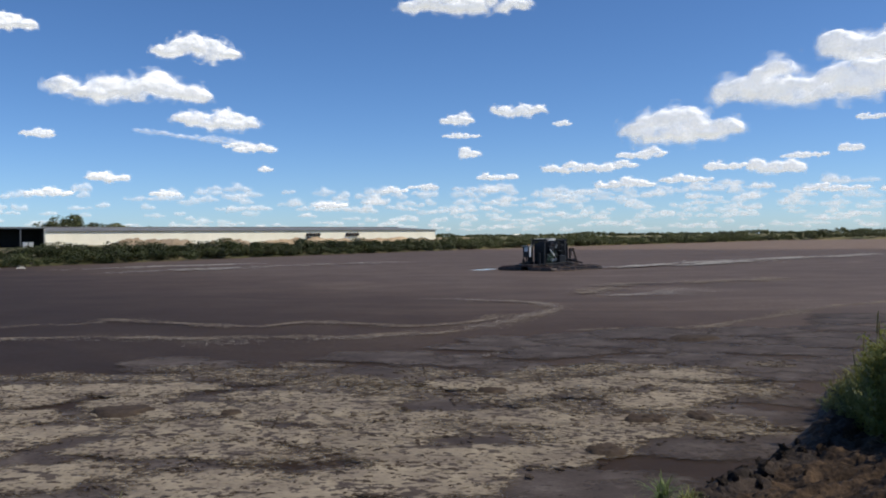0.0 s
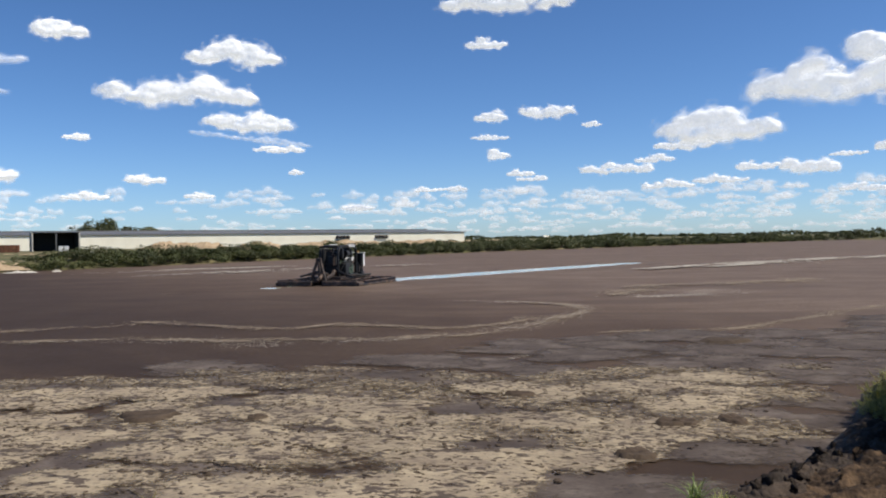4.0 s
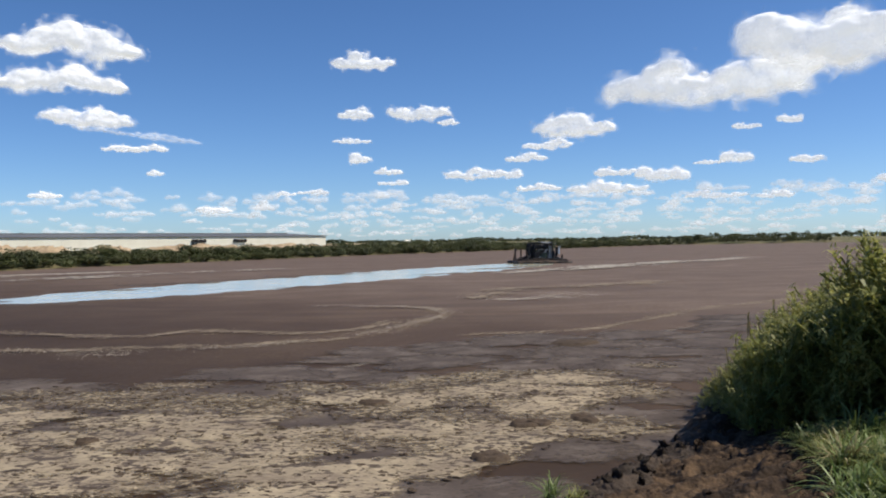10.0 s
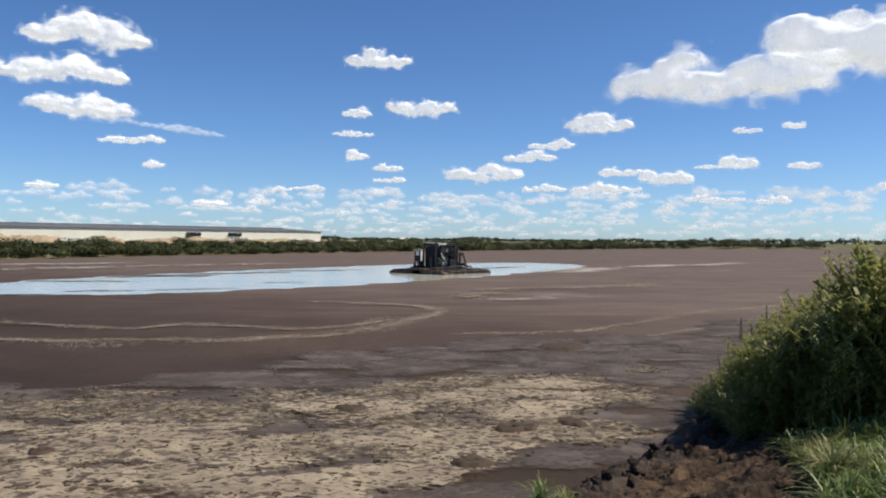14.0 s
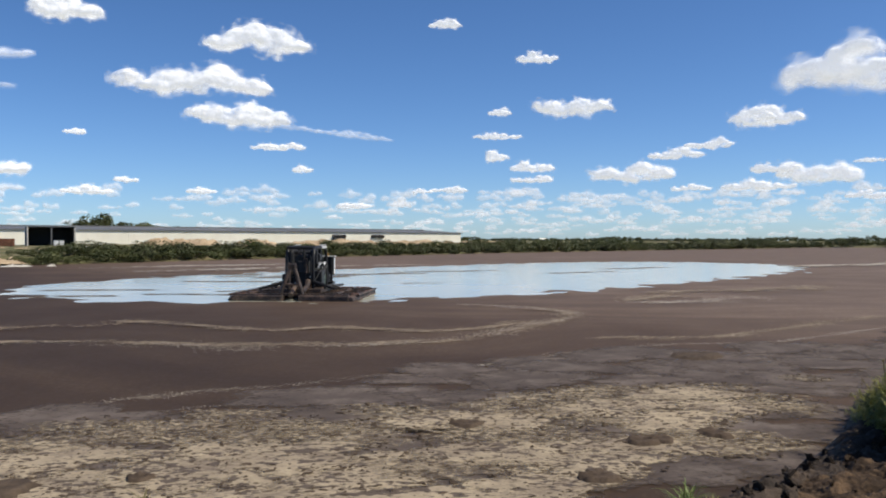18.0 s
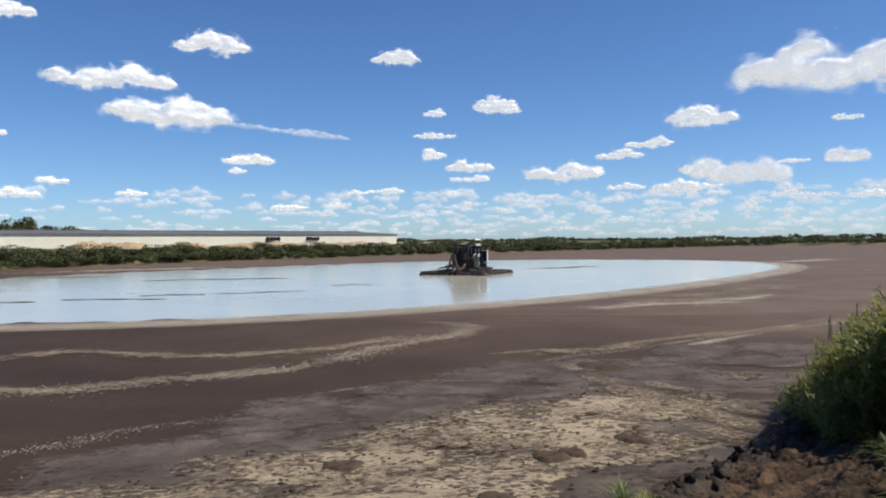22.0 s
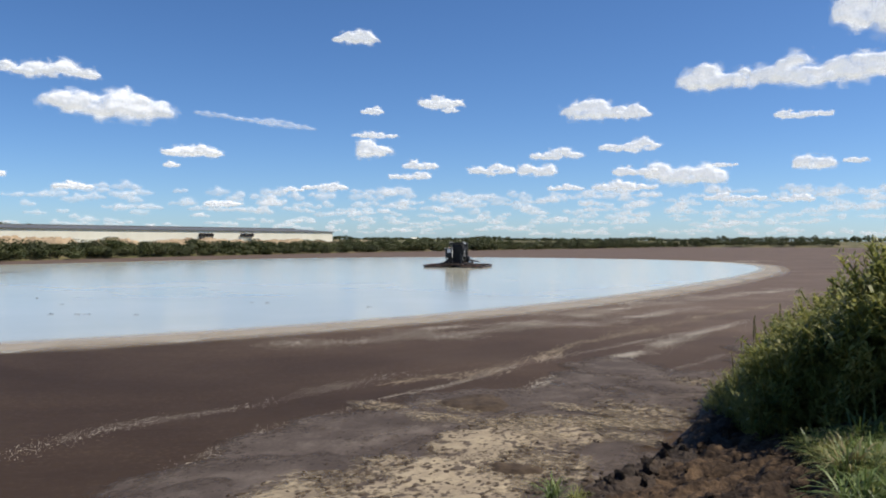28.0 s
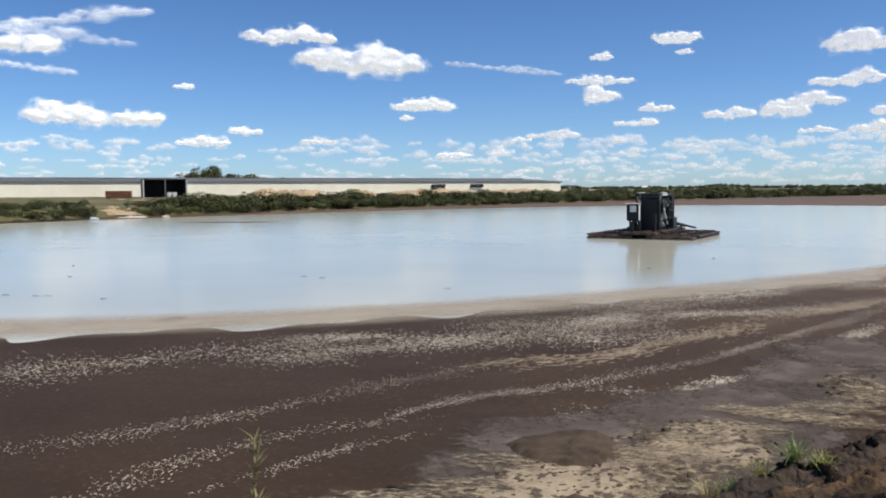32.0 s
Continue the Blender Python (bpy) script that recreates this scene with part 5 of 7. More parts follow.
# ---- far bank: barn, shed, piles ----
def build_barn():
    """A long low barn; its near wall runs from a to b."""
    a, b_ = Vector((-140, 98, 0)), Vector((-2, 225, 0))
    d = (b_ - a)
    L = d.length
    barn = tagged(new("barn"), "very long low cream barn with a grey sheet roof", "barn")
    barn.matrix_world = pose(a.x, a.y, 1.1, 0, 0, math.degrees(math.atan2(d.y, d.x)))
    eave, ridge, depth = 2.95, 3.7, 32.0
    b = B()
    box(b, (L / 2, 0.1, eave / 2), (L, 0.2, eave))
    wall = part("wall", b, WHITE_STEEL, barn)
    b = B()
    box(b, (L / 2, depth - 0.1, eave / 2), (L, 0.2, eave))
    part("wall", b, WHITE_STEEL, barn)
    for x in (0.1, L - 0.1):
        b = B()
        vs = [b.verts.new(p) for p in ((x - 0.1, 0.2, 0), (x - 0.1, depth - 0.2, 0), (x - 0.1, depth - 0.2, eave), (x - 0.1, depth / 2, ridge - 0.1), (x - 0.1, 0.2, eave))]
        f = b.faces.new(vs)
        r = bmesh.ops.extrude_face_region(b, geom=[f])
        bmesh.ops.translate(b, verts=[g for g in r["geom"] if isinstance(g, bmesh.types.BMVert)], vec=(0.2, 0, 0))
        part("gable_wall", b, WHITE_STEEL, barn)
    for s in (0, 1):
        b = B()
        y0, y1 = (-0.2, depth / 2) if s == 0 else (depth / 2, depth + 0.2)
        z0, z1 = (eave - 0.03, ridge) if s == 0 else (ridge, eave - 0.03)
        vs = [b.verts.new(p) for p in ((-0.5, y0, z0), (L + 0.5, y0, z0), (L + 0.5, y1, z1), (-0.5, y1, z1), (-0.5, y0, z0 + 0.14), (L + 0.5, y0, z0 + 0.14), (L + 0.5, y1, z1 + 0.14), (-0.5, y1, z1 + 0.14))]
        for f in ((0, 3, 2, 1), (4, 5, 6, 7), (0, 1, 5, 4), (1, 2, 6, 5), (2, 3, 7, 6), (3, 0, 4, 7)):
            b.faces.new([vs[k] for k in f])
        roof = part("roof", b, ROOF_GREY, barn)
    b = B()
    box(b, (L / 2, -0.22, eave - 0.02), (L + 1, 0.06, 0.12))
    part("eave_trim", b, ROOF_GREY, barn)
    b = B()
    box(b, (L / 2, depth / 2, ridge + 0.22), (L, 0.9, 0.22))
    part("ridge_vent", b, ROOF_GREY, barn)
    for k in range(int(L / 6)):
        b = B()
        box(b, (3 + k * 6, -0.005, eave / 2 - 0.05), (0.06, 0.02, eave - 0.15))
        part("wall_batten", b, WHITE_STEEL, wall)
    # ventilation fans at two places along the wall
    u = d.normalized()
    for az, rows in ((-8.75, 2), (-6.15, 1)):
        t = math.tan(radians(az))
        s = (a.x - t * a.y) / (t * u.y - u.x)
        for row in range(rows):
            for k in range(4):
                fan_ = tagged(new("fan"), "", "")
                fan_.parent, fan_.location = barn, (s - 1.5 + k * 0.98, -0.25, 1.95 - row * 0.85)
                sz = 0.43 if row == 0 else 0.33
                b = B()
                rod(b, (0, 0.22, 0), (0, -0.15, 0), sz, n=20, caps=True)
                part("shroud", b, BLACK_PAINT, fan_)
                for j in range(5):
                    w = j * math.tau / 5
                    b = B()
                    box(b, (math.cos(w) * sz * 0.5, -0.17, math.sin(w) * sz * 0.5), (sz * 0.3, 0.02, sz * 0.3))
                    part("blade", b, MUDDY_BLACK, fan_)
    return barn


build_barn()


def build_shed():
    shed = tagged(new("open_shed"), "open-fronted shed with grey frame and dark inside", "shed")
    p = polar(-26.6, 142)
    shed.matrix_world = pose(p.x, p.y, 1.2, 0, 0, 26.6 + 4)
    w, h, dp = 6.6, 2.95, 7.0
    for x in (-w / 2, w / 2):
        b = B()
        box(b, (x, dp / 2, h / 2), (0.14, dp, h))
        part("side_wall", b, ROOF_GREY, shed)
    # The black back wall puts the open shed's inner shade into its colour.
    b = B()
    box(b, (0, dp, h / 2), (w, 0.14, h))
    part("back_wall", b, BLACK_PAINT, shed)
    b = B()
    box(b, (0, dp / 2, h + 0.06), (w + 0.3, dp + 0.4, 0.14), 0.02)
    part("roof", b, STEEL, shed, "pale metal roof edge")
    for x in (-w / 2 + 0.02, 0, w / 2 - 0.02):
        b = B()
        box(b, (x, -0.1, h / 2), (0.2, 0.18, h), 0.02)
        part("post", b, CONCRETE if x else ROOF_GREY, shed)
    for x in (0.7, 1.5):
        b = B()
        box(b, (x, 1.2, 0.45), (0.7, 0.8, 0.9), 0.08)
        tank = link("tote_tank", b, WHITE_PAINT)
        tank.matrix_world = shed.matrix_world.copy()
        tagged(tank, "white plastic tote standing in the open shed", "tank", "totes in the shed")
    return shed


build_shed()


def mound(name, az, dist, w, h, deep, seed, material, label, cat, z=0.9, group=""):
    """A heap with slipped faces."""
    r = random.Random(seed)
    n, m = 70, 26
    vs, fs = [], []
    for j in range(m):
        for i in range(n):
            x, y = (i / (n - 1) - 0.5) * 2, (j / (m - 1) - 0.5) * 2
            e = max(0.0, 1 - abs(x) ** 2.6) * max(0.0, 1 - abs(y) ** 2.2)
            k = h * e ** 0.6 * (0.72 + 0.38 * fbm((x * 3.5 + seed, y * 2, seed))) + 0.12 * e * fbm((x * 18, y * 8, seed + 5))
            vs.append((x * w / 2, y * deep / 2, k - 0.25))
    for j in range(m - 1):
        for i in range(n - 1):
            a = j * n + i
            fs.append((a, a + 1, a + n + 1, a + n))
    o = raw(name, vs, fs, material, smooth=True)
    p = polar(az, dist)
    o.matrix_world = pose(p.x, p.y, z, 0, 0, -az)
    return tagged(o, label, cat, group)


G = "sand heaps by the barn"
mound("sand_mound", -18.9, 128, 13.6, 2.2, 8, 1, SAND, "pale tan sand heap with slipped faces beside the barn", "sand heap", 0.95, G)
mound("sand_mound", -14.2, 133, 8, 1.7, 6, 2, SAND, "low tan sand heap with weeds in front", "sand heap", 1.0, G)
mound("sand_mound", -9.0, 150, 19, 1.75, 6, 3, SAND, "long low tan sand heap under the barn wall", "sand heap", 1.1, G)
mound("sand_mound", -3.4, 172, 18, 1.5, 7, 4, SAND, "long low tan sand heap under the barn wall", "sand heap", 1.2, G)
mound("sand_mound", 1.1, 185, 15, 1.35, 7, 5, SAND, "low tan sand heap at the barn's end", "sand heap", 1.2, G)
mound("earth_ramp", -30.2, 86, 6.5, 0.75, 9, 6, SAND, "bare pale earth ramp down to the lagoon", "earth ramp", 0.4)
mound("earth_ramp", -29.0, 112, 13, 0.45, 12, 7, SAND, "bare pale yard earth before the shed", "earth ramp", 1.1)
mound("rubble_heap", -28.6, 79, 3.4, 0.36, 1.4, 8, CONCRETE, "pale broken rubble at the water's edge", "rubble", 0.05)
mound("tarp", -30.9, 76, 0.9, 0.36, 0.6, 9, TARP, "crumpled pale blue tarp on the bank", "tarp", 0.1)
mound("tarp", -26.6, 79, 0.9, 0.34, 0.6, 10, CONCRETE, "crumpled whitish sheet on the bank", "tarp", 0.1)
mound("rubble_heap", -24.9, 120, 5, 0.6, 2, 11, CONCRETE, "pale rubble in the grass before the shed", "rubble", 1.15)


def build_bin():
    o = tagged(new("scrap_container"), "rusty red open scrap container in the yard", "container")
    p = polar(-29.4, 128)
    o.matrix_world = pose(p.x, p.y, 1.2, 0, 0, 25)
    b = B()
    box(b, (0, 0, 0.65), (3.4, 1.8, 1.0), 0.04)
    part("body", b, RUST, o)
    for k in range(6):
        b = B()
        box(b, (-1.5 + k * 0.6, -0.93, 0.65), (0.1, 0.06, 0.95))
        part("rib", b, RUST, o)
    for x in (-1.3, 1.3):
        b = B()
        box(b, (x, 0, 0.08), (0.3, 1.7, 0.2))
        part("skid", b, MUDDY_BLACK, o)


build_bin()


# ---- plants ----
def leaf_cloud(count, seed, size, rx, rz, zc, lump=4, flat=0.0):
    """Many small bent leaves filling lumps of a crown; returns verts and faces."""
    r = np.random.default_rng(seed)
    lumps = np.stack([r.normal(0, 0.42, lump) * rx, r.normal(0, 0.42, lump) * rx, zc + r.uniform(-0.45, 0.45, lump) * rz], -1)
    rad = r.uniform(0.42, 0.72, lump) * min(rx, rz) * 1.15
    k = r.integers(0, lump, count)
    d = r.normal(size=(count, 3))
    d /= np.linalg.norm(d, axis=1)[:, None]
    c = lumps[k] + d * (rad[k] * r.uniform(0.55, 1.08, count) ** 0.5)[:, None] * [1, 1, 0.85]
    c[:, 2] = np.maximum(c[:, 2], 0.05)
    n = d + r.normal(0, 0.55, (count, 3)) + [0, 0, 0.35]
    n /= np.linalg.norm(n, axis=1)[:, None]
    t = np.cross(n, r.normal(size=(count, 3)))
    t /= np.linalg.norm(t, axis=1)[:, None]
    w = np.cross(n, t)
    s = (size * r.uniform(0.6, 1.4, count))[:, None]
    vs = np.stack([c - t * s, c + w * s * 0.42 + n * s * 0.1, c + t * s - n * s * 0.2, c - w * s * 0.42 + n * s * 0.1], 1).reshape(-1, 3)
    fs = np.arange(count * 4).reshape(-1, 4)
    return vs, fs


def shrub_kind(seed, wide, tall, count, size):
    s = new("shrub")
    b = B()
    r = random.Random(seed)
    for k in range(5):
        a = r.uniform(0, 6.28)
        top = (math.cos(a) * wide * r.uniform(0.2, 0.6), math.sin(a) * wide * r.uniform(0.2, 0.6), tall * r.uniform(0.5, 0.8))
        pipe(b, [(math.cos(a) * 0.08, math.sin(a) * 0.08, -0.2), (top[0] * 0.4, top[1] * 0.4, top[2] * 0.5), top], 0.03, 5)
    part("stem", b, BARK, s)
    vs, fs = leaf_cloud(count, seed, size, wide, tall * 0.6, tall * 0.5, 9)
    raw("crown", vs, fs, LEAF, s)
    return tagged(s, "dense dark green shrub on the lagoon's far bank", "shrub", "shrubs along the far bank")


kinds = [shrub_kind(200 + k, w, h, 1300, 0.13) for k, (w, h) in enumerate(((1.7, 1.75), (2.1, 1.55), (1.5, 2.0), (2.4, 1.4), (1.8, 1.25)))]
pr = random.Random(8)
bank = [(-62, 20), (-45, 58), (-40, 71), (-33, 84), (-26, 98), (-15, 117), (6, 149), (40, 190), (80, 236), (108, 272), (180, 288)]
for (ax, ay), (bx, by) in zip(bank, bank[1:]):
    L_ = math.hypot(bx - ax, by - ay)
    ux, uy = (bx - ax) / L_, (by - ay) / L_
    s_ = 0.0
    while s_ < L_:
        for rowk in range(2):
            x, y = ax + ux * s_ - uy * (0.5 + rowk * 2.2 + pr.uniform(-0.4, 0.8)), ay + uy * s_ + ux * (0.5 + rowk * 2.2 + pr.uniform(-0.4, 0.8))
            az, dist = math.degrees(math.atan2(x, y)), math.hypot(x, y)
            if az < -39 or (-31.6 < az < -28.4 and dist < 92) or (rowk and dist > 200):
                continue
            k = pr.randrange(len(kinds))
            g = pr.uniform(0.8, 1.15) * (1.0 if rowk == 0 else 1.08) * (1.25 if dist > 200 else 1.0) * (0.75 if az < -24.5 else 1.0)
            z = float(land_height(np.array([x]), np.array([y]))[0]) - 0.05
            m = Matrix.LocRotScale((x, y, z), Euler((0, 0, pr.uniform(0, 6.28))), (g * pr.uniform(0.9, 1.3), g, g * (0.68 + 0.32 * min(1.0, max(0.0, (dist - 120) / 60)))))
            place(kinds[k], m, PLACED)
        s_ += pr.uniform(1.7, 2.5) * (1.0 if ay < 150 else 1.5)


def tree_kind(seed, wide, tall, count):
    t = new("tree")
    r = random.Random(seed)
    b = B()
    rod(b, (0, 0, -0.3), (0, 0, tall * 0.45), tall * 0.028, tall * 0.018, n=8)
    for k in range(6):
        a = k * 1.05 + r.uniform(-0.3, 0.3)
        pipe(b, [(0, 0, tall * 0.35), (math.cos(a) * wide * 0.35, math.sin(a) * wide * 0.35, tall * 0.55), (math.cos(a) * wide * 0.6, math.sin(a) * wide * 0.6, tall * 0.72)], tall * 0.01, 5)
    part("trunk", b, BARK, t)
    vs, fs = leaf_cloud(count, seed, tall * 0.05, wide, tall * 0.42, tall * 0.62, 11)
    raw("crown", vs, fs, LEAF, t)
    return tagged(t, "distant dark green broadleaf tree", "tree", "trees beyond the barn")


tkinds = [tree_kind(300 + k, w, h, 900) for k, (w, h) in enumerate(((5.0, 9.5), (4.2, 8.0), (3.4, 7.0)))]
tree_rows = [(-25.4, 330, 0.75), (-24.9, 325, 0.85), (-24.3, 330, 1.05), (-23.8, 335, 1.12), (-23.1, 330, 1.0), (-22.4, 335, 0.8), (-21.8, 330, 0.82), (-21.2, 335, 0.78),
             (-20.5, 340, 0.85), (-20.0, 335, 0.7), (-19.3, 340, 0.65), (-18.7, 345, 0.55), (-18.2, 345, 0.5), (-16.85, 340, 0.6)]
for az, dist, g in tree_rows:
    k = pr.randrange(3)
    p = polar(az + pr.uniform(-0.1, 0.1), dist)
    m = Matrix.LocRotScale((p.x, p.y, 1.2), Euler((0, 0, pr.uniform(0, 6.28))), (g * 1.15, g * 1.15, g))
    place(tkinds[k], m, PLACED)

# far woods along the horizon, and a far farmhouse
V, F, n0 = [], [], 0
fr = random.Random(12)
for az in np.arange(-60, 62, 0.16):
    dist = fr.uniform(760, 1100)
    g = 2.2 + 2.2 * max(0.0, math.sin(az * 0.9 + 2) * math.sin(az * 0.37 + 1)) + fr.uniform(0, 1.2)
    if 25 < az < 34:
        g *= 1.7
    p = polar(az + fr.uniform(-0.05, 0.05), dist, 1.2)
    vs, fs = leaf_cloud(70, int(az * 100) + 9000, 1.0, fr.uniform(2.5, 4.5), g * 0.55, g * 0.5, 5)
    V.append(vs + np.array(p))
    F.append(fs + n0)
    n0 += len(vs)
woods = raw("far_woods", np.concatenate(V), np.concatenate(F), LEAF)
tagged(woods, "low dark green treeline on the horizon", "woods", kind="stuff")


def build_house():
    h = tagged(new("farmhouse"), "small white farmhouse far across the fields", "house")
    p = polar(5.0, 640)
    h.matrix_world = pose(p.x, p.y, 1.1, 0, 0, 20) @ Matrix.Diagonal((0.6, 0.6, 0.6, 1))
    b = B()
    box(b, (0, 0, 1.3), (8, 6, 2.6))
    part("wall", b, WHITE_PAINT, h)
    b = B()
    vs = [b.verts.new(q_) for q_ in ((-4.3, -3.4, 2.6), (4.3, -3.4, 2.6), (4.3, 3.4, 2.6), (-4.3, 3.4, 2.6), (-4.3, 0, 4.2), (4.3, 0, 4.2))]
    for f in ((0, 1, 5, 4), (2, 3, 4, 5), (0, 4, 3), (1, 2, 5), (0, 3, 2, 1)):
        b.faces.new([vs[k] for k in f])
    part("roof", b, WHITE_STEEL, h)


build_house()


# ---- near bank: soil, weeds, grass ----
def soil_height(x, y):
    d = shore_distance(x, y)
    z = land_height(x, y)
    flat = np.stack([x.ravel(), y.ravel()], -1)
    lump = np.array([0.07 * noise.turbulence(Vector((a * 1.6, b * 1.6, 3.0)), 5, False) + 0.13 * noise.turbulence(Vector((a * 0.9 + b * 0.5, b * 2.6 - a * 1.2, 21.0)), 3, True) + 0.034 * noise.fractal(Vector((a * 7.0, b * 10.0, 9.0)), 0.6, 2.3, 5) for a, b in flat]).reshape(x.shape)
    wheel = (x * 0.45 + y * 1.0) * 2.6 + 0.7 * wavy(x, y, 0.7, 7.0)
    tread = np.sin((x * 1.0 - y * 0.45) * 17)
    rut = -0.17 * np.exp(-((np.mod(wheel, math.tau) - 3.1) / 0.75) ** 2) * (1 + 0.35 * tread)
    return z + (lump + rut * smooth01((d - 0.3) / 0.6) + 0.10) * smooth01((d + 0.06) / 0.3) - 0.12 * smooth01((-d + 0.02) / 0.25)


az = np.radians(np.linspace(4, 46, 460))
rr = np.linspace(5.0, 14.0, 460)
A_, R_ = np.meshgrid(az, rr)
X_, Y_ = np.sin(A_) * R_, np.cos(A_) * R_
Z_ = soil_height(X_, Y_)
idx = np.arange(X_.size).reshape(X_.shape)
dd = shore_distance(X_, Y_)
quads = np.stack([idx[:-1, :-1], idx[:-1, 1:], idx[1:, 1:], idx[1:, :-1]], -1).reshape(-1, 4)[:, ::-1]
keep = (dd.ravel()[quads].max(1) > -0.45)
soil = raw("soil_bank", np.stack([X_, Y_, Z_], -1).reshape(-1, 3), quads[keep], SOIL, smooth=True)
soil.data.materials.append(WETSOIL)
wet = (dd.ravel()[quads[keep]].mean(1) + 0.12 * np.sin(X_.ravel()[quads[keep]].mean(1) * 9)) < 0.58
soil.data.polygons.foreach_set("material_index", wet.astype(np.int32))
tagged(soil, "rutted bare brown soil bank, wet and black at the edge", "soil bank", kind="structure")

# lumps of earth on the bank
lumps = []
for k in range(4):
    b = B()
    bmesh.ops.create_icosphere(b, subdivisions=2, radius=1.0)
    for v_ in b.verts:
        v_.co *= 1 + 1.1 * fbm(v_.co * 2.1 + Vector((k * 9, 0, 0)))
    o = link("earth_clod", b, SOIL if k % 2 else WETSOIL, smooth=True)
    lumps.append(o)
cr = random.Random(31)
for _ in range(340):
    a_, r_ = cr.uniform(7, 36), cr.uniform(6.3, 9.8)
    p = polar(a_, r_)
    d_ = float(shore_distance(np.array([p.x]), np.array([p.y]))[0])
    if not -0.12 < d_ < 2.2 or (d_ > 0.6 and cr.random() < 0.7):
        continue
    z = float(soil_height(np.array([p.x]), np.array([p.y]))[0])
    s = cr.choice((0.012, 0.015, 0.02, 0.03, 0.05, 0.065)) * (0.85 if d_ < 0.45 else 1)
    k = 2 * cr.randrange(2) + (0 if d_ < 0.55 else 1)
    m = Matrix.LocRotScale((p.x, p.y, z + s * 0.15), Euler((cr.uniform(0, 6), cr.uniform(0, 6), cr.uniform(0, 6))), (s, s * 0.8, s * 0.45))
    place(lumps[k], m, PLACED)
for o in lumps:
    tagged(o, "crumbly clod of dark earth on the bank", "earth clod", "clods on the near bank")
for o in list(scene.objects):
    if o.name.startswith("earth_clod"):
        tagged(o, "crumbly clod of dark earth on the bank", "earth clod", "clods on the near bank")


def blade(vs, fs, root, tip, width, bend, up=Vector((0, 0, 1)), n=4):
    """A narrow bent leaf from root to tip."""
    root, tip = Vector(root), Vector(tip)
    d = tip - root
    side = d.cross(up)
    side = side.normalized() if side.length > 1e-5 else Vector((1, 0, 0))
    b0 = len(vs)
    for k in range(n + 1):
        f = k / n
        c = root + d * f + Vector((0, 0, bend * 4 * f * (1 - f)))
        w = width * (0.35 + 1.3 * f) * (1 - f) * 1.6 + 0.0008
        vs += [tuple(c - side * w), tuple(c + side * w)]
    for k in range(n):
        a = b0 + 2 * k
        fs.append((a, a + 1, a + 3, a + 2))


def weed_kind(seed, tall, leaves, leaf, material, plume=False):
    r = random.Random(seed)
    w = new("weed")
    lean = Vector((r.uniform(-0.25, 0.25), r.uniform(-0.25, 0.25), 1))
    pts = [Vector((lean.x * tall * f * f, lean.y * tall * f * f, tall * f)) for f in (-0.1, 0.2, 0.45, 0.7, 1.0)]
    b = B()
    pipe(b, pts, 0.008, 5)
    vs, fs = [], []
    for s in range(6):
        twig = B()
        f = r.uniform(0.25, 0.8)
        base = Vector((lean.x * tall * f * f, lean.y * tall * f * f, tall * f))
        a = r.uniform(0, 6.28)
        end = base + Vector((math.cos(a) * 0.22, math.sin(a) * 0.22, 0.25)) * r.uniform(0.6, 1.3)
        pipe(twig, [base, base.lerp(end, 0.5) + Vector((0, 0, 0.03)), end], 0.005, 4)
        part("branch", twig, material, w)
        for _ in range(leaves // 9):
            q_ = base.lerp(end, r.uniform(0.2, 1.0))
            c = r.uniform(0, 6.28)
            l = leaf * r.uniform(0.6, 1.3)
            blade(vs, fs, q_, q_ + Vector((math.cos(c) * l, math.sin(c) * l, r.uniform(-0.4, 0.5) * l)), l * 0.13, 0.02, n=2)
    for _ in range(leaves // 2):
        f = r.uniform(0.12, 1.0)
        base = Vector((lean.x * tall * f * f, lean.y * tall * f * f, tall * f))
        c = r.uniform(0, 6.28)
        l = leaf * r.uniform(0.7, 1.5) * (1.2 - 0.5 * f)
        blade(vs, fs, base, base + Vector((math.cos(c) * l, math.sin(c) * l, r.uniform(-0.2, 0.7) * l)), l * 0.12, 0.025, n=3)
    if plume:
        top = pts[-1]
        for _ in range(26):
            q_ = top + Vector((r.gauss(0, 0.012), r.gauss(0, 0.012), r.uniform(-0.22, 0.06)))
            c = r.uniform(0, 6.28)
            blade(vs, fs, q_, q_ + Vector((math.cos(c) * 0.03, math.sin(c) * 0.03, 0.035)), 0.006, 0.0, n=2)
    part("stem", b, material, w)
    raw("leaves", vs, fs, material, w)
    return tagged(w, "tall green weed with narrow leaves on the near bank", "weed", "weeds on the near bank")


wk = [weed_kind(400 + k, t, n, l, m_, p_) for k, (t, n, l, m_, p_) in enumerate((
    (1.0, 150, 0.10, WEED, False), (0.9, 160, 0.085, WEED, False), (1.1, 130, 0.10, WEED, True), (0.8, 170, 0.08, WEED, False), (1.0, 130, 0.11, GRASS, True), (1.0, 30, 0.09, DRY, True)))]
wr = random.Random(55)
thicket_v, thicket_f, thicket_n, standing = [], [], 0, 0
proto_mesh = []
for w in wk:
    V_, F_, o_ = [], [], 0
    for c in w.children:
        co = np.empty(len(c.data.vertices) * 3)
        c.data.vertices.foreach_get("co", co)
        V_.append(co.reshape(-1, 3))
        F_ += [[i_ + o_ for i_ in f.vertices] for f in c.data.polygons]
        o_ += len(c.data.vertices)
    proto_mesh.append((np.concatenate(V_), F_))
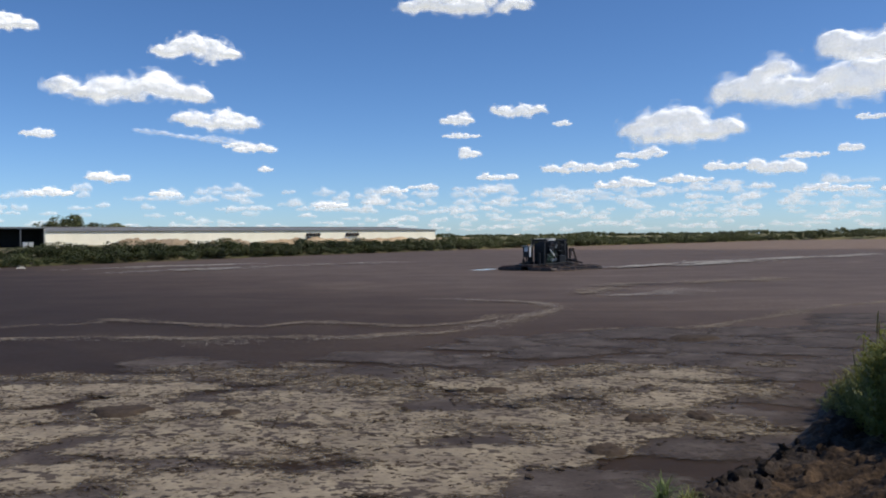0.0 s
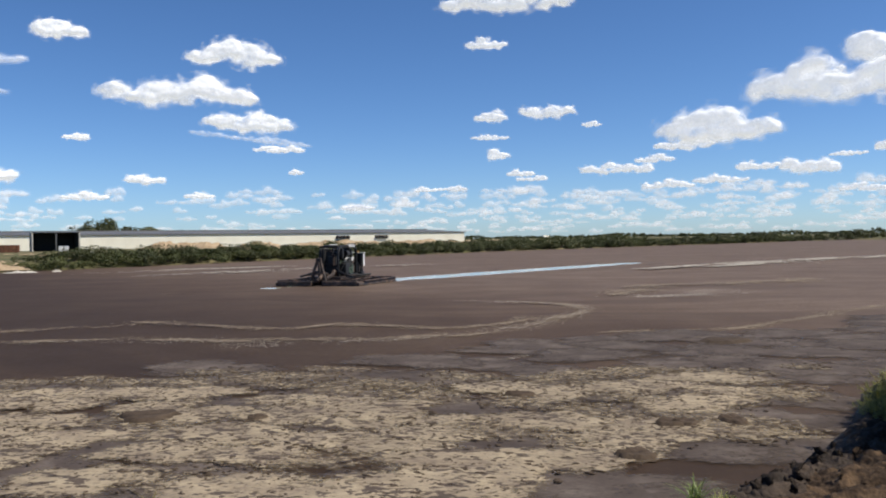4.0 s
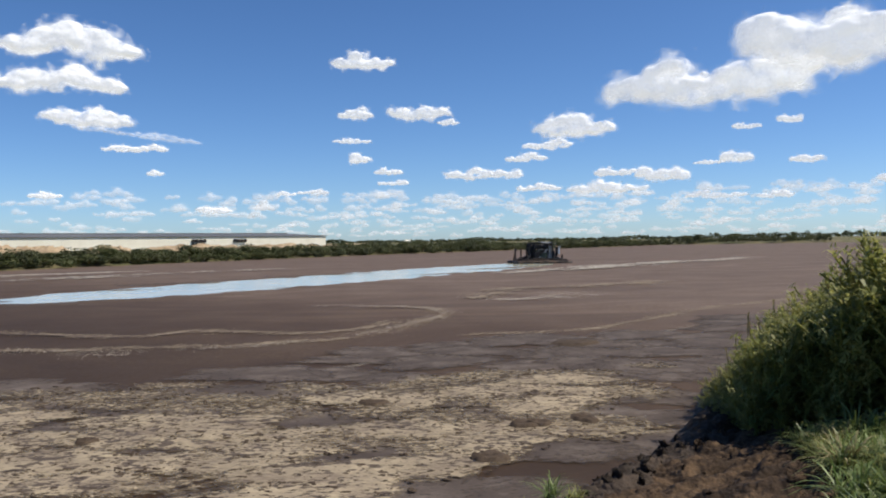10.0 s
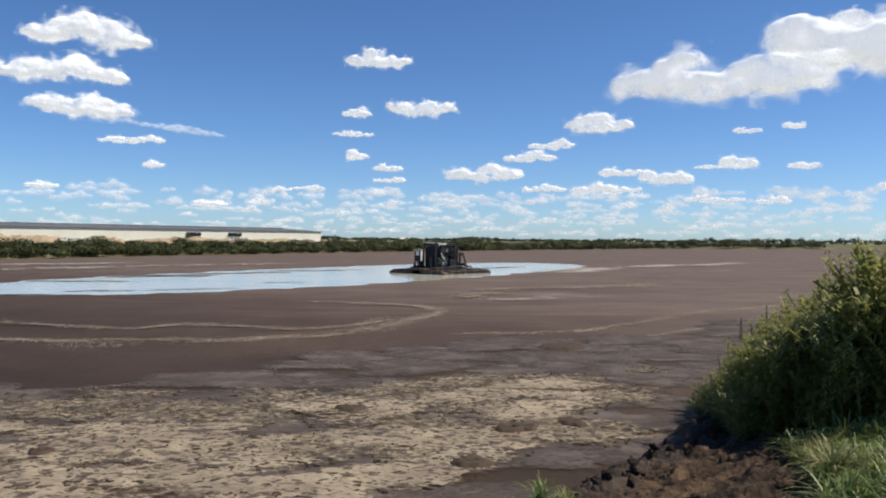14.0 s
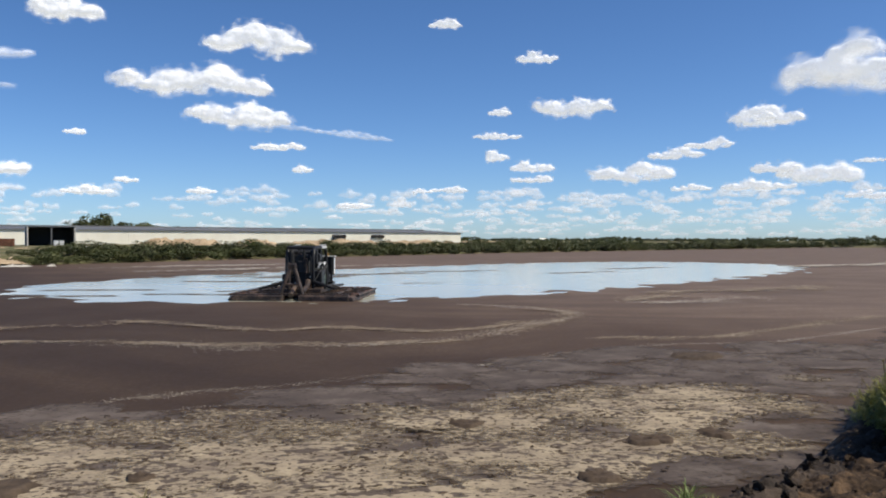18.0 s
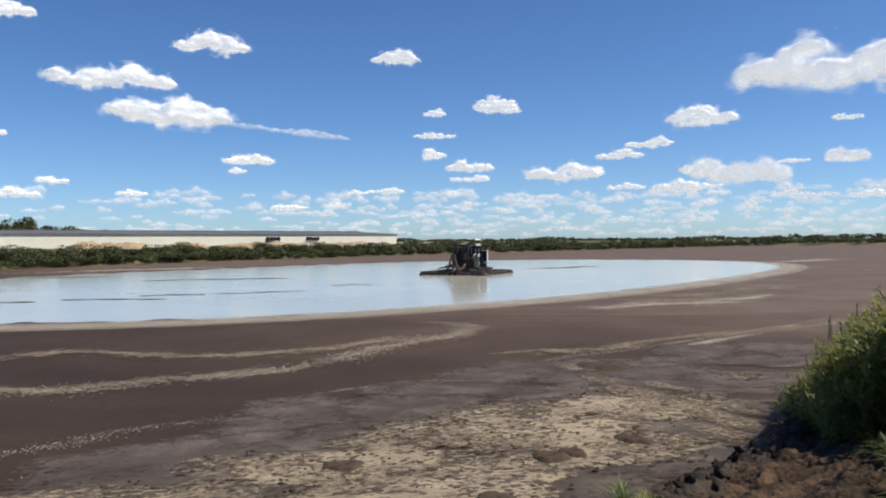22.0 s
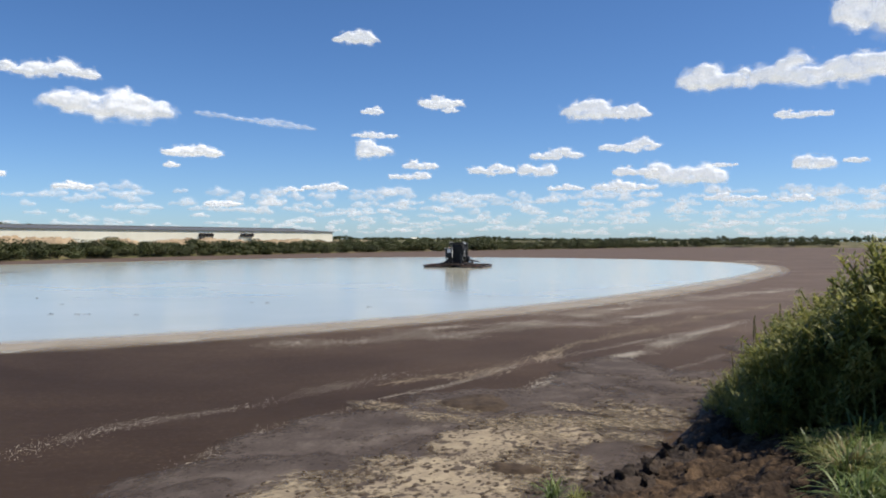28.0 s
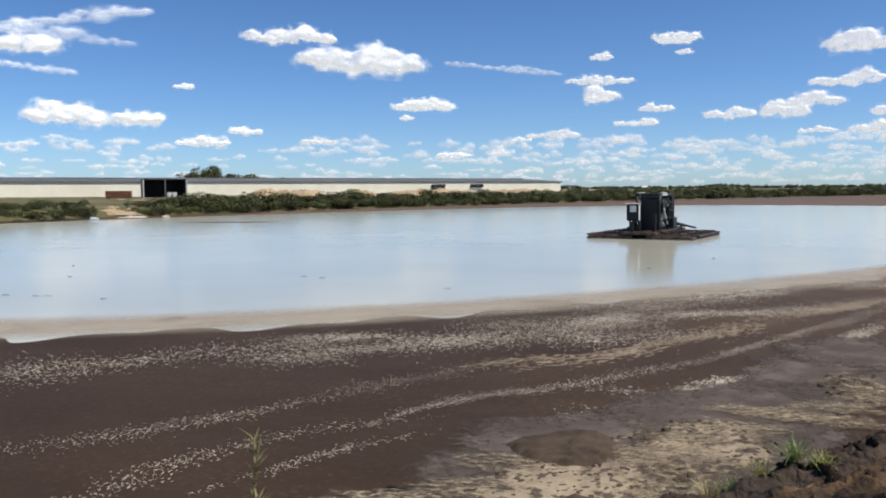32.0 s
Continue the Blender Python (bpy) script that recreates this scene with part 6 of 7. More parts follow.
for tries in range(9000):
    a_, r_ = wr.uniform(23.5, 42), wr.uniform(7.6, 15.5)
    p = polar(a_, r_)
    d_ = float(shore_distance(np.array([p.x]), np.array([p.y]))[0])
    if d_ < 0.12 or d_ > 6 or r_ < 9.1 + max(0, 27.5 - a_) * 0.7:
        continue
    top = float(np.interp(a_, (24, 25.2, 27.4, 29.3, 31.2, 33.1, 34.9, 36, 43), (-10.2, -8.6, -6.4, -4.6, -3.1, -1.7, -0.2, 0.6, 1.6)))
    z = float(land_height(np.array([p.x]), np.array([p.y]))[0])
    want = 2.3 + math.tan(radians(top)) * r_ - z
    g = min(1.8, 0.9 * want * wr.uniform(0.5, 1.04))
    if g < 0.15:
        continue
    k = wr.choices(range(6), (5, 5, 3, 5, 2, 0.5))[0]
    if k == 5:
        g *= 1.2
    wide = max(g, 0.55)
    m = Matrix.LocRotScale((p.x, p.y, z - 0.03), Euler((wr.uniform(-0.15, 0.15), wr.uniform(-0.15, 0.15), wr.uniform(0, 6.28))), (wide, wide, g))
    if standing < 280:
        place(wk[k], m, PLACED)
        standing += 1
    elif k != 5:
        V_, F_ = proto_mesh[k]
        M_ = np.array(m)
        thicket_v.append(V_ @ M_[:3, :3].T + M_[:3, 3])
        thicket_f += [[i_ + thicket_n for i_ in f] for f in F_]
        thicket_n += len(V_)
        standing += 1
    if standing > 1250:
        break
thicket = raw("weed_thicket", np.concatenate(thicket_v), thicket_f, WEED)
tagged(thicket, "dense tangle of green weeds covering the near bank", "weeds", kind="stuff")


def tuft(seed, count, tall, material):
    r = random.Random(seed)
    vs, fs = [], []
    for _ in range(count):
        a, d = r.uniform(0, 6.28), 0.10 * math.sqrt(r.random())
        root = Vector((math.cos(a) * d, math.sin(a) * d, -0.02))
        b_, l = r.uniform(0, 6.28), tall * r.uniform(0.5, 1.2)
        out = r.uniform(0.3, 1.5)
        blade(vs, fs, root, root + Vector((math.cos(b_) * l * out, math.sin(b_) * l * out, l * (1.0 - 0.62 * out))), 0.005 + 0.005 * r.random(), l * 0.2, n=4)
    o = raw("grass_tuft", vs, fs, material)
    return tagged(o, "long arching green grass on the soil bank", "grass tuft", "grass tufts on the near bank")


tk = [tuft(500 + k, 70, h, m_) for k, (h, m_) in enumerate(((0.38, GRASS), (0.5, GRASS), (0.3, WEED), (0.42, DRY)))]
gr = random.Random(77)


def plant_tuft(az_, dist, k, g):
    p = polar(az_, dist)
    z = float(soil_height(np.array([p.x]), np.array([p.y]))[0])
    m = Matrix.LocRotScale((p.x, p.y, z), Euler((0, 0, gr.uniform(0, 6.28))), (g, g, g))
    place(tk[k], m, PLACED)


for _ in range(290):
    a_ = gr.uniform(29, 42)
    r_ = gr.uniform(5.2, 8.8)
    if a_ < 33.0 - (r_ - 5.8) * 0.9 + gr.uniform(-1.0, 0.8):
        continue
    plant_tuft(a_, r_, gr.choices(range(4), (6, 3, 6, 1.0))[0], gr.uniform(0.45, 0.95))
for a_, r_, k, g in ((4.6, 6.35, 3, 0.45), (5.4, 6.45, 2, 0.4), (3.9, 6.2, 0, 0.35), (9.5, 6.3, 3, 0.5), (10.8, 6.45, 0, 0.55), (12.5, 6.5, 2, 0.5), (6.2, 6.3, 1, 0.5), (14.5, 6.7, 0, 0.6), (16, 6.8, 2, 0.5)):
    plant_tuft(a_, r_, k, g)
# thin seeding stalks standing above the weeds
def stalk_kind(seed):
    r = random.Random(seed)
    o = new("seed_stalk")
    b = B()
    lean = r.uniform(-0.12, 0.12)
    pipe(b, [(0, 0, -0.1), (lean * 0.2, 0, 0.4), (lean, 0, 1.0)], 0.0045, 5)
    part("stem", b, DRY, o)
    vs, fs = [], []
    for _ in range(34):
        f = r.uniform(0.78, 1.04)
        c = r.uniform(0, 6.28)
        q_ = Vector((lean * f * f, 0, f))
        blade(vs, fs, q_, q_ + Vector((math.cos(c) * 0.018, math.sin(c) * 0.018, 0.045)), 0.005, 0.0, n=2)
    raw("seed_head", vs, fs, DRY, o)
    return tagged(o, "thin dry seeding stalk standing above the weeds", "weed", "seed stalks in the weeds")


sk_ = [stalk_kind(820 + k) for k in range(3)]
for k, (az_, dist, top) in enumerate(((27.1, 12.0, 1.60), (28.7, 12.2, 1.72), (26.2, 11.5, 1.15), (26.6, 11.8, 1.3), (27.9, 11.9, 1.5), (25.7, 11.2, 0.95), (31.6, 12.0, 2.0), (33.1, 11.5, 2.3), (34.3, 11.0, 2.36), (30.3, 12.0, 1.85), (27.4, 12.0, 1.45), (32.3, 11.8, 2.1))):
    p = polar(az_, dist)
    z = float(land_height(np.array([p.x]), np.array([p.y]))[0])
    tall = max(0.25, top - z - 0.35)
    place(sk_[k % 3], Matrix.LocRotScale((p.x, p.y, z), Euler((0, 0, gr.uniform(0, 6.28))), (tall, tall, tall)), PLACED)
# a single yellow stalk by the water
b = B()
pipe(b, [(0, 0, -0.1), (0.02, 0, 0.35), (0.0, 0.02, 0.62), (0.05, 0, 0.85)], 0.006, 5)
stalk = tagged(new("dry_stalk"), "single yellow seeding stalk at the water's edge", "weed")
part("stem", b, DRY, stalk)
vs, fs = [], []
sr = random.Random(3)
for _ in range(60):
    f = sr.uniform(0.35, 0.85)
    c = sr.uniform(0, 6.28)
    q_ = Vector((0.02, 0.01, f))
    l = sr.uniform(0.03, 0.09)
    blade(vs, fs, q_, q_ + Vector((math.cos(c) * l, math.sin(c) * l, 0.06)), 0.006, 0.005, n=2)
raw("seed_head", vs, fs, DRY, stalk)
p = polar(-21.6, 4.3)
stalk.location = (p.x, p.y, 0.2)


# ---- clouds ----
def billow(seed, w, h, nx, nz):
    """A heaped cloud of round puffs on a flattish base, w and h half its size: both faces, and its thickness at each point."""
    r = random.Random(seed)
    k = w / h
    X, Z = np.meshgrid(np.linspace(-1.2, 1.2, nx) * k, np.linspace(-1.2, 1.3, nz))
    ph = [r.uniform(0, 6.28) for _ in range(3)]
    lean = r.uniform(-0.35, 0.35)
    puffs = []
    count = int(12 + 9 * k)
    for q in range(count):
        x = (-1 + 2 * (q + r.random()) / count) * (k - 0.25)
        u = x / k
        env = math.sqrt(max(0.0, 1 - u * u)) * (0.6 + 0.28 * math.sin(x * 2.1 / max(1.0, k * 0.5) + ph[0]) + 0.16 * math.sin(x * 3.7 + ph[1])) * (1 + lean * u)
        env = max(0.05, env)
        rad = r.uniform(0.2, 0.5) * (0.55 + 0.5 * env)
        z = r.uniform(-0.42 * math.sqrt(max(0.05, 1 - u * u)), max(-0.3, env - rad * 0.7))
        puffs.append((x, z, rad))
    full, relief = np.zeros_like(X), np.zeros_like(X)
    for x, z, rad in puffs:
        d = ((X - x) / (rad * 1.75)) ** 2 + ((Z - z) / (rad * np.where(Z < z, 0.8, 1.0))) ** 2
        full += 1.1 * np.exp(-1.9 * d)
        relief = np.maximum(relief, rad * np.sqrt(np.clip(1.25 - d, 0, None)) * np.exp(-0.3 * d))
    lump = np.array([noise.fractal(Vector((x * 1.6 + seed * 7.3, z * 2.1, seed * 1.9)), 0.8, 2.1, 4) for x, z in zip(X.ravel(), Z.ravel())]).reshape(X.shape)
    edge = smooth01((1.18 - np.abs(X) / k) / 0.2) * smooth01((Z + 1.18) / 0.25) * smooth01((1.28 - Z) / 0.2)
    thick = np.clip((1.1 * (1 - np.exp(-1.35 * full)) + 0.3 * lump * smooth01(full * 2.0)) * edge, 0, 1.1)

    def blur(a, times):
        for _ in range(times):
            p = np.pad(a, 1, mode="edge")
            a = (p[1:-1, 1:-1] * 2 + p[:-2, 1:-1] + p[2:, 1:-1] + p[1:-1, :-2] + p[1:-1, 2:]) / 6
        return a

    body = smooth01(np.clip(thick, 0, 1))
    wide = blur(body, 8 if nx > 40 else 2)
    y = 0.5 * wide + 0.4 * blur(relief * body, 3) + 0.06 * lump * body
    front = np.stack([X, -y, Z], -1).reshape(-1, 3)
    back = np.stack([X, 0 * y + 0.02, Z], -1).reshape(-1, 3)
    i_ = np.arange(nx * nz).reshape(nz, nx)
    q_ = np.stack([i_[:-1, :-1], i_[:-1, 1:], i_[1:, 1:], i_[1:, :-1]], -1).reshape(-1, 4)
    q_ = q_[thick.ravel()[q_].max(1) > 0.02]
    t_ = (0.95 * thick).ravel()
    return np.concatenate([front, back]), np.concatenate([q_, q_[:, ::-1] + nx * nz]), np.concatenate([t_, t_])


CLOUD_NEAR, CLOUD_FAR = 2450.0, 4250.0
cloud_n = [0]


def cloud(w, h, way, material=None, tilt=0.0):
    """A cumulus by its half sizes in degrees and its way over the sky: second, bearing, height and size for its row."""
    cloud_n[0] += 1
    k = CLOUD_NEAR * math.tan(radians(1))
    vs, fs, th = billow(cloud_n[0], w * k * 1.02, h * k * 1.16, int(46 + 13 * w), int(30 + 14 * h))
    c = raw("cloud", vs, fs, material or CLOUD, smooth=True)
    c.scale = (h * k * 1.16,) * 3
    set_attr(c, "thick", th)
    tagged(c, "thin white ice cloud streak high in the sky" if material else "small white fair-weather cumulus with a flat base" if w < 3 else "large billowing white cumulus, greyer below", "cloud", "clouds in the sky")
    n_ = [tuple(map(float, q.split())) for q in way.split(",")]
    t_, a_, e_, g_ = ([q[j] for q in n_] for j in range(4))
    rows = []
    for t in sorted({0.0, 32.0, *t_}):
        a, e, g = (float(np.interp(t, t_, v_)) for v_ in (a_, e_, g_))
        d = min(CLOUD_FAR, CLOUD_NEAR / g)
        p = polar(a, d * math.cos(radians(e)), d * math.sin(radians(e)))
        rows.append((t, pose(p.x, p.y, p.z, 0, tilt, -a)))
    MOVING.append((c, rows))


for row in (
        (5.11, 1.28, "0 -20 9.5 0.98, 2 -19.6 9.6 0.97, 6 -18.5 9.6 0.97, 8 -18 9.9 0.94, 13 -16.8 10.1 0.83, 16 -17.8 10.2 1, 19 -18.4 10.1 0.97, 22 -18.6 10.3 0.77, 24 -17.3 10.3 0.57, 28 -18 10.2 0.55, 30 -19 10 0.55, 32 -18.4 10 0.6"),
        (4.08, 1.37, "0 -14.9 7.7 0.65, 2 -14.8 7.7 0.71, 6 -14.9 7.9 0.64, 8 -15.2 7.9 0.62, 13 -15.5 8 0.71, 16 -15.4 8.1 0.78, 19 -15.2 8.1 0.81, 22 -15.2 8.3 0.93, 24 -15.1 8.4 0.85, 28 -14.6 8.3 0.92, 30 -14.2 8.5 0.99, 32 -13.8 8.5 1"),
        (4.09, 1.38, "0 -16.2 12.1 0.67, 2 -15.6 12 0.65, 6 -16.2 12.2 0.91, 8 -16.1 12.2 1, 13 -15.8 12.5 0.92, 16 -14.5 12.5 0.85, 19 -13.6 12.5 0.78, 22 -12.6 12.7 0.32, 24 -12 18 0.4"),
        (2.08, 0.55, "19 -13.3 6.1 0.35, 22 -10.3 5.4 0.78, 24 -10 5.5 0.75, 28 -9.6 5.6 0.88, 30 -9.8 5.7 0.98, 32 -9.7 5.6 1"),
        (6.90, 2.10, "0 24 9.3 0.85, 2 24.2 9.4 0.85, 8 24.7 9.6 0.9, 13 26.1 10.5 1, 16 27 10.6 1, 19 27.4 10.5 0.95, 22 28.7 10.6 0.95, 24 29.5 11 0.95, 28 31.2 10.5 0.6, 32 32.2 10.4 0.6"),
        (4.57, 2.49, "0 26.9 11.1 0.52, 2 26.4 10.7 0.55, 6 27.8 11.2 0.73, 8 29.2 11.4 0.92, 13 33 12 1, 16 35 12.3 1, 24 39 13 1"),
        (3.79, 1.43, "0 15.6 7 1, 2 15.8 6.9 0.98, 6 16.1 7.2 0.99, 8 16 7.3 0.87, 13 17.5 7.8 0.58, 16 18.4 7.8 0.55, 19 19.4 7.8 0.53, 22 19.6 7.9 0.53, 24 19.4 8.1 0.55, 28 17 8.6 0.34, 30 17.2 8.6 0.36, 32 17.6 8.7 0.38"),
        (1.20, 0.55, "0 16.5 7 0.6, 16 18.8 7.7 0.6, 24 19.9 8.1 0.6, 28 19.6 8.4 1, 30 19.8 8.4 0.9, 32 20.2 8.5 0.9"),
        (2.20, 1.00, "0 21 9.4 0.7, 16 24 10.4 0.7, 24 24.9 10.6 0.8, 28 24.7 10.3 1, 30 25.1 10.3 1, 32 25.6 10.3 1"),
        (2.20, 1.30, "0 33 12 0.8, 16 34.3 13 0.8, 24 34.1 13.3 1, 28 33.8 13.5 0.9, 32 33.6 13.6 0.9"),
        (4.41, 0.96, "0 1.7 15.3 1, 2 2.3 15.4 1, 6 3.4 16.1 0.91, 8 4.7 16 0.46, 11 5.5 18.5 0.6"),
        (2.14, 0.72, "0 1.7 15.6 0.6, 2 1.6 15 0.6, 6 0.9 11.1 0.7, 8 1.4 11.5 0.83, 13 3.1 11.9 1, 16 3.8 12.1 0.83, 19 5.2 12 0.35, 22 6.3 9.3 0.4, 24 6.5 9.1 0.4, 32 6.9 9.5 0.4"),
        (1.74, 0.64, "0 -6 19 0.6, 16 -2.6 18 0.6, 19 -1.1 11.9 0.7, 22 -0.4 12.2 0.96, 24 0.1 12.5 1, 28 1.1 13.3 0.9, 30 2 13.6 0.74, 32 2.6 14 0.7"),
        (1.17, 0.51, "0 1 7.9 0.97, 2 1.3 8.1 0.89, 6 1.4 8.3 1, 8 1.5 8.5 1, 13 1.7 8.5 0.88, 16 2 8.5 0.72, 19 2.1 8.6 0.64"),
        (2.69, 0.77, "6 5.2 8.4 0.7, 8 5.6 8.5 0.74, 13 6.1 8.8 0.88, 16 6.6 8.9 0.91, 19 7.1 8.8 1, 22 6.3 8.9 0.56, 24 6.5 8.9 0.55, 28 6.8 9.1 0.56, 30 7 9.4 0.56, 32 6.9 9.6 0.45"),
        (2.18, 0.41, "8 1.3 6.8 0.35, 13 1.5 7 0.6, 16 1.8 7 0.69, 19 2 7 0.74, 22 2.1 7.1 0.65, 24 2.1 7.1 0.69, 28 2.3 7 0.69, 30 2.4 7.1 0.82, 32 2 7.1 1"),
        (1.29, 0.66, "16 1.9 5.6 0.59, 19 2 5.6 0.62, 22 2.1 5.8 0.62, 24 2.2 5.9 0.73, 28 2.3 6 0.95, 30 2.3 6 1, 32 2.2 6.1 0.92"),
        (0.85, 0.31, "6 8.1 7.5 0.77, 8 8.2 7.5 1, 13 7.4 8.7 0.7"),
        (1.53, 0.53, "0 3.3 4 0.6, 2 3.3 4.1 0.6, 6 3.5 4.5 0.5, 8 3.7 4.7 0.6, 13 3.9 4.8 0.6, 16 4.3 4.9 0.81, 19 4.3 4.9 0.93, 22 4.5 5 1, 24 4.7 5 1, 28 5.4 5 0.75, 30 5.6 5.1 0.75, 32 5.7 5.2 0.7"),
        (1.53, 0.33, "13 4.1 4 0.69, 16 4.1 4.1 0.88, 19 4.3 4.1 0.93, 22 4.5 4.2 0.87, 24 4.6 4.2 0.94, 28 4.7 4.3 0.94, 30 4.6 4.3 1, 32 4.4 4.3 0.94"),
        (2.23, 0.56, "0 11.8 4.6 0.37, 2 11.8 4.6 0.37, 6 12.6 5.5 0.58, 8 12.8 5.5 0.59, 13 13.4 5.6 0.76, 16 13.8 5.6 0.84, 19 13.8 5.6 0.76, 22 14.5 5.6 0.7, 24 14.6 5.6 0.72, 28 14.6 5.7 0.8, 30 14.7 5.3 1"),
        (2.68, 0.69, "0 13.3 5.3 0.61, 2 13.1 5.4 0.67, 6 14.5 6.4 0.74, 8 14.5 6.4 0.69, 13 14.9 6.4 0.38, 16 15.1 6.4 0.28, 19 16.1 6.1 0.39, 22 16.4 6.3 0.4, 24 16.3 6.4 0.49, 28 19.4 6.2 0.74, 30 19.4 6.4 1, 32 17 6.5 0.8"),
        (2.75, 0.81, "0 8.3 4.5 0.41, 2 8.6 4.5 0.4, 6 9.1 4.5 0.41, 8 9.2 4.5 0.48, 13 10 4.5 0.87, 16 10.6 4.5 0.96, 19 10.9 4.4 1, 22 10.7 4.5 0.92, 24 11.2 4.7 0.93, 28 10.2 4.7 0.52, 30 10.2 4.7 0.41"),
        (1.40, 0.60, "0 10.5 4.5 0.7, 16 12.2 4.5 0.7, 24 12.6 4.6 0.8, 28 13.3 4.7 0.9, 32 13.5 4.8 1"),
        (3.06, 0.61, "0 16.1 3.6 0.4, 2 16.2 3.6 0.42, 6 17.1 3.5 0.64, 8 18.5 3.4 1, 13 18.5 3.5 0.75, 16 19.1 3.5 0.88, 19 18.7 3.5 0.72, 22 18.8 3.5 0.75, 24 18.9 3.5 0.78, 28 19.1 3.6 0.72, 30 19.3 3.6 0.73"),
        (2.89, 1.09, "6 21.6 4.2 0.38, 8 21.8 4.2 0.37, 13 22.4 4.2 0.4, 16 22.7 4.2 0.54, 19 22.1 4.2 0.96, 22 22.1 4.3 1, 24 22.5 4.4 0.93, 28 23 4.3 0.85, 30 23.3 4.4 0.72"),
        (1.43, 0.41, "6 18.6 4.4 0.92, 8 18.8 4.4 0.94, 13 19.4 4.6 0.96, 16 19.8 4.6 1"),
        (1.98, 0.47, "2 12.2 3.4 1, 6 13.6 3.4 0.74, 8 13.7 3.5 0.75, 13 14.4 3.5 0.76, 16 14.5 3.5 0.7, 19 14.7 3.4 0.63, 22 14.9 3.5 0.64, 24 14.9 3.5 0.57, 28 15.2 3.5 0.61, 30 15.4 3.5 0.56"),
        (1.32, 0.41, "0 -21.6 4 1, 2 -21.4 4.1 0.96, 6 -21.3 4.1 0.98, 8 -21.4 4.1 0.93, 19 -22.3 3.8 0.56, 22 -22.2 3.9 0.74, 32 -21.5 3.9 0.85"),
        (2.05, 1.03, "0 -26.9 13 0.65, 2 -27.1 13 1, 6 -25.6 13.1 0.43, 13 -25.8 13.6 0.9, 19 -25.7 14 0.95, 22 -24.3 13.9 0.6, 26 -24 17.5 0.6"),
        (1.03, 0.35, "0 -25.6 6.6 0.97, 2 -25.5 6.7 1, 6 -25.3 6.7 0.66"),
        (1.78, 0.36, "16 -1.3 3.4 0.59, 19 -1.3 3.4 0.75, 22 -1.2 3.4 0.7, 24 -1.2 3.4 0.68, 28 -1 3.5 0.85, 30 -1 3.5 0.96, 32 -1 3.6 1"),
        (1.48, 0.44, "0 27 7 0.5, 22 28.3 7.4 0.42, 24 28.7 7.7 0.56, 28 29.6 7.9 0.82, 30 30 7.8 1"),
        (1.25, 0.62, "2 25.8 5.2 0.54, 6 26.3 5.2 0.76, 8 26.5 5.2 0.79, 13 26.8 5.1 0.93, 16 27.1 5.2 1, 19 27.5 5.2 1, 22 28.2 5.1 1, 24 29.6 4.9 1, 28 30.6 4.9 1, 30 31.5 5 1"),
        (0.97, 0.37, "13 30.8 4.9 1, 16 31.3 4.9 0.8, 24 32.4 4.9 0.8, 28 33 5 0.7"),
        (1.37, 0.27, "0 23.2 4.9 1, 2 23.6 4.9 0.91, 6 24.1 4.9 0.71, 16 25.2 4.9 0.7"),
        (0.73, 0.33, "13 29.8 7.4 1, 16 31 7.4 0.67, 24 31.2 7.9 0.7"),
        (4.10, 0.95, "0 -32.4 4.3 0.9, 19 -31.3 4.4 0.9, 32 -30.6 4.7 1"),
        (1.70, 0.40, "0 -25 3 0.8, 32 -24.2 3.2 1"),
        (0.86, 0.27, "0 -3.2 3.2 1, 2 -3.1 3.3 1, 6 -3.1 3.3 0.77"),
        (0.98, 0.28, "13 -7.5 2.2 1, 16 -7.4 2.3 0.93"),
        (1.14, 0.28, "0 -7.5 2.2 0.99, 2 -7.6 2.2 1, 6 -7.8 2.2 0.82, 8 -7.8 2.3 0.88"),
        (2.00, 0.52, "0 -12.5 5.9 0.7, 2 -12.5 6 0.6, 8 -12 6.1 0.6, 13 -11.6 6.2 0.6, 16 -12.2 6.2 0.6, 19 -12.2 6 0.6, 22 -10.3 5.4 0.8, 24 -10 5.5 0.8, 28 -9.6 5.6 0.9, 30 -9.8 5.7 1, 32 -9.7 5.6 1"),
        (0.75, 0.35, "0 -11.8 4.6 0.7, 8 -11.5 4.6 0.7, 16 -11.2 4.7 1, 19 -11.1 4.7 0.9, 32 -10.8 4.8 0.7"),
        (1.25, 0.33, "0 -18.2 3 0.8, 16 -17.7 3.2 0.8, 22 -17.6 3.2 0.8, 30 -16.6 3.3 1, 32 -16.7 3.3 1"),
        (3.50, 1.20, "0 40 8.5 1, 32 45 9 1"),
        (2.00, 0.50, "0 36 3.6 1, 32 38 3.7 1"),
        (4.50, 1.00, "0 -39.5 9 1, 32 -37 9 1"),
        (1.10, 0.30, "0 28.5 2.7 1, 32 29.8 2.7 1"),
        (1.90, 0.30, "0 25 2.8 1, 32 26.2 2.8 1")):
    cloud(*row)
for row in ((8.5, 0.9, "0 -34.5 9.6 0.6, 32 -33.4 9.6 0.6", WISP, 4), (7.0, 0.8, "0 -32.5 10.6 0.6, 32 -31.4 10.6 0.6", WISP, -9), (5.5, 0.5, "0 -36 7.6 0.6, 32 -35 7.6 0.6", WISP, 5),
            (6.4, 0.45, "0 -16.2 6.6 0.6, 13 -11.2 7.1 0.6, 19 -8.7 7.2 0.6, 30 -5 7.9 0.6, 32 -4.4 8 0.6", WISP, 6)):
    cloud(*row)

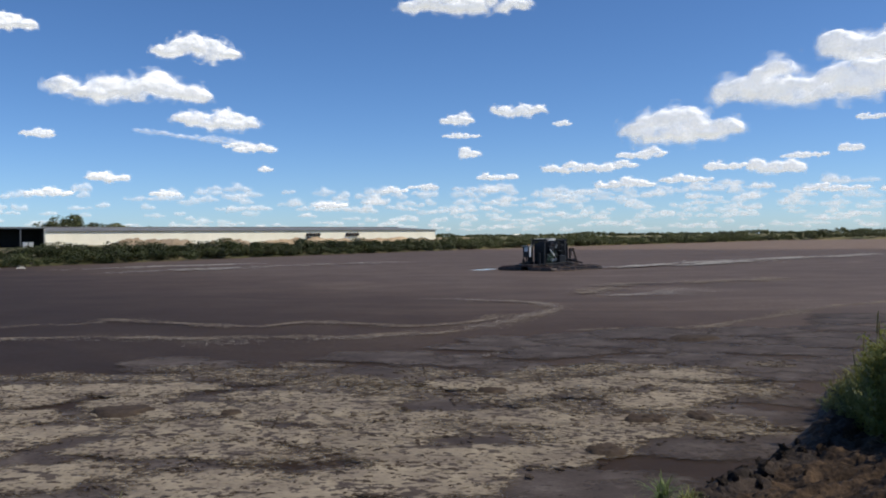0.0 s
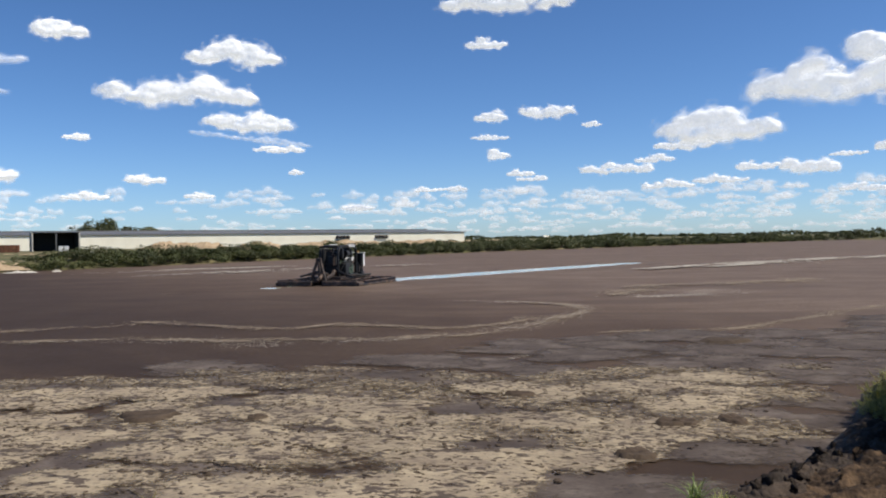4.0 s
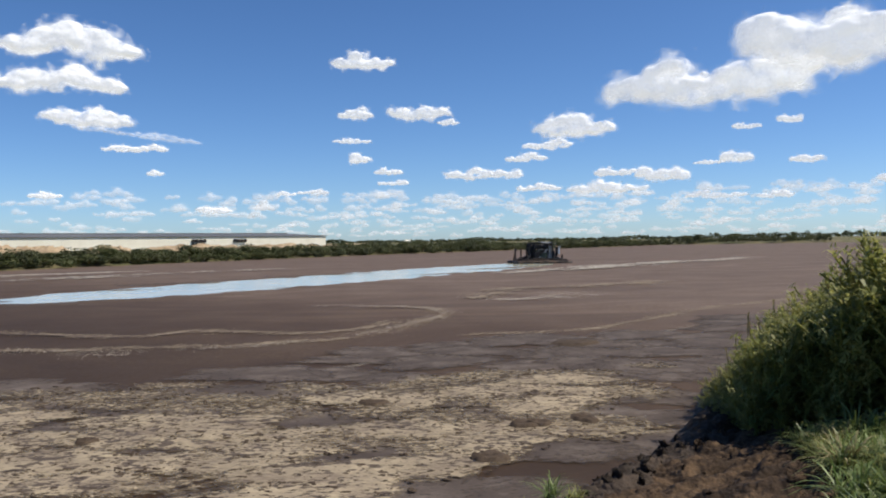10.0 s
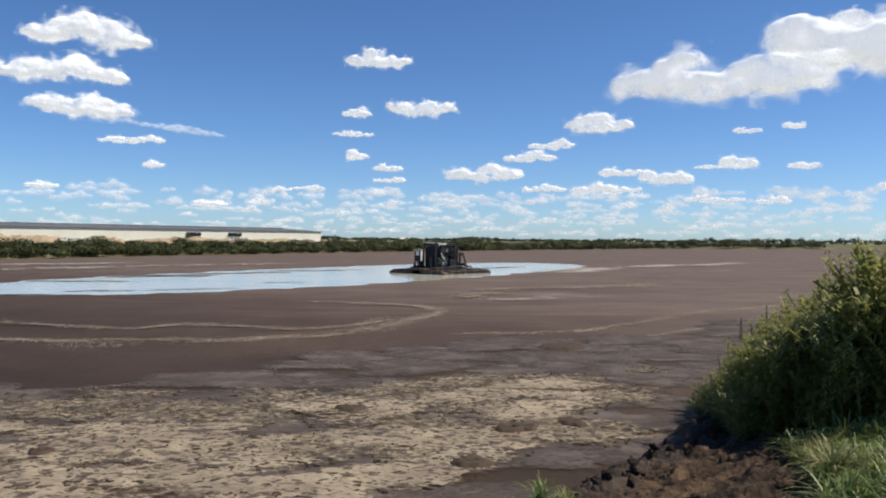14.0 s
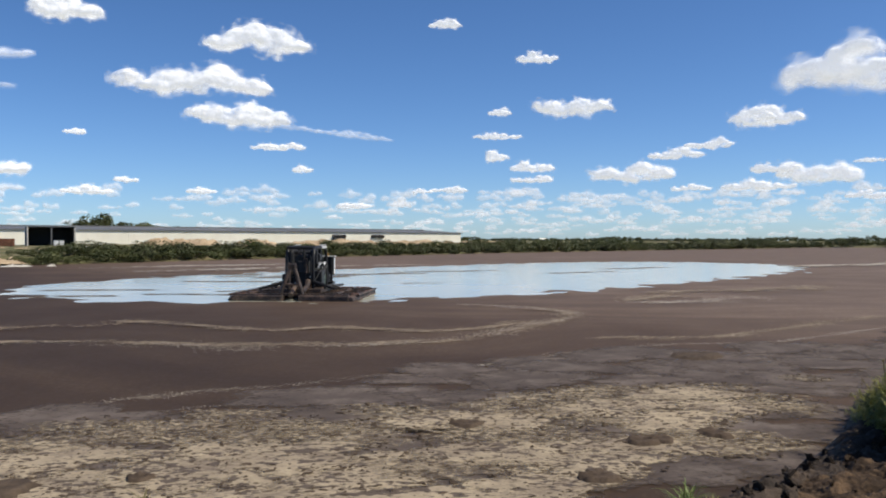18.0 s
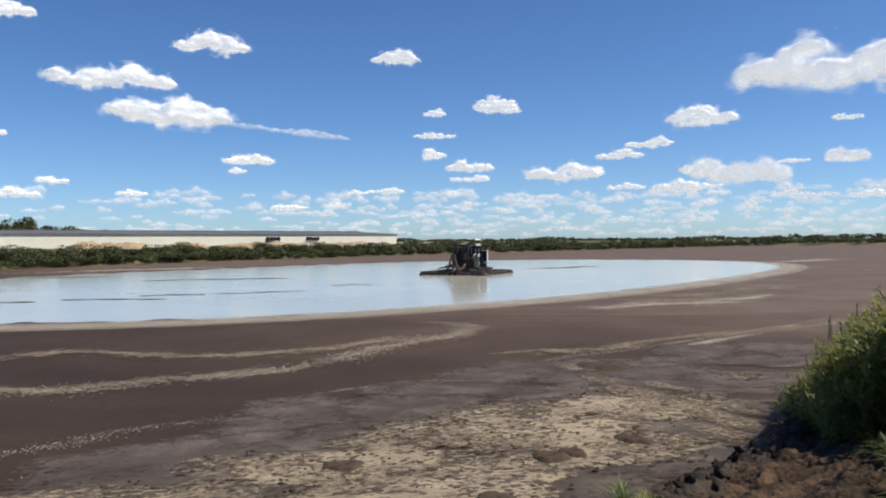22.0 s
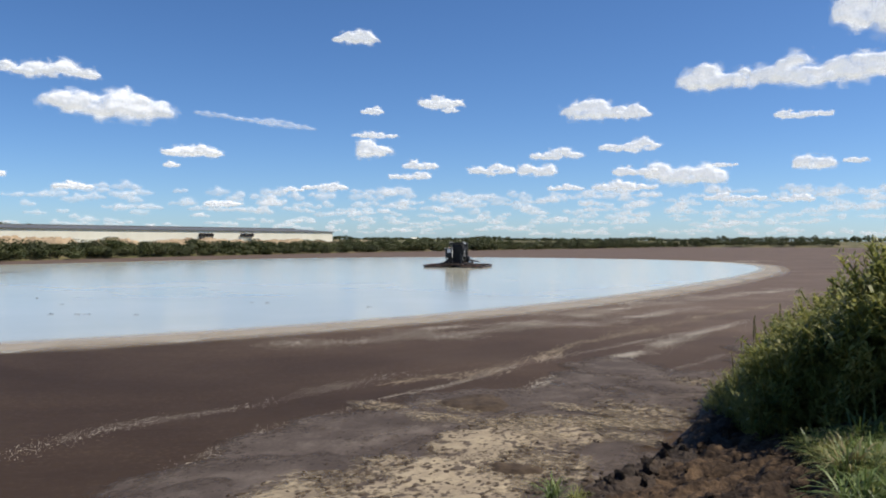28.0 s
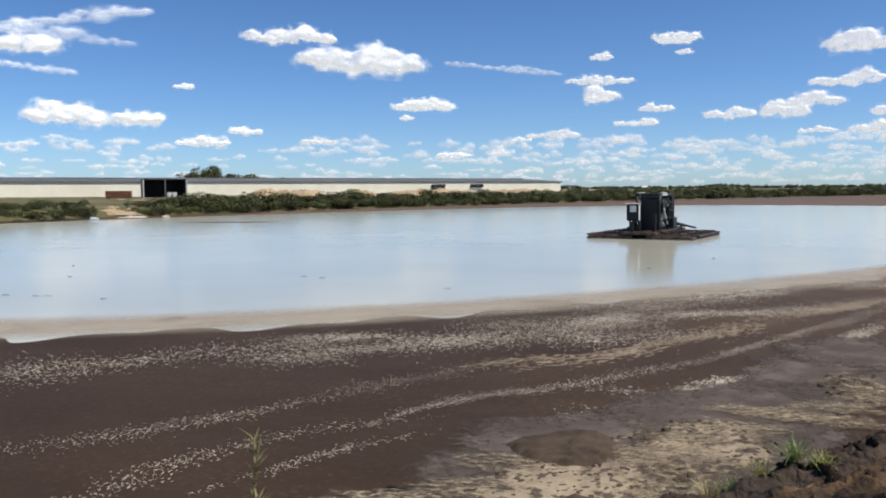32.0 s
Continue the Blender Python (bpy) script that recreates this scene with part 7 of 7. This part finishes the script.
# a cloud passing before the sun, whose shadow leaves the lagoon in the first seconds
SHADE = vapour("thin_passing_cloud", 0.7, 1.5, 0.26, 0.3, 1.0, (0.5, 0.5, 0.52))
vs, fs, th = billow(77, 2.6, 1.0, 60, 40)
passing = raw("cloud", vs[:, [0, 2, 1]], fs, SHADE, smooth=True)
set_attr(passing, "thick", th + 0.5)
passing.scale = (80, 90, 60)
tagged(passing, "broad thin white cloud passing before the sun", "cloud", "clouds in the sky")
MOVING.append((passing, [(t, pose(x + sun_dir.x * 1500, 45 + sun_dir.y * 1500, sun_dir.z * 1500)) for t, x in ((0, -150), (1, 120), (2, 420), (3, 640), (5, 900), (8, 1100), (16, 1600), (32, 2400))]))

# dark twigs and clots floating on the open pool
tw = random.Random(5)
for x, y in ((-8.7, 26.8), (-7.9, 26.7), (-7.6, 26.7), (-6.1, 26.4), (-11.5, 33.9), (-3.2, 31.3), (-2.6, 31.0), (6.1, 34.3), (-9.6, 30.7), (-9.5, 24.0), (1.0, 29.0), (8.5, 38.0)):
    L_ = tw.uniform(0.08, 0.2)
    b = bmesh.new()
    pipe(b, [(-L_ / 2, 0, 0), (-L_ * 0.1, tw.uniform(-0.05, 0.05), 0.02), (L_ * 0.2, tw.uniform(-0.05, 0.05), 0.0), (L_ / 2, 0, 0.015)], tw.uniform(0.004, 0.008), 6)
    o = link("floating_twig", b, CLOD)
    tagged(o, "short dark twig floating on the slurry", "twig", "twigs on the pool")
    rows = []
    for t in (0, 20, 23, 26, 28, 30, 32):
        k = max(0.0, t - 28) if t > 28 else (t - 28) * 0.8
        rows.append((t, pose(x - 0.95 * k, y - 2.4 * k * (1 if t > 28 else 0.9), (float(pool_level(t)) + 0.012) if t > 22 else -0.6, 0, 0, 8)))
    MOVING.append((o, rows))

# the crowd of small clouds low over the horizon
FIELD_CLOUD = vapour("hazy_far_cloud", 0.8, 2.3, 0.55, 0.66, 0.03, (0.25, 0.26, 0.28), (0.36, 0.36, 0.36))
V, F, TH, n0 = [], [], [], 0
hr = random.Random(21)
for k in range(1150):
    el = 0.4 + 3.0 * hr.random() ** 1.3
    az_ = hr.uniform(-62, 62)
    if az_ < -6 and hr.random() < 0.5:
        continue
    dist = 4300 + 0.4 * k
    kk = dist * math.tan(radians(1))
    w = hr.uniform(0.2, 0.62) * (0.7 + 0.3 * el)
    high = hr.uniform(0.13, 0.24) * kk * (0.7 + 0.3 * el)
    vs, fs, th = billow(1000 + k, w * kk, high, 26, 12)
    vs = vs * high
    p = polar(az_, dist, dist * math.tan(radians(el)))
    c_, s_ = math.cos(radians(-az_)), math.sin(radians(-az_))
    V.append(np.stack([vs[:, 0] * c_ - vs[:, 1] * s_ + p.x, vs[:, 0] * s_ + vs[:, 1] * c_ + p.y, vs[:, 2] + p.z], -1))
    F.append(np.array(fs)[:len(fs) // 2] + n0)
    TH.append(th)
    n0 += len(vs)
field = raw("cloud_field", np.concatenate(V), np.concatenate(F), FIELD_CLOUD, smooth=True)
set_attr(field, "thick", np.concatenate(TH))
tagged(field, "crowd of small white clouds low over the horizon", "clouds", kind="stuff")


# ---- what moves ----
def motions():
    def at(x, y, a):
        d = math.hypot(x, y)
        k = 1 + 2.5 / d
        return pose(x * k, y * k, -0.17, 0, 0, a)

    walk(boat, [
        (0.0, at(7.3, 57.5, -137)), (0.5, at(5.4, 56.2, -137)), (1.0, at(2.6, 52.9, -138)), (1.5, at(-0.2, 48.6, -140)), (2.0, at(-2.4, 46.0, -142)), (2.5, at(-4.6, 44.2, -146)),
        (3.0, at(-6.6, 43.2, -165)), (3.5, at(-7.6, 43.6, -225)), (4.0, at(-7.2, 45.0, -285)), (4.5, at(-5.8, 46.4, -325)), (5.0, at(-3.8, 48.0, -316)), (5.5, at(-2.0, 50.4, -310)), (6.0, at(0.5, 52.8, -307)), (6.5, at(2.6, 56.2, -305)),
        (7.0, at(4.6, 59.0, -304)), (7.5, at(7.0, 62.2, -303)), (8.0, at(9.3, 66.0, -303)), (8.5, at(11.4, 68.8, -304)), (9.0, at(13.8, 72.6, -306)), (9.5, at(16.2, 77.5, -318)), (10.0, at(20.6, 83.4, -358)),
        (10.3, at(21.6, 83.9, -400)), (10.6, at(21.9, 83.6, -450)), (11.0, at(21.0, 82.8, -510)), (11.5, at(17.4, 78.6, -514)), (12.0, at(13.4, 72.0, -488)), (12.5, at(11.8, 68.0, -472)), (13.0, at(10.4, 65.0, -486)), (13.5, at(9.1, 61.6, -494)),
        (14.5, at(6.4, 54.4, -498)), (15.5, at(3.7, 46.8, -500)), (16.0, at(1.7, 41.2, -502)), (16.5, at(0.0, 37.6, -506)), (17.0, at(-1.6, 34.8, -501)), (17.3, at(-3.0, 33.8, -520)), (17.6, at(-4.9, 32.9, -556)), (17.9, at(-5.9, 32.5, -615)),
        (18.2, at(-6.8, 34.0, -662)), (18.5, at(-6.0, 36.2, -694)), (18.8, at(-4.4, 38.2, -694)), (19.1, at(-3.1, 40.4, -684)), (19.4, at(-2.6, 41.8, -670)), (19.7, at(-2.1, 42.8, -667)), (20.0, at(-1.5, 44.2, -674)), (20.5, at(0.3, 48.2, -671)),
        (21.0, at(1.8, 52.0, -660)), (21.5, at(2.9, 54.4, -659)), (22.0, at(4.3, 57.4, -657)), (22.5, at(5.5, 61.2, -651)), (23.0, at(6.8, 67.0, -654)), (24.0, at(8.8, 73.6, -655)), (24.5, at(10.1, 77.0, -657)), (25.2, at(12.2, 81.0, -668)),
        (25.8, at(13.9, 83.2, -715)), (26.5, at(14.2, 82.2, -775)), (27.0, at(12.2, 78.0, -835)), (27.5, at(10.6, 72.2, -824)), (28.0, at(9.7, 68.8, -828)), (28.5, at(8.9, 66.0, -833)), (29.0, at(8.2, 62.6, -826)), (29.5, at(7.6, 59.0, -834)),
        (30.0, at(6.9, 55.2, -834)), (30.4, at(6.6, 52.2, -830)), (30.8, at(6.2, 49.2, -834)), (31.2, at(5.4, 45.8, -835)), (31.6, at(4.6, 42.5, -834)), (32.0, at(3.9, 39.2, -831))])
    walk(pool, [(t, pose(0, 0, float(pool_level(t)))) for t in range(0, 33, 4)])
    for thing, rows in MOVING:
        walk(thing, rows)


motions()
